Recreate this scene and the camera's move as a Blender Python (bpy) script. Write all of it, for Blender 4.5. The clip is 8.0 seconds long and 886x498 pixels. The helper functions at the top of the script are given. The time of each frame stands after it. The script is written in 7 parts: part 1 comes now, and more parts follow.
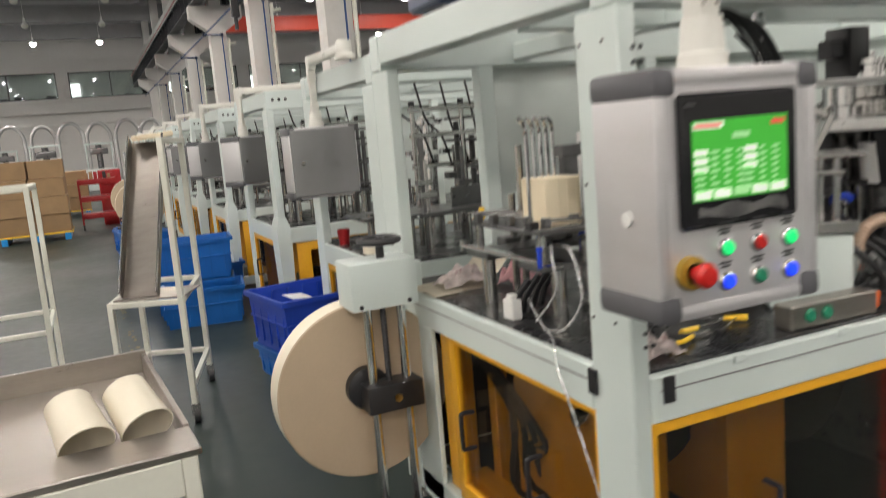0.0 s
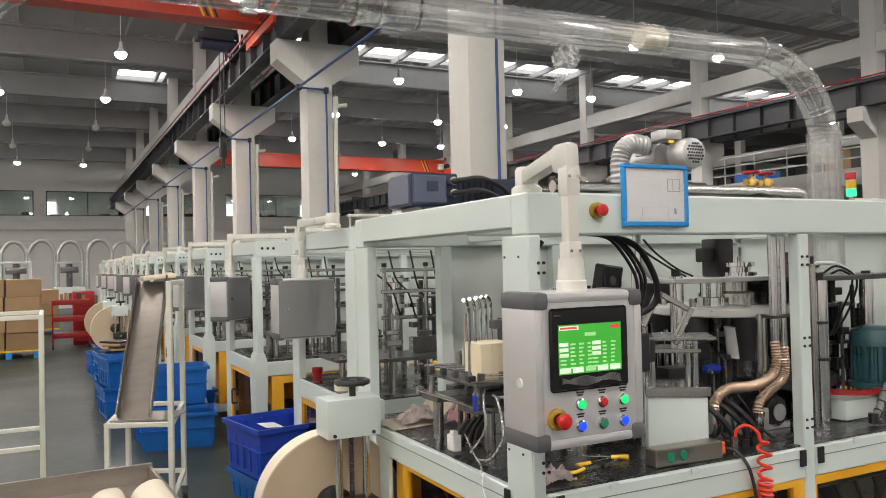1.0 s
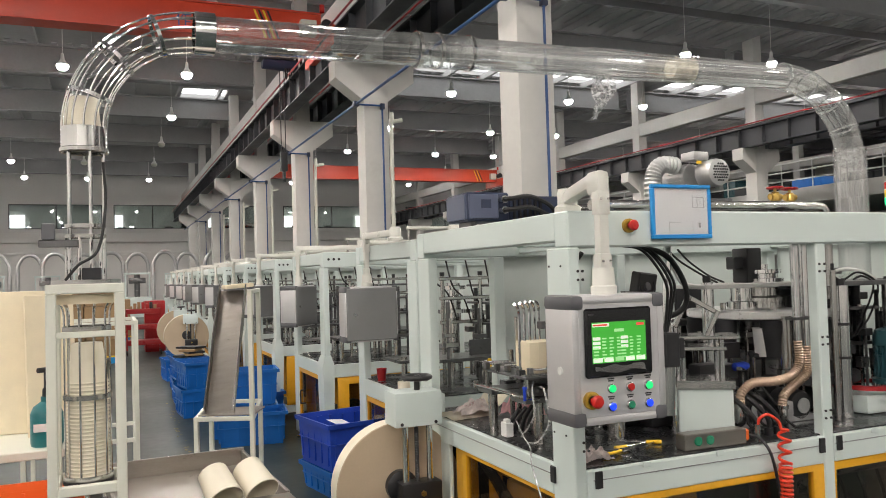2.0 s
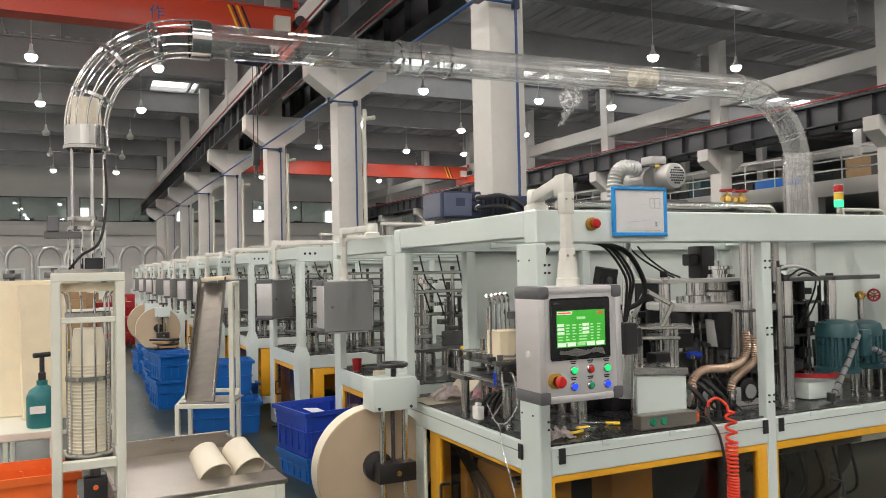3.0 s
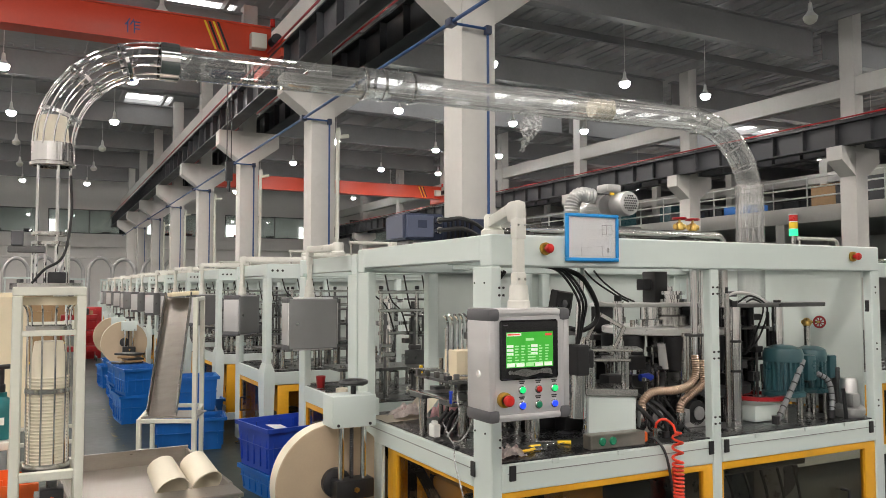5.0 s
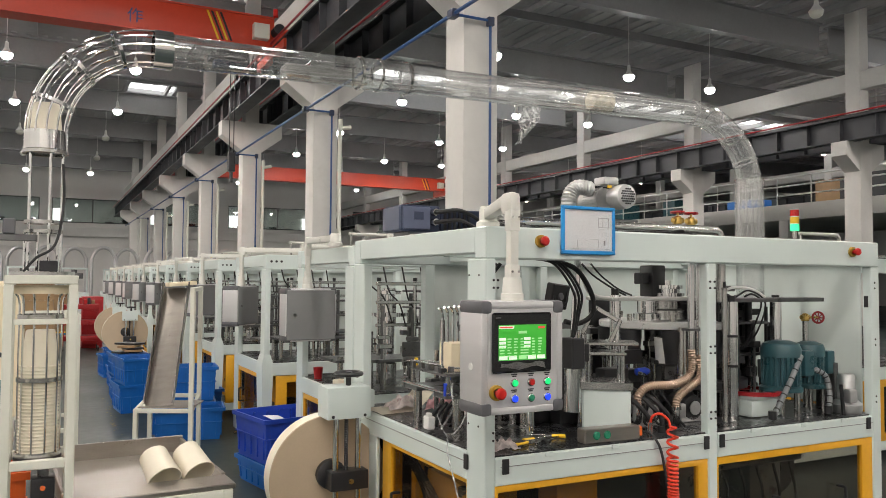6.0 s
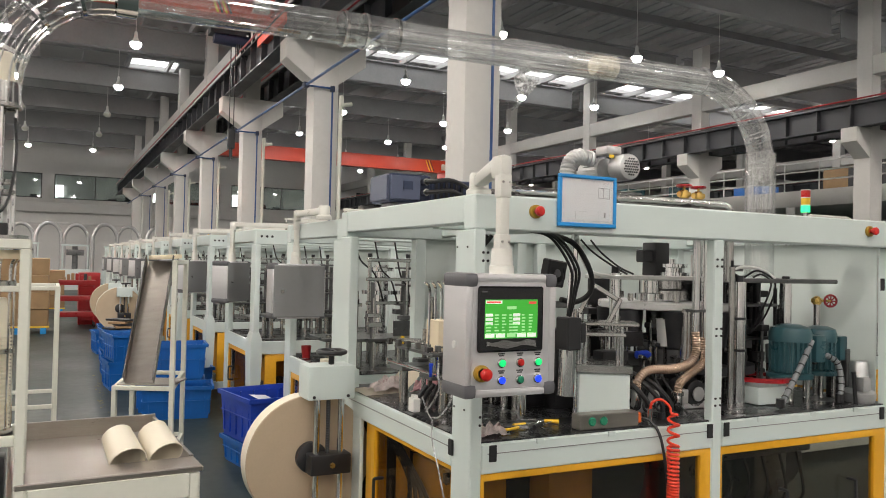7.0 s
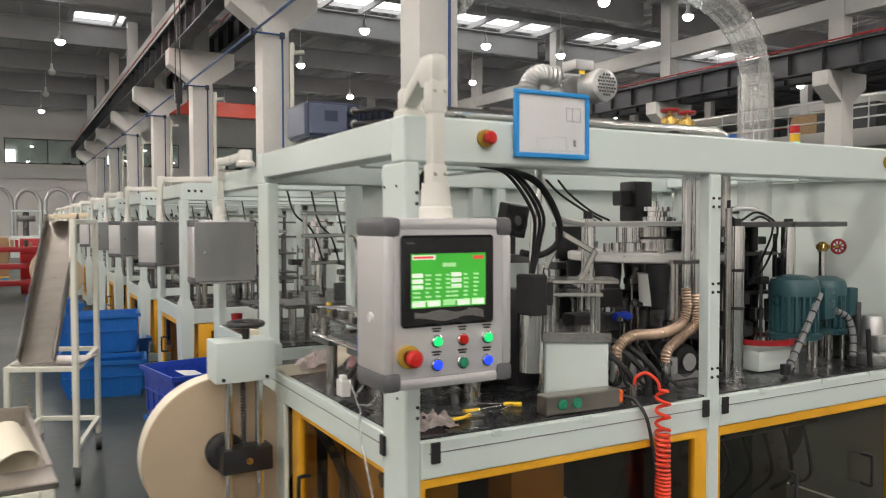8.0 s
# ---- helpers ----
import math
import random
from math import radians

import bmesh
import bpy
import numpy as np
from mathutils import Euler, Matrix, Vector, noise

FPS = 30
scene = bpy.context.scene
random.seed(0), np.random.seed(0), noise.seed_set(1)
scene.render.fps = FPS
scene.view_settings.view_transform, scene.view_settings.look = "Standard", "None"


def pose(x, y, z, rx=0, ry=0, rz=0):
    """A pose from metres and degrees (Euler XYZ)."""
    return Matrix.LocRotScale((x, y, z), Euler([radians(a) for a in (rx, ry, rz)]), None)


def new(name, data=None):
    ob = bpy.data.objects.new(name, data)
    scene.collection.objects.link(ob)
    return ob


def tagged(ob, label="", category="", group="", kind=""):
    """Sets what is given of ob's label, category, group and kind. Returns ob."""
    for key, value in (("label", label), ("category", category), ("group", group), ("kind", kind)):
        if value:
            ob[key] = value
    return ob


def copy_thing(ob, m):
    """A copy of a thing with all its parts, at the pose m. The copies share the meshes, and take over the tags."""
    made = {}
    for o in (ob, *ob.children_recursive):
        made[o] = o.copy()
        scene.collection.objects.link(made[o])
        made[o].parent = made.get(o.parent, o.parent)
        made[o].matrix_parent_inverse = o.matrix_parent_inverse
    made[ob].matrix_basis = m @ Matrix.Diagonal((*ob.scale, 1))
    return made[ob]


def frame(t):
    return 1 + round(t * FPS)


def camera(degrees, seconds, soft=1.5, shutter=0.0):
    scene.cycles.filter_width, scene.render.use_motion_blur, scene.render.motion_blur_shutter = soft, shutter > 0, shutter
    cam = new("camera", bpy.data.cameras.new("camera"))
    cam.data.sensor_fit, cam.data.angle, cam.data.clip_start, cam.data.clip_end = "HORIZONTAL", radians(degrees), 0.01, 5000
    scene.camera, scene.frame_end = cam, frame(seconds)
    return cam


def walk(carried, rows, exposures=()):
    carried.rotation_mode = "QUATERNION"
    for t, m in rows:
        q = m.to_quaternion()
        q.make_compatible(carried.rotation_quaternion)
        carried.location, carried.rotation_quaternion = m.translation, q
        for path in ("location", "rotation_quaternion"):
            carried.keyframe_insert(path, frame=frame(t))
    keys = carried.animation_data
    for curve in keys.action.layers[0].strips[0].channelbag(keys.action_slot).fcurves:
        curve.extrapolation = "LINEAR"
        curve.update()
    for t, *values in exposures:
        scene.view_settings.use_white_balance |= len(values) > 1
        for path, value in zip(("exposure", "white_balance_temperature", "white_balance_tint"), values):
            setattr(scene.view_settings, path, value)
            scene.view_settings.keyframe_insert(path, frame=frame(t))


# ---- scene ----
cam = camera(59.2, 8.0, soft=0.75, shutter=0.4)
METRES, EYE, TILT, LEAN, TURN = 2.55, 1.4, 0.0, 0.0, -23.9
ROWS = [
    (0.0, 0.0, 0.0, 0.0, -0.73, -8.83, 4.73),
    (0.5, 0.0308, -0.1523, 0.0381, -1.76, -2.44, 1.66),
    (1.0, 0.0015, -0.2801, 0.0531, -3.06, 1.06, 1.32),
    (1.5, -0.0038, -0.3738, 0.055, 1.26, 2.0, 1.48),
    (3.0, -0.0192, -0.5373, 0.0479, -1.41, 1.5, 1.21),
    (3.5, -0.0161, -0.5583, 0.0523, -2.85, 2.18, -0.06),
    (4.0, -0.0027, -0.5664, 0.0529, -3.66, 3.15, -0.39),
    (5.5, 0.0063, -0.5777, 0.0501, -3.22, 2.57, 0.2),
    (6.0, 0.0183, -0.5703, 0.05, -3.14, 2.31, -0.37),
    (6.5, 0.0382, -0.5474, 0.0456, -2.71, 2.03, -1.3),
    (7.0, 0.05, -0.4785, 0.0334, -2.86, 1.09, -1.26),
    (7.5, 0.0631, -0.3534, 0.0369, -3.91, -0.32, -0.06),
    (8.0, 0.1164, -0.2142, 0.0193, -5.07, -1.99, 0.12),
]
walk(cam, [(t, pose(0, 0, EYE, TILT, LEAN, TURN) @ pose(METRES * x, METRES * y, METRES * z, 90 + pitch, roll, yaw)) for t, x, y, z, yaw, pitch, roll in ROWS])

# ---- world and light ----
world = bpy.data.worlds.new("hall_air")
scene.world = world
world.use_nodes = True
world.node_tree.nodes["Background"].inputs[0].default_value = (0.75, 0.85, 1.0, 1)
world.node_tree.nodes["Background"].inputs[1].default_value = 0.35
LAMP_WATTS = 208.0
SKYLIGHT = 3.0


# ---- materials ----
def nodes_of(name):
    m = bpy.data.materials.new(name)
    m.use_nodes = True
    return m, m.node_tree.nodes, m.node_tree.links


def material(name, col, rough=0.5, metal=0.0, var=0.10, scale=5.0, bump=0.0, bscale=80.0, rvar=0.12, spec=0.5, coat=0.0, stretch=(1, 1, 1), dirt=None, dirt_at=0.62, rand=0.0):
    """Paint, metal or plastic: colour drifting at two scales, uneven gloss, fine relief, and optional stains."""
    m, n, l = nodes_of(name)
    p = n["Principled BSDF"]
    co = n.new("ShaderNodeTexCoord")
    mp = n.new("ShaderNodeMapping")
    mp.inputs["Scale"].default_value = stretch
    l.new(co.outputs["Object"], mp.inputs[0])
    big, fine = n.new("ShaderNodeTexNoise"), n.new("ShaderNodeTexNoise")
    for t, s, d in ((big, scale, 4), (fine, scale * 14, 3)):
        t.inputs["Scale"].default_value, t.inputs["Detail"].default_value = s, d
        l.new(mp.outputs[0], t.inputs["Vector"])
    add = n.new("ShaderNodeMath")
    add.operation = "MULTIPLY_ADD"
    add.inputs[1].default_value = 0.45
    l.new(fine.outputs[0], add.inputs[0])
    l.new(big.outputs[0], add.inputs[2])
    rng = n.new("ShaderNodeMapRange")
    rng.inputs[1].default_value, rng.inputs[2].default_value = 0.4, 1.05
    rng.inputs[3].default_value, rng.inputs[4].default_value = 1 - var, 1 + var
    l.new(add.outputs[0], rng.inputs[0])
    base = n.new("ShaderNodeMix")
    base.data_type, base.blend_type = "RGBA", "MULTIPLY"
    base.inputs[0].default_value = 1
    base.inputs[6].default_value = (*col, 1)
    l.new(rng.outputs[0], base.inputs[7])
    last = base.outputs[2]
    if rand:
        info, rr = n.new("ShaderNodeObjectInfo"), n.new("ShaderNodeMapRange")
        rr.inputs[3].default_value, rr.inputs[4].default_value = 1 - rand, 1 + rand
        l.new(info.outputs["Random"], rr.inputs[0])
        mx = n.new("ShaderNodeMix")
        mx.data_type, mx.blend_type = "RGBA", "MULTIPLY"
        mx.inputs[0].default_value = 1
        l.new(last, mx.inputs[6])
        l.new(rr.outputs[0], mx.inputs[7])
        last = mx.outputs[2]
    if dirt:
        dn, dr, dm = n.new("ShaderNodeTexNoise"), n.new("ShaderNodeMapRange"), n.new("ShaderNodeMix")
        dn.inputs["Scale"].default_value, dn.inputs["Detail"].default_value, dn.inputs["Roughness"].default_value = scale * 0.7, 7, 0.68
        l.new(co.outputs["Object"], dn.inputs["Vector"])
        dr.inputs[1].default_value, dr.inputs[2].default_value = dirt_at - 0.07, dirt_at + 0.1
        dr.inputs[4].default_value = 0.6
        l.new(dn.outputs[0], dr.inputs[0])
        dm.data_type = "RGBA"
        dm.inputs[7].default_value = (*dirt, 1)
        l.new(dr.outputs[0], dm.inputs[0])
        l.new(last, dm.inputs[6])
        last = dm.outputs[2]
    l.new(last, p.inputs["Base Color"])
    rg = n.new("ShaderNodeMapRange")
    rg.inputs[1].default_value, rg.inputs[2].default_value = 0.4, 1.05
    rg.inputs[3].default_value, rg.inputs[4].default_value = max(0.03, rough - rvar), min(1, rough + rvar)
    l.new(add.outputs[0], rg.inputs[0])
    l.new(rg.outputs[0], p.inputs["Roughness"])
    p.inputs["Metallic"].default_value = metal
    p.inputs["Specular IOR Level"].default_value = spec
    p.inputs["Coat Weight"].default_value = coat
    if bump:
        bt, bn = n.new("ShaderNodeTexNoise"), n.new("ShaderNodeBump")
        bt.inputs["Scale"].default_value, bt.inputs["Detail"].default_value = bscale, 4
        l.new(mp.outputs[0], bt.inputs["Vector"])
        bn.inputs["Strength"].default_value, bn.inputs["Distance"].default_value = bump, 0.004
        l.new(bt.outputs[0], bn.inputs["Height"])
        l.new(bn.outputs[0], p.inputs["Normal"])
    return m


def clear(name, tint, gloss=0.06, haze=0.0, haze_col=(0.8, 0.8, 0.8), rough=0.03, scratch=30.0, edge=0.45):
    """Clear or smoked plastic sheet: see-through, with a mirror gloss and faint scratched haze."""
    m, n, l = nodes_of(name)
    n.remove(n["Principled BSDF"])
    tr, gl, df, m1, m2 = (n.new("ShaderNode" + k) for k in ("BsdfTransparent", "BsdfGlossy", "BsdfDiffuse", "MixShader", "MixShader"))
    tr.inputs[0].default_value = (*tint, 1)
    gl.inputs["Roughness"].default_value = rough
    df.inputs[0].default_value = (*haze_col, 1)
    co, ns, rg = n.new("ShaderNodeTexCoord"), n.new("ShaderNodeTexNoise"), n.new("ShaderNodeMapRange")
    ns.inputs["Scale"].default_value, ns.inputs["Detail"].default_value = scratch, 6
    l.new(co.outputs["Object"], ns.inputs["Vector"])
    rg.inputs[1].default_value, rg.inputs[2].default_value = 0.4, 0.75
    rg.inputs[3].default_value, rg.inputs[4].default_value = haze * 0.4, haze * 2.2
    l.new(ns.outputs[0], rg.inputs[0])
    l.new(rg.outputs[0], m1.inputs[0])
    l.new(tr.outputs[0], m1.inputs[1])
    l.new(df.outputs[0], m1.inputs[2])
    lw, ml = n.new("ShaderNodeLayerWeight"), n.new("ShaderNodeMapRange")
    lw.inputs[0].default_value = 0.35
    l.new(lw.outputs["Facing"], ml.inputs[0])
    ml.inputs[3].default_value, ml.inputs[4].default_value = gloss, min(0.9, gloss + edge)
    l.new(ml.outputs[0], m2.inputs[0])
    l.new(m1.outputs[0], m2.inputs[1])
    l.new(gl.outputs[0], m2.inputs[2])
    l.new(m2.outputs[0], n["Material Output"].inputs[0])
    return m


def glow(name, col, strength):
    m, n, l = nodes_of(name)
    p = n["Principled BSDF"]
    p.inputs["Base Color"].default_value = (*col, 1)
    p.inputs["Emission Color"].default_value = (*col, 1)
    p.inputs["Emission Strength"].default_value = strength
    p.inputs["Roughness"].default_value = 0.3
    return m


PALE = material("pale_green_enamel", (0.655, 0.73, 0.705), 0.29, var=0.015, scale=1.2, rvar=0.02)
CREAM_PAINT = material("cream_tube_paint", (0.70, 0.70, 0.62), 0.38, var=0.05, scale=4, dirt=(0.45, 0.42, 0.35), dirt_at=0.7)
IVORY = material("ivory_pipe_plastic", (0.67, 0.66, 0.61), 0.33, var=0.04, scale=6)
YELLOW = material("machine_yellow_paint", (0.80, 0.40, 0.02), 0.4, var=0.12, scale=4, dirt=(0.35, 0.2, 0.04), dirt_at=0.68)
STEEL = material("polished_steel", (0.55, 0.54, 0.525), 0.2, 1.0, var=0.12, scale=9, rvar=0.08)
CHROME = material("hard_chrome", (0.75, 0.75, 0.75), 0.1, 1.0, var=0.05, scale=12, rvar=0.05)
SHEET = material("brushed_stainless_sheet", (0.40, 0.37, 0.335), 0.36, 1.0, var=0.14, scale=3, bump=0.05, bscale=30, stretch=(1, 9, 9), dirt=(0.28, 0.25, 0.21), dirt_at=0.66)
PLATE = material("dark_ground_steel_plate", (0.036, 0.038, 0.041), 0.27, 0.4, var=0.25, scale=6, dirt=(0.06, 0.055, 0.05), dirt_at=0.6)
GREYSTEEL = material("grey_machined_steel", (0.17, 0.17, 0.172), 0.33, 0.9, var=0.22, scale=14)
IRON = material("oiled_dark_iron", (0.035, 0.035, 0.038), 0.4, 0.4, var=0.3, scale=12)
BLACK = material("black_plastic", (0.018, 0.018, 0.02), 0.42, var=0.2, scale=20)
RUBBER = material("black_cable_rubber", (0.012, 0.012, 0.013), 0.5, var=0.2, scale=20)
CABGREY = material("grey_powder_coat", (0.23, 0.23, 0.235), 0.55, var=0.06, scale=3, bump=0.12, bscale=300)
ALU = material("anodised_aluminium", (0.66, 0.65, 0.66), 0.38, 0.55, var=0.05, scale=4, stretch=(1, 1, 6))
CAPGREY = material("dark_grey_cast_corner", (0.13, 0.13, 0.14), 0.45, 0.3, var=0.1, scale=20)
CAST = material("cast_aluminium", (0.56, 0.56, 0.56), 0.42, 0.85, var=0.15, scale=18, bump=0.15, bscale=160)
TEAL = material("teal_motor_enamel", (0.028, 0.085, 0.10), 0.32, var=0.12, scale=10, dirt=(0.05, 0.07, 0.07), dirt_at=0.66)
CANTEAL = material("sea_green_can_plastic", (0.008, 0.14, 0.15), 0.35, var=0.08, scale=12)
WORNLINE = material("worn_yellow_floor_paint", (0.22, 0.17, 0.06), 0.6, var=0.2, scale=20)
NAVY = material("navy_enclosure_paint", (0.022, 0.032, 0.07), 0.42, var=0.1, scale=8)
NAVYLIGHT = material("slate_blue_panel", (0.085, 0.10, 0.16), 0.4, var=0.08, scale=8)
BLUEBIN = material("royal_blue_polypropylene", (0.012, 0.055, 0.42), 0.38, var=0.12, scale=5, rand=0.1)
SKYBIN = material("bright_blue_polypropylene", (0.006, 0.115, 0.42), 0.4, var=0.14, scale=5, rand=0.12)
BLUEEDGE = material("blue_clip_frame", (0.015, 0.27, 0.66), 0.35, var=0.05, scale=8)
PAPER = material("white_sheet_paper", (0.74, 0.74, 0.76), 0.5, var=0.04, scale=8)
CREAM = material("cream_paper_stock", (0.76, 0.66, 0.48), 0.7, var=0.06, scale=14, rand=0.05)
KRAFT = material("unbleached_reel_paper", (0.52, 0.41, 0.29), 0.8, var=0.06, scale=6)
CUPW = material("white_coated_cup_paper", (0.76, 0.70, 0.57), 0.45, var=0.03, scale=10)
CARD = material("brown_cardboard", (0.31, 0.20, 0.105), 0.8, var=0.14, scale=5, rand=0.14)
WOOD = material("pallet_pine", (0.42, 0.30, 0.15), 0.7, var=0.2, scale=6, rand=0.15)
REDP = material("red_gloss_paint", (0.34, 0.012, 0.016), 0.35, var=0.1, scale=8)
REDBTN = material("red_button_plastic", (0.55, 0.015, 0.012), 0.3, var=0.04, scale=8)
ORANGE = material("orange_red_air_hose", (0.85, 0.06, 0.025), 0.35, var=0.05, scale=20)
ORANGEP = material("orange_plastic", (0.85, 0.16, 0.03), 0.35, var=0.05, scale=20)
BRASS = material("brass", (0.60, 0.40, 0.12), 0.3, 1.0, var=0.15, scale=20)
COPPERHOSE = material("amber_corrugated_hose", (0.55, 0.40, 0.30), 0.22, 0.6, var=0.12, scale=14)
GREYHOSE = material("grey_conduit_sleeve", (0.22, 0.23, 0.24), 0.45, var=0.1, scale=12)
RAG = material("pinkish_grey_rag_cloth", (0.62, 0.55, 0.53), 0.9, var=0.4, scale=24, bump=0.6, bscale=260, dirt=(0.34, 0.05, 0.05), dirt_at=0.62)
PINK = material("pink_towel_cloth", (0.68, 0.40, 0.42), 0.95, var=0.2, scale=30, bump=0.7, bscale=300)
YTOOL = material("yellow_tool_plastic", (0.85, 0.55, 0.03), 0.4, var=0.08, scale=20)
WHITEP = material("white_gloss_plastic", (0.78, 0.78, 0.76), 0.35, var=0.04, scale=8)
BLUEP = material("blue_fitting_plastic", (0.01, 0.05, 0.5), 0.35, var=0.05, scale=20)
LIMEW = material("limewashed_concrete", (0.60, 0.585, 0.56), 0.75, var=0.07, scale=0.9, bump=0.15, bscale=24, dirt=(0.47, 0.45, 0.41), dirt_at=0.66)
WALLP = material("off_white_wall_paint", (0.78, 0.765, 0.74), 0.8, var=0.05, scale=0.5, bump=0.1, bscale=20, dirt=(0.5, 0.48, 0.45), dirt_at=0.68)
ROOF = material("grey_roof_sheeting", (0.38, 0.375, 0.38), 0.6, var=0.22, scale=0.35, dirt=(0.34, 0.33, 0.33), dirt_at=0.6)
RAFTER = material("dark_grey_rafter_paint", (0.24, 0.24, 0.245), 0.55, var=0.14, scale=1)
GIRDER = material("charcoal_crane_girder", (0.035, 0.037, 0.042), 0.5, 0.2, var=0.2, scale=2)
CRANE = material("crane_signal_red", (0.62, 0.06, 0.025), 0.4, var=0.08, scale=1.2)
PIPEBLUE = material("blue_air_pipe", (0.02, 0.07, 0.21), 0.4, var=0.1, scale=6)
FLOORM = material("green_grey_epoxy_floor", (0.027, 0.039, 0.037), 0.4, var=0.2, scale=0.8, rvar=0.08, spec=0.22, dirt=(0.045, 0.055, 0.052), dirt_at=0.66)
ACRYL = clear("clear_acrylic_tube", (0.975, 0.98, 0.98), 0.09, 0.03, edge=0.6)
HAZY = clear("hazy_clear_film", (0.95, 0.955, 0.955), 0.11, 0.13, rough=0.07, scratch=45, edge=0.55)
SMOKE = clear("smoked_guard_pane", (0.76, 0.72, 0.66), 0.025, 0.004, (0.25, 0.22, 0.18), edge=0.16)
FILM = clear("torn_plastic_film", (0.85, 0.86, 0.86), 0.15, 0.4, rough=0.15, scratch=60)
LOOSE = clear("crinkled_screen_film", (0.9, 0.9, 0.9), 0.22, 0.02, rough=0.12, scratch=40, edge=0.5)
COLLAR = material("worn_yellow_collar", (0.42, 0.26, 0.03), 0.35, 0.3, var=0.1, scale=30)
OFFGLASS = clear("office_window_glass", (0.55, 0.60, 0.59), 0.06, 0.0, edge=0.3)
BRIGHT = material("bright_machined_aluminium", (0.74, 0.735, 0.72), 0.32, 0.25, var=0.06, scale=8, rvar=0.08)
LCD = glow("green_touchscreen", (0.045, 0.36, 0.035), 0.55)
LCDW = glow("screen_white_field", (0.72, 0.80, 0.66), 0.55)
LCDR = glow("screen_red_field", (0.62, 0.06, 0.05), 0.6)
LCDT = glow("screen_pale_text", (0.34, 0.62, 0.30), 0.5)
BEZEL = material("black_glass_bezel", (0.012, 0.012, 0.014), 0.12, var=0.1, scale=10, rvar=0.05)
GREENLED = glow("lit_green_button", (0.01, 0.62, 0.16), 0.9)
BLUELED = glow("lit_blue_button", (0.012, 0.05, 0.85), 1.1)
GREENBTN = material("green_button_plastic", (0.02, 0.24, 0.13), 0.3, var=0.05, scale=10)
SIGGREEN = glow("lit_green_beacon", (0.03, 0.75, 0.25), 1.6)
BULB = glow("high_bay_lamp_glow", (1.0, 0.97, 0.93), 130.0)
SKYGLOW = glow("daylit_skylight_sheet", (0.95, 0.95, 0.93), SKYLIGHT)
OFFLIGHT = glow("office_ceiling_light", (1.0, 0.98, 0.94), 5.0)
MINTBACK = material("pale_guard_sheet", (0.66, 0.72, 0.69), 0.42, var=0.04, scale=1.2)


# ---- shape helpers ----
def B():
    return bmesh.new()


def bx(bm, x0, x1, y0, y1, z0, z1, b=0.0, m=None):
    """A box, with its edges broken by b."""
    r = bmesh.ops.create_cube(bm, size=1)
    vs = r["verts"]
    for v in vs:
        v.co = Vector(((x0 + x1) / 2 + v.co.x * (x1 - x0), (y0 + y1) / 2 + v.co.y * (y1 - y0), (z0 + z1) / 2 + v.co.z * (z1 - z0)))
    if b:
        es = list({e for v in vs for e in v.link_edges})
        r = bmesh.ops.bevel(bm, geom=es, offset=b, segments=2 if b > 0.006 else 1, affect="EDGES", profile=0.6)
        vs = list({v for f in r["faces"] for v in f.verts} | {v for v in vs if v.is_valid})
    if m is not None:
        for v in vs:
            v.co = m @ v.co
    return bm


def cy(bm, p0, p1, r, r2=None, seg=16, caps=True):
    """A straight round bar or cone between two points."""
    p0, p1 = Vector(p0), Vector(p1)
    d = p1 - p0
    m = Matrix.Translation((p0 + p1) / 2) @ d.to_track_quat("Z", "Y").to_matrix().to_4x4()
    bmesh.ops.create_cone(bm, cap_ends=caps, segments=seg, radius1=r, radius2=r if r2 is None else r2, depth=d.length, matrix=m)
    return bm


def lathe(bm, prof, p, seg=20, axis="Z"):
    """Turns a profile of (radius, height) round an upright, x- or y-axis at p."""
    rot = {"Z": Matrix.Identity(3), "Y": Matrix.Rotation(radians(90), 3, "X"), "X": Matrix.Rotation(radians(90), 3, "Y"), "-Y": Matrix.Rotation(radians(-90), 3, "X")}[axis]
    rows = []
    for r, h in prof:
        rows.append([bm.verts.new(Vector(p) + rot @ Vector((max(r, 1e-4) * math.cos(2 * math.pi * k / seg), max(r, 1e-4) * math.sin(2 * math.pi * k / seg), h))) for k in range(seg)])
    for a, b in zip(rows, rows[1:]):
        for k in range(seg):
            bm.faces.new((a[k], a[(k + 1) % seg], b[(k + 1) % seg], b[k]))
    return bm


def smooth_path(pts, n=6):
    """A rounded line through the points."""
    p = [Vector(q) for q in pts]
    p = [2 * p[0] - p[1], *p, 2 * p[-1] - p[-2]]
    out = []
    for a, b, c, d in zip(p, p[1:], p[2:], p[3:]):
        for k in range(n):
            t = k / n
            out.append(0.5 * ((2 * b) + (c - a) * t + (2 * a - 5 * b + 4 * c - d) * t * t + (3 * b - a - 3 * c + d) * t ** 3))
    out.append(p[-2])
    return out


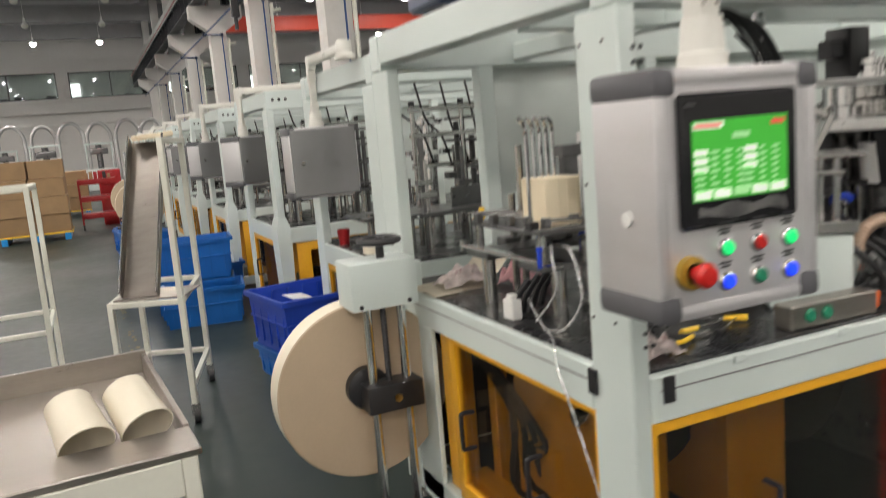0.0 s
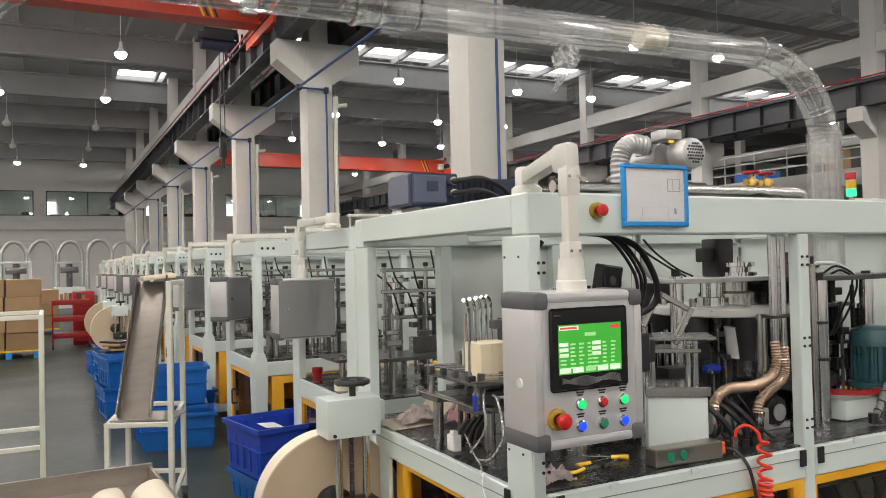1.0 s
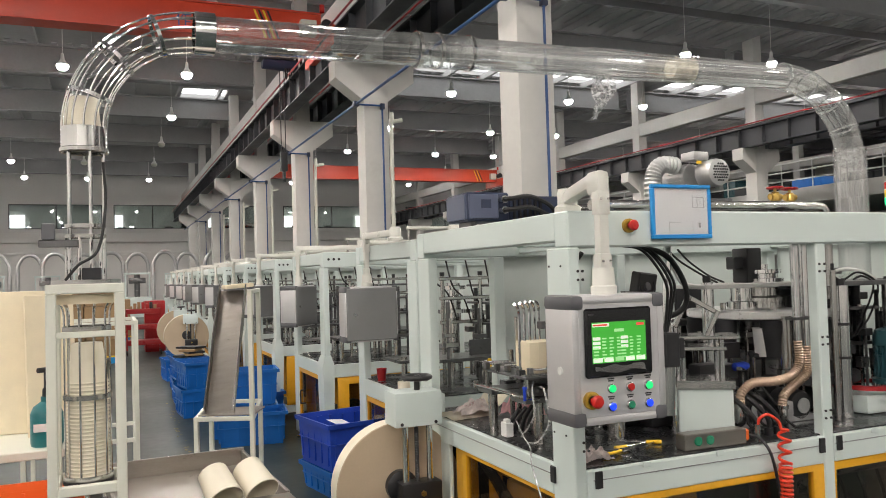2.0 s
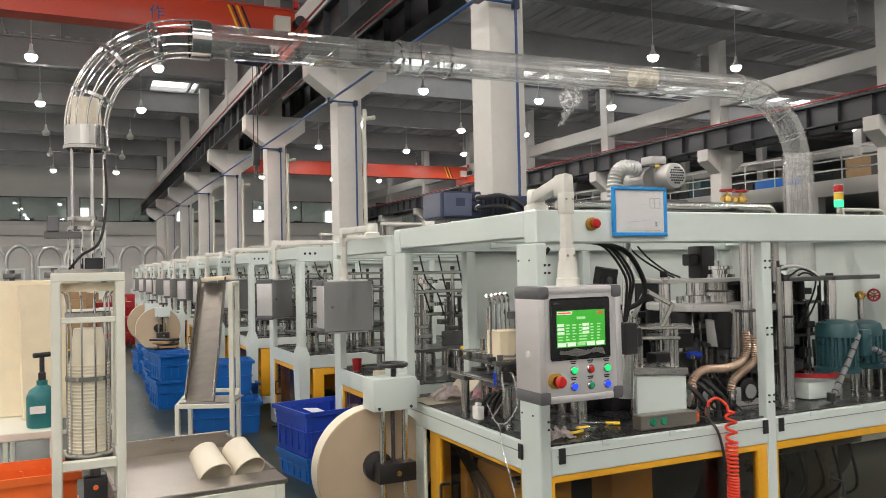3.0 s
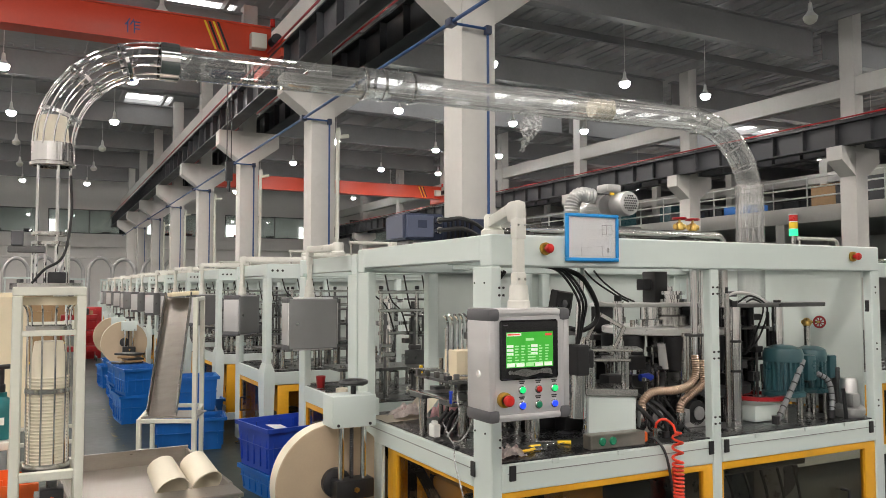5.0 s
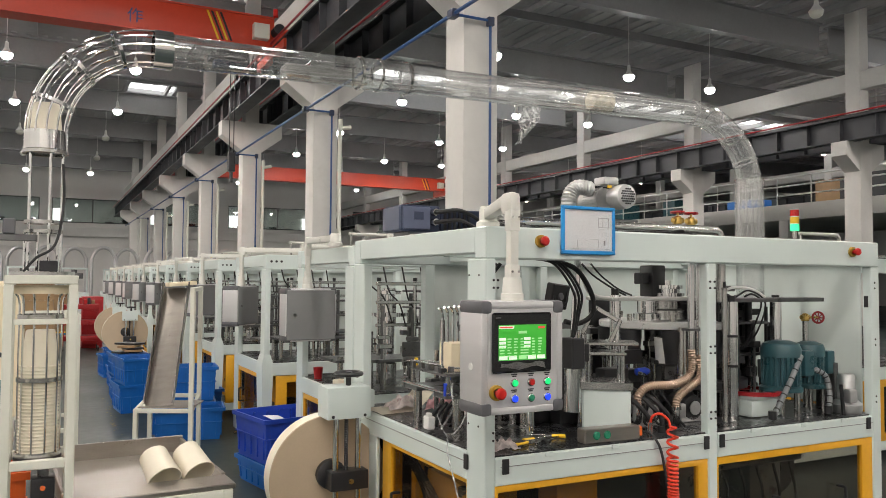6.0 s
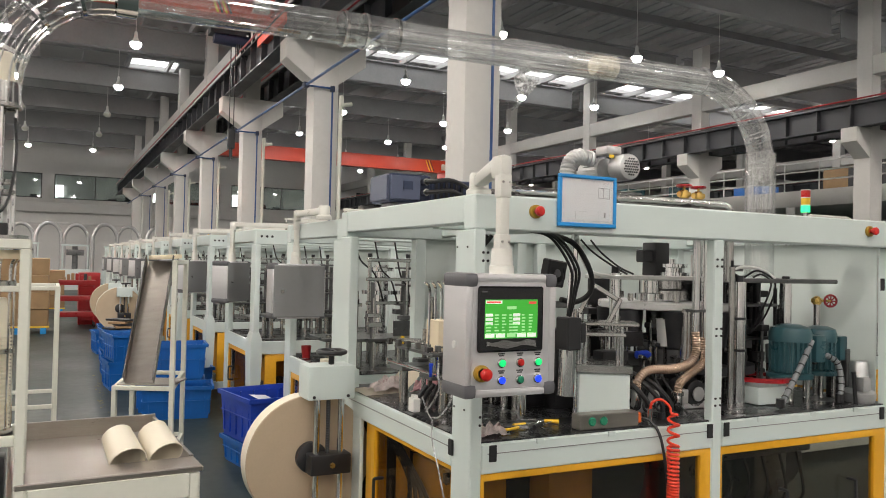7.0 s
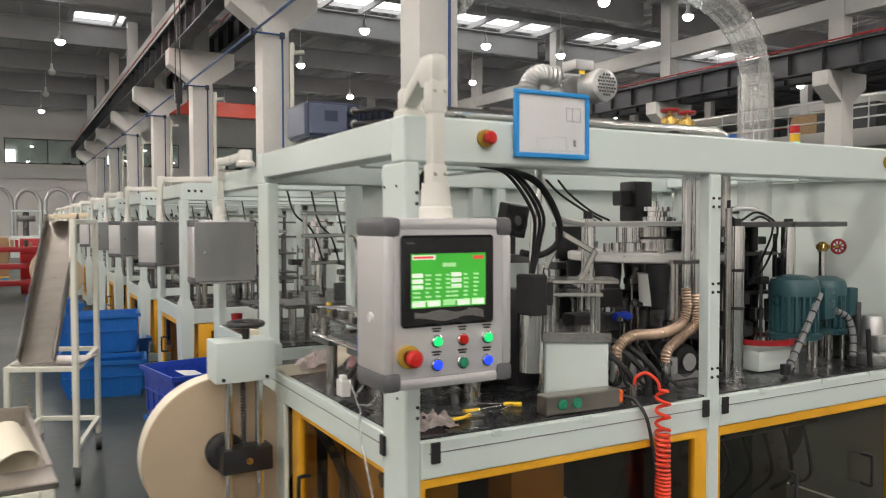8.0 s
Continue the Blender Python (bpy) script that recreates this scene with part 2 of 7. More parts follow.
def sweep(bm, pts, r, seg=8, n=6, caps=True, ribs=0.0):
    """A hose or bent bar along the points; ribs: by how much every second ring swells."""
    path = smooth_path(pts, n) if n else [Vector(q) for q in pts]
    up, rows = None, []
    for k, q in enumerate(path):
        d = (path[min(k + 1, len(path) - 1)] - path[max(k - 1, 0)]).normalized()
        if up is None:
            up = d.orthogonal().normalized()
        up = (up - d * up.dot(d)).normalized()
        side = d.cross(up)
        rr = r + (ribs if k % 2 else 0)
        rows.append([bm.verts.new(q + rr * (math.cos(2 * math.pi * j / seg) * up + math.sin(2 * math.pi * j / seg) * side)) for j in range(seg)])
    for a, b in zip(rows, rows[1:]):
        for j in range(seg):
            bm.faces.new((a[j], a[(j + 1) % seg], b[(j + 1) % seg], b[j]))
    if caps:
        bm.faces.new(rows[0][::-1]), bm.faces.new(rows[-1])
    return bm


def hoop(bm, c, axis, R, r, seg=28, sides=6):
    """A round ring of bar r, of radius R, about an axis."""
    a = Vector(axis).normalized()
    u = a.orthogonal().normalized()
    w = a.cross(u)
    rows = []
    for k in range(seg):
        t = 2 * math.pi * k / seg
        o = math.cos(t) * u + math.sin(t) * w
        rows.append([bm.verts.new(Vector(c) + o * (R + r * math.cos(2 * math.pi * j / sides)) + a * (r * math.sin(2 * math.pi * j / sides))) for j in range(sides)])
    for k in range(seg):
        p, q = rows[k], rows[(k + 1) % seg]
        for j in range(sides):
            bm.faces.new((p[j], p[(j + 1) % sides], q[(j + 1) % sides], q[j]))
    return bm


def band(bm, c, axis, R, h, t=0.002, seg=28):
    """A flat strap round a tube."""
    a = Vector(axis).normalized()
    u = a.orthogonal().normalized()
    w = a.cross(u)
    rows = []
    for k in range(seg):
        o = math.cos(2 * math.pi * k / seg) * u + math.sin(2 * math.pi * k / seg) * w
        rows.append([bm.verts.new(Vector(c) + o * rr + a * s) for rr, s in ((R, -h / 2), (R + t, -h / 2), (R + t, h / 2), (R, h / 2))])
    for k in range(seg):
        p, q = rows[k], rows[(k + 1) % seg]
        for j in range(4):
            bm.faces.new((p[j], p[(j + 1) % 4], q[(j + 1) % 4], q[j]))
    return bm


def thing(name, at, label, category, group="", kind=""):
    """A thing: an Empty at its base, which carries its parts."""
    ob = new(name)
    ob.location = at
    ob.empty_display_size = 0.05
    ob["base"] = tuple(at)
    return tagged(ob, label, category, group, kind)


def part(name, bm, mat, parent=None, label="", sharp=35):
    """Links a bmesh, modelled in place, as one mesh object under its thing or part."""
    top = parent
    while top is not None and top.parent is not None:
        top = top.parent
    if top is not None and "base" in top:
        bmesh.ops.translate(bm, verts=bm.verts, vec=-Vector(top["base"]))
    bmesh.ops.recalc_face_normals(bm, faces=bm.faces)
    me = bpy.data.meshes.new(name)
    bm.to_mesh(me)
    bm.free()
    me.polygons.foreach_set("use_smooth", [True] * len(me.polygons))
    me.set_sharp_from_angle(angle=radians(sharp))
    me.materials.append(mat)
    ob = new(name, me)
    ob.parent = parent
    if label:
        ob["label"] = label
    return ob


def solid(name, bm, mat, label, category, group="", kind=""):
    return tagged(part(name, bm, mat), label, category, group, kind)


def boxpart(name, x0, x1, y0, y1, z0, z1, mat, parent, b=0.003, label=""):
    return part(name, bx(B(), x0, x1, y0, y1, z0, z1, b), mat, parent, label)


def rodpart(name, p0, p1, r, mat, parent, seg=16, label=""):
    return part(name, cy(B(), p0, p1, r, seg=seg), mat, parent, label)


# ---- the hall ----
HX0, HX1, HY0, HY1, ROOF_Z = -11.5, 50.0, -16.0, 55.0, 9.0
solid("floor", bx(B(), HX0 - 0.3, HX1 + 0.3, HY0 - 0.3, HY1 + 0.3, -0.2, 0), FLOORM, "dark green-grey glossy epoxy factory floor", "floor", kind="structure")
# Unseen west and south walls are added to enclose the hall and bounce light.
solid("wall_west", bx(B(), HX0 - 0.3, HX0, HY0, HY1, 0, ROOF_Z + 0.3), WALLP, "plain off-white wall added to close the hall", "wall", kind="structure")
solid("wall_east", bx(B(), HX1, HX1 + 0.3, HY0, HY1, 0, ROOF_Z + 0.3), WALLP, "plain off-white wall added to close the hall", "wall", kind="structure")
solid("wall_south", bx(B(), HX0 - 0.3, HX1 + 0.3, HY0 - 0.3, HY0, 0, ROOF_Z + 0.3), WALLP, "plain off-white wall added to close the hall", "wall", kind="structure")

# end wall with a band of office windows on the upper floor
WINDOWS = [(-10.4, -7.0), (-6.4, -0.95), (-0.25, 4.6), (5.4, 10.2), (11.0, 18.2), (20.4, 27.0)]
bm = B()
bx(bm, HX0 - 0.3, HX1 + 0.3, HY1, HY1 + 0.3, 0, 5.15)
bx(bm, HX0 - 0.3, HX1 + 0.3, HY1, HY1 + 0.3, 6.75, ROOF_Z + 0.3)
edge = HX0 - 0.3
for a, b in WINDOWS + [(HX1 + 0.3, 0)]:
    bx(bm, edge, a, HY1, HY1 + 0.3, 5.15, 6.75)
    edge = b
bx(bm, HX0, HX1, HY1 - 0.35, HY1, 4.25, 4.85, 0.02)
bx(bm, HX0, HX1, HY1 - 0.12, HY1, 3.5, 3.62, 0.01)
solid("wall_north", bm, WALLP, "off-white end wall with upper floor office windows and a concrete ledge", "wall", kind="structure")
for k, (a, b) in enumerate(WINDOWS):
    w = thing("window_%d" % (k + 1), ((a + b) / 2, HY1, 5.15), "wide office window in a dark frame above the hall", "window", "office windows", "structure")
    bm = B()
    for x0, x1, z0, z1 in ((a, b, 5.15, 5.21), (a, b, 6.69, 6.75), (a, a + 0.06, 5.21, 6.69), (b - 0.06, b, 5.21, 6.69), ((a + b) / 2 - 0.03, (a + b) / 2 + 0.03, 5.21, 6.69)):
        bx(bm, x0, x1, HY1 + 0.06, HY1 + 0.12, z0, z1)
    part("window_frame", bm, IRON, w)
    mid = (a + b) / 2
    for x0, x1 in ((a + 0.06, mid - 0.03), (mid + 0.03, b - 0.06)):
        pane = boxpart("pane", x0, x1, HY1 + 0.085, HY1 + 0.093, 5.21, 6.69, OFFGLASS, w, 0)
        pane.visible_shadow = False
# the office floor behind the windows
bm = B()
bx(bm, HX0, HX1, HY1 + 7, HY1 + 7.2, 4.0, 8.2)
bx(bm, HX0, HX1, HY1 + 0.3, HY1 + 7, 4.2, 4.4)
bx(bm, HX0, HX1, HY1 + 0.3, HY1 + 7, 7.3, 7.5)
solid("office_room", bm, WALLP, "plain white office room behind the end windows", "room", kind="structure")
rnd = random.Random(4)
for k in range(22):
    x = HX0 + 1.5 + k * 2.05 + rnd.uniform(-0.3, 0.3)
    y = HY1 + rnd.choice((2.2, 4.4))
    solid("office_light", bx(B(), x, x + 1.1, y, y + 0.5, 7.24, 7.3, 0.01), OFFLIGHT, "lit white panel light on the office ceiling", "ceiling light", "office ceiling lights")
for k in range(26):
    x = HX0 + 1 + k * 1.5 + rnd.uniform(-0.4, 0.4)
    y, h = HY1 + rnd.uniform(0.9, 4.5), rnd.uniform(0.7, 1.5)
    d = thing("office_desk", (x, y, 4.4), "dark office desk with a monitor beside the window", "desk", "office desks")
    boxpart("desk_body", x - 0.5, x + 0.5, y - 0.3, y + 0.3, 4.4, 5.15, GREYSTEEL, d, 0.01)
    boxpart("monitor", x - 0.28, x + 0.28, y - 0.05, y + 0.02, 5.2, 5.2 + 0.3 * h, BLACK, d, 0.01)
    boxpart("monitor_foot", x - 0.06, x + 0.06, y - 0.06, y + 0.06, 5.15, 5.2, BLACK, d, 0.003)
# Glowing panels added on the office back wall; no window is cut there.
for k in range(5):
    x = HX0 + 4 + k * 6.5
    solid("office_screen_wall", bx(B(), x, x + 1.4, HY1 + 6.9, HY1 + 6.98, 5.3, 6.6, 0.01), OFFLIGHT, "bright glowing panel added on the office back wall", "window", "office back windows", "structure")

# roof: sheeting with skylight strips, rafters across, purlins along
# Strips at y -5 are unseen, added behind the camera to light the hall.
LIGHTS = [(1.9, 3.9, 19.2, 20.6), (2.2, 3.9, 30.3, 31.9), (2.2, 3.9, 38.6, 40.2), (7.0, 18.8, 24.0, 25.3), (20.2, 34.0, 11.0, 12.4), (20.2, 34.0, 24.0, 25.3), (-10.5, 3.5, -5.0, -3.6), (6.0, 34.0, -5.0, -3.6)]
bm = B()
edge = HY0 - 0.3
for a, b in sorted({(q[2], q[3]) for q in LIGHTS}) + [(HY1 + 0.3, 0)]:
    bx(bm, HX0 - 0.3, HX1 + 0.3, edge, a, ROOF_Z, ROOF_Z + 0.15)
    edge = b
    cut = HX0 - 0.3
    for q in sorted(q for q in LIGHTS if (q[2], q[3]) == (a, b)) + [(HX1 + 0.3, 0)]:
        if b:
            bx(bm, cut, q[0], a, b, ROOF_Z, ROOF_Z + 0.15)
        cut = q[1]
x = HX0
while x < HX1:
    bx(bm, x, x + 0.09, HY0, HY1, ROOF_Z - 0.2, ROOF_Z)
    x += 1.5
x = HX0 + 0.2
while x < HX1:
    if x < 36:
        bx(bm, x, x + 0.16, HY0, 18.9, ROOF_Z - 0.035, ROOF_Z)
        bx(bm, x, x + 0.16, 32.0, HY1, ROOF_Z - 0.035, ROOF_Z)
        bx(bm, x, x + 0.16, 25.4, 30.2, ROOF_Z - 0.035, ROOF_Z)
        bx(bm, x, x + 0.16, 20.7, 23.9, ROOF_Z - 0.035, ROOF_Z)
    x += 0.42
solid("ceiling", bm, ROOF, "dark grey sheet roof on steel purlins with skylight strips", "ceiling", kind="structure")
for x0, x1, a, b in LIGHTS:
    solid("skylight", bx(B(), x0 - 0.05, x1 + 0.05, a - 0.05, b + 0.05, ROOF_Z + 0.17, ROOF_Z + 0.19), SKYGLOW, "long strip of translucent white skylight sheet in the roof", "skylight", "roof skylights", "structure")
for k in range(-3, 8):
    y = 7.2 + 6 * k
    for x0, x1 in ((HX0, 4.0), (4.4, 18.7), (19.1, 33.8), (34.2, HX1)):
        bm = B()
        bx(bm, x0, x1, y - 0.015, y + 0.015, ROOF_Z - 1.0, ROOF_Z - 0.2)
        bx(bm, x0, x1, y - 0.14, y + 0.14, ROOF_Z - 1.02, ROOF_Z - 0.99)
        bx(bm, x0, x1, y - 0.14, y + 0.14, ROOF_Z - 0.24, ROOF_Z - 0.2)
        solid("roof_rafter", bm, RAFTER, "dark grey welded steel rafter spanning the hall", "rafter", "roof rafters", "structure")
    yy = y + 3
    bm = B()
    bx(bm, HX0, HX1, yy - 0.05, yy + 0.05, ROOF_Z - 0.42, ROOF_Z - 0.2)
    solid("roof_purlin", bm, RAFTER, "slim dark steel cross purlin under the roof", "purlin", "roof purlins", "structure")


def column(x, y, w, drop=0.0):
    """A painted concrete column with brackets for the crane girders and a slimmer upper shaft."""
    bm = B()
    bx(bm, x - w, x + w, y - w * 1.0, y + w * 1.0, 0, 5.5 - drop, 0.015)
    bx(bm, x - w * 0.75, x + w * 0.75, y - w * 0.9, y + w * 0.9, 5.5 - drop, ROOF_Z, 0.015)
    a = w * 0.95
    v = [bm.verts.new((x + px, y + s * a, pz - drop)) for s in (-1, 1) for px, pz in ((-w, 4.85), (-0.78, 5.25), (-0.78, 5.62), (0.78, 5.62), (0.78, 5.25), (w, 4.85))]
    bm.faces.new(v[:6]), bm.faces.new(v[6:][::-1])
    for k in range(6):
        bm.faces.new((v[k], v[(k + 1) % 6], v[6 + (k + 1) % 6], v[6 + k]))
    solid("column", bm, LIMEW, "whitewashed square concrete column with crane brackets", "column", "hall columns", "structure")


for k in range(-3, 8):
    column(4.2, 7.2 + 6 * k, 0.24)
    column(18.9, 6.2 + 6 * k, 0.24, 0.35)
    column(34.0, 6.2 + 6 * k, 0.24, 0.35)
for x in (4.2, 18.9, 34.0):
    solid("tie_beam", bx(B(), x - 0.16, x + 0.16, HY0, HY1, 6.95 if x < 5 else 6.7, 7.45 if x < 5 else 7.2, 0.01), LIMEW, "white concrete beam tying the column heads", "beam", "column tie beams", "structure")

for x, z0 in ((3.62, 5.62), (4.78, 5.62), (18.32, 5.27), (19.48, 5.27), (33.4, 5.27)):
    g = thing("crane_girder", (x, HY0, z0), "charcoal steel crane girder on the column brackets", "crane girder", "crane girders", "structure")
    bm = B()
    bx(bm, x - 0.012, x + 0.012, HY0, HY1, z0, z0 + 0.62)
    bx(bm, x - 0.16, x + 0.16, HY0, HY1, z0, z0 + 0.03)
    bx(bm, x - 0.16, x + 0.16, HY0, HY1, z0 + 0.6, z0 + 0.63)
    part("web", bm, GIRDER, g)
    bm = B()
    y = HY0 + 0.2
    while y < HY1:
        bx(bm, x - 0.14, x + 0.14, y, y + 0.015, z0 + 0.03, z0 + 0.6)
        y += 1.0
    part("stiffener", bm, GIRDER, g)
    boxpart("rail", x - 0.04, x + 0.04, HY0, HY1, z0 + 0.63, z0 + 0.71, IRON, g, 0)
    rodpart("conductor", (x - 0.17, HY0, z0 + 0.72), (x - 0.17, HY1, z0 + 0.72), 0.022, REDP, g, 8, "red conductor bar")


def crane(x0, x1, y, z, name_label):
    """An overhead travelling crane: a red box girder on end carriages, with a hoist."""
    c = thing("overhead_crane", ((x0 + x1) / 2, y, z), name_label, "crane", "overhead cranes")
    bm = B()
    bx(bm, x0 + 0.1, x1 - 0.1, y - 0.2, y + 0.2, z, z + 0.58, 0.01)
    bx(bm, x0 + 0.1, x1 - 0.1, y - 0.24, y + 0.24, z + 0.58, z + 0.61)
    bx(bm, x0 + 0.1, x1 - 0.1, y - 0.24, y + 0.24, z - 0.03, z)
    part("box_girder", bm, CRANE, c)
    for x in (x0, x1):
        boxpart("end_carriage", x - 0.14, x + 0.14, y - 1.1, y + 1.1, z - 0.22, z + 0.12, CRANE, c, 0.01)
        for s in (-0.85, 0.85):
            rodpart("wheel", (x - 0.06, y + s, z - 0.21), (x + 0.06, y + s, z - 0.21), 0.11, IRON, c)
    for k in range(4):
        bm = B()
        xs = x1 - 0.98 - k * 0.085
        v = [bm.verts.new((xs + px, y - 0.2 - 0.004, z + pz)) for px, pz in ((0, 0.01), (0.045, 0.01), (-0.175, 0.56), (-0.22, 0.56))]
        bm.faces.new(v)
        part("warning_stripe", bm, YTOOL if k % 2 else BLACK, c)
    boxpart("junction_box", x1 - 0.55, x1 - 0.24, y - 0.4, y - 0.2, z + 0.1, z + 0.4, CREAM_PAINT, c, 0.01)
    rodpart("travel_motor", (x1 - 0.06, y - 0.5, z + 0.3), (x1 - 0.06, y - 0.2, z + 0.3), 0.11, GIRDER, c)
    rodpart("warning_lamp", (x1 - 0.1, y - 0.3, z + 0.6), (x1 - 0.1, y - 0.3, z + 0.75), 0.05, REDBTN, c)
    return c


red_crane = crane(-11.3, 3.62, 14.5, 6.27, "red box-girder overhead crane with striped end")
sign = bpy.data.curves.new("crane_sign", "FONT")
sign.body, sign.size, sign.align_x = "\u4f5c", 0.3, "CENTER"
sign.extrude = 0.003
curve_ob = new("crane_sign", sign)
sign_mesh = bpy.data.meshes.new_from_object(curve_ob.evaluated_get(bpy.context.evaluated_depsgraph_get()))
bpy.data.objects.remove(curve_ob)
sign_mesh.materials.append(PIPEBLUE)
lettering = new("painted_sign", sign_mesh)
lettering.parent = red_crane
lettering.matrix_basis = Matrix.Translation(Vector((0.86, 14.295, 6.40)) - red_crane.location) @ pose(0, 0, 0, 90, 0, 0)
lettering["label"] = "blue painted character on the girder"
far_crane = crane(4.78, 18.32, 35.5, 6.27, "red box-girder overhead crane across the next bay")
hoist = thing("chain_hoist", (2.9, 17.2, 5.7), "blue electric hoist with black festoon cables under the crane", "hoist")
rodpart("hoist_drum", (2.5, 17.2, 6.0), (3.3, 17.2, 5.95), 0.15, NAVY, hoist)
rodpart("hoist_motor", (2.55, 17.2, 6.25), (3.3, 17.2, 6.25), 0.11, GIRDER, hoist)
boxpart("hoist_trolley", 2.4, 3.2, 17.0, 17.4, 6.05, 6.2, GIRDER, hoist)
for k in range(6):
    xx = 3.0 + 0.1 * k
    part("festoon_cable", sweep(B(), [(xx, 17.1, 6.25), (xx + 0.03, 17.1, 5.6 - 0.05 * (k % 3)), (xx + 0.1, 17.1, 6.25)], 0.018, 6, 5), RUBBER, hoist)
for s in (-0.05, 0.05):
    rodpart("hoist_rope", (2.95 + s, 17.2, 3.9), (2.95 + s, 17.2, 5.9), 0.012, IRON, hoist, 6)
hook = part("hook_block", cy(bx(B(), 2.87, 3.03, 17.12, 17.28, 3.45, 3.9, 0.02), (2.95, 17.2, 3.2), (2.95, 17.2, 3.45), 0.04), IRON, hoist)
hoist.location += Vector((0.35, 0, 0.6))

# compressed-air line along the columns
line = thing("air_line", (3.9, 7.2, 4.6), "thin blue compressed air pipe along the columns with drops", "pipe", kind="structure")
rodpart("main_pipe", (3.78, HY0, 4.75), (3.78, 50, 4.75), 0.024, PIPEBLUE, line, 10)
for k in range(-1, 7):
    y = 7.2 + 6 * k - 0.3
    part("drop_pipe", sweep(B(), [(3.78, y, 4.75), (3.95, y, 4.75), (4.28, y, 4.75), (4.30, y, 4.7), (4.30, y, 4.2), (4.30, y, 1.4)], 0.018, 8, 0), PIPEBLUE, line)
    part("pipe_elbow", bx(B(), 4.26, 4.34, y - 0.04, y + 0.04, 4.68, 4.79, 0.01), NAVY, line)
    part("pipe_tee", bx(B(), 3.73, 3.83, y - 0.07, y + 0.07, 4.70, 4.80, 0.01), NAVY, line)
for k in range(1, 6):
    y = 7.2 + 6 * k - 0.27
    solid("down_pipe", sweep(B(), [(4.48, y, 0), (4.48, y, 4.3), (4.52, y, 4.45), (4.7, y, 4.5)], 0.04, 10, 4), CREAM_PAINT, "cream plastic down pipe on a column", "pipe", "column down pipes")

# high-bay lamps on drop rods
lamp_data = bpy.data.lights.new("high_bay", "SPOT")
lamp_data.energy, lamp_data.shadow_soft_size, lamp_data.color = LAMP_WATTS, 0.18, (1.0, 0.91, 0.82)
lamp_data.spot_size, lamp_data.spot_blend = radians(168), 0.35
UNLIT = {(-1.55, 32.9), (1.52, 32.9), (13.75, 9.5), (-1.55, 38.8), (1.52, 38.8), (-1.55, 44.6), (1.52, 44.6)}
SHADE = [(0.022, 0.34), (0.04, 0.32), (0.05, 0.18), (0.08, 0.12), (0.155, 0.03), (0.15, 0.02), (0.04, 0.15)]
GLOBE = [(0.0, -0.12), (0.07, -0.11), (0.125, -0.065), (0.145, 0.0), (0.135, 0.045), (0.04, 0.11)]
master = thing("pendant_lamp", (0, 0, 7.2), "white high-bay pendant lamp, lit, on a thin rod", "ceiling lamp", "high-bay lamps")
part("shade", lathe(B(), SHADE, (0, 0, 7.2)), WHITEP, master)
part("bulb", lathe(B(), GLOBE, (0, 0, 7.2)), BULB, master)
rodpart("drop_rod", (0, 0, 7.53), (0, 0, 9.0), 0.008, WHITEP, master, 6)
dark = thing("pendant_lamp", (0, 0, 7.2), "white high-bay pendant lamp, switched off", "ceiling lamp", "high-bay lamps")
part("shade", lathe(B(), SHADE, (0, 0, 7.2)), WHITEP, dark)
part("bulb", lathe(B(), GLOBE, (0, 0, 7.2)), CREAM_PAINT, dark)
rodpart("drop_rod", (0, 0, 7.53), (0, 0, 9.0), 0.008, WHITEP, dark, 6)
used = set()
# Rows below x=-4 are unseen, added at the same spacing to brighten the hall.
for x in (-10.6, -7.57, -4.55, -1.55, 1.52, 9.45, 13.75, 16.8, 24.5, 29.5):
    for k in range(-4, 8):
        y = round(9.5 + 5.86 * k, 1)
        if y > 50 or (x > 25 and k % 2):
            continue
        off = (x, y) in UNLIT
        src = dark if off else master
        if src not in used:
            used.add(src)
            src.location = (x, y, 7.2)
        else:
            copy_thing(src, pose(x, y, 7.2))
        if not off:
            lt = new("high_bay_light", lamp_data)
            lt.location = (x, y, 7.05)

# mezzanine along the east bay, seen over the machine
mz = thing("mezzanine", (27, 20, 3.4), "white steel mezzanine with a railing and shelves of stock", "mezzanine", kind="structure")
boxpart("deck", 24.5, 33, 6, 54, 3.9, 4.5, LIMEW, mz, 0.02)
for k in range(9):
    boxpart("deck_post", 24.5, 24.9, 7 + 6 * k, 7.4 + 6 * k, 0, 3.9, LIMEW, mz, 0.02)
for z in (4.85, 5.2, 5.55):
    rodpart("rail", (24.55, 6, z), (24.55, 54, z), 0.03, WHITEP, mz, 8)
for k in range(33):
    rodpart("rail_post", (24.55, 6 + 1.5 * k, 4.5), (24.55, 6 + 1.5 * k, 5.58), 0.025, WHITEP, mz, 8)
for k in range(24):
    x, y = 26.5 + rnd.uniform(0, 3), 7 + k * 1.9 + rnd.uniform(-0.3, 0.3)
    h = rnd.uniform(0.5, 1.5)
    solid("stock_crate", bx(B(), x, x + 1.1, y, y + rnd.uniform(0.7, 1.5), 4.5, 4.5 + h, 0.02), rnd.choice((SKYBIN, CARD, CABGREY, GIRDER, TEAL)), "stacked stock crate on the mezzanine", "crate", "mezzanine stock")

# ---- the cup machine by the aisle ----
X0, X1, Y0, Y1, TOP = 0.998, 3.43, 1.31, 2.77, 1.745
TABLE = 0.835


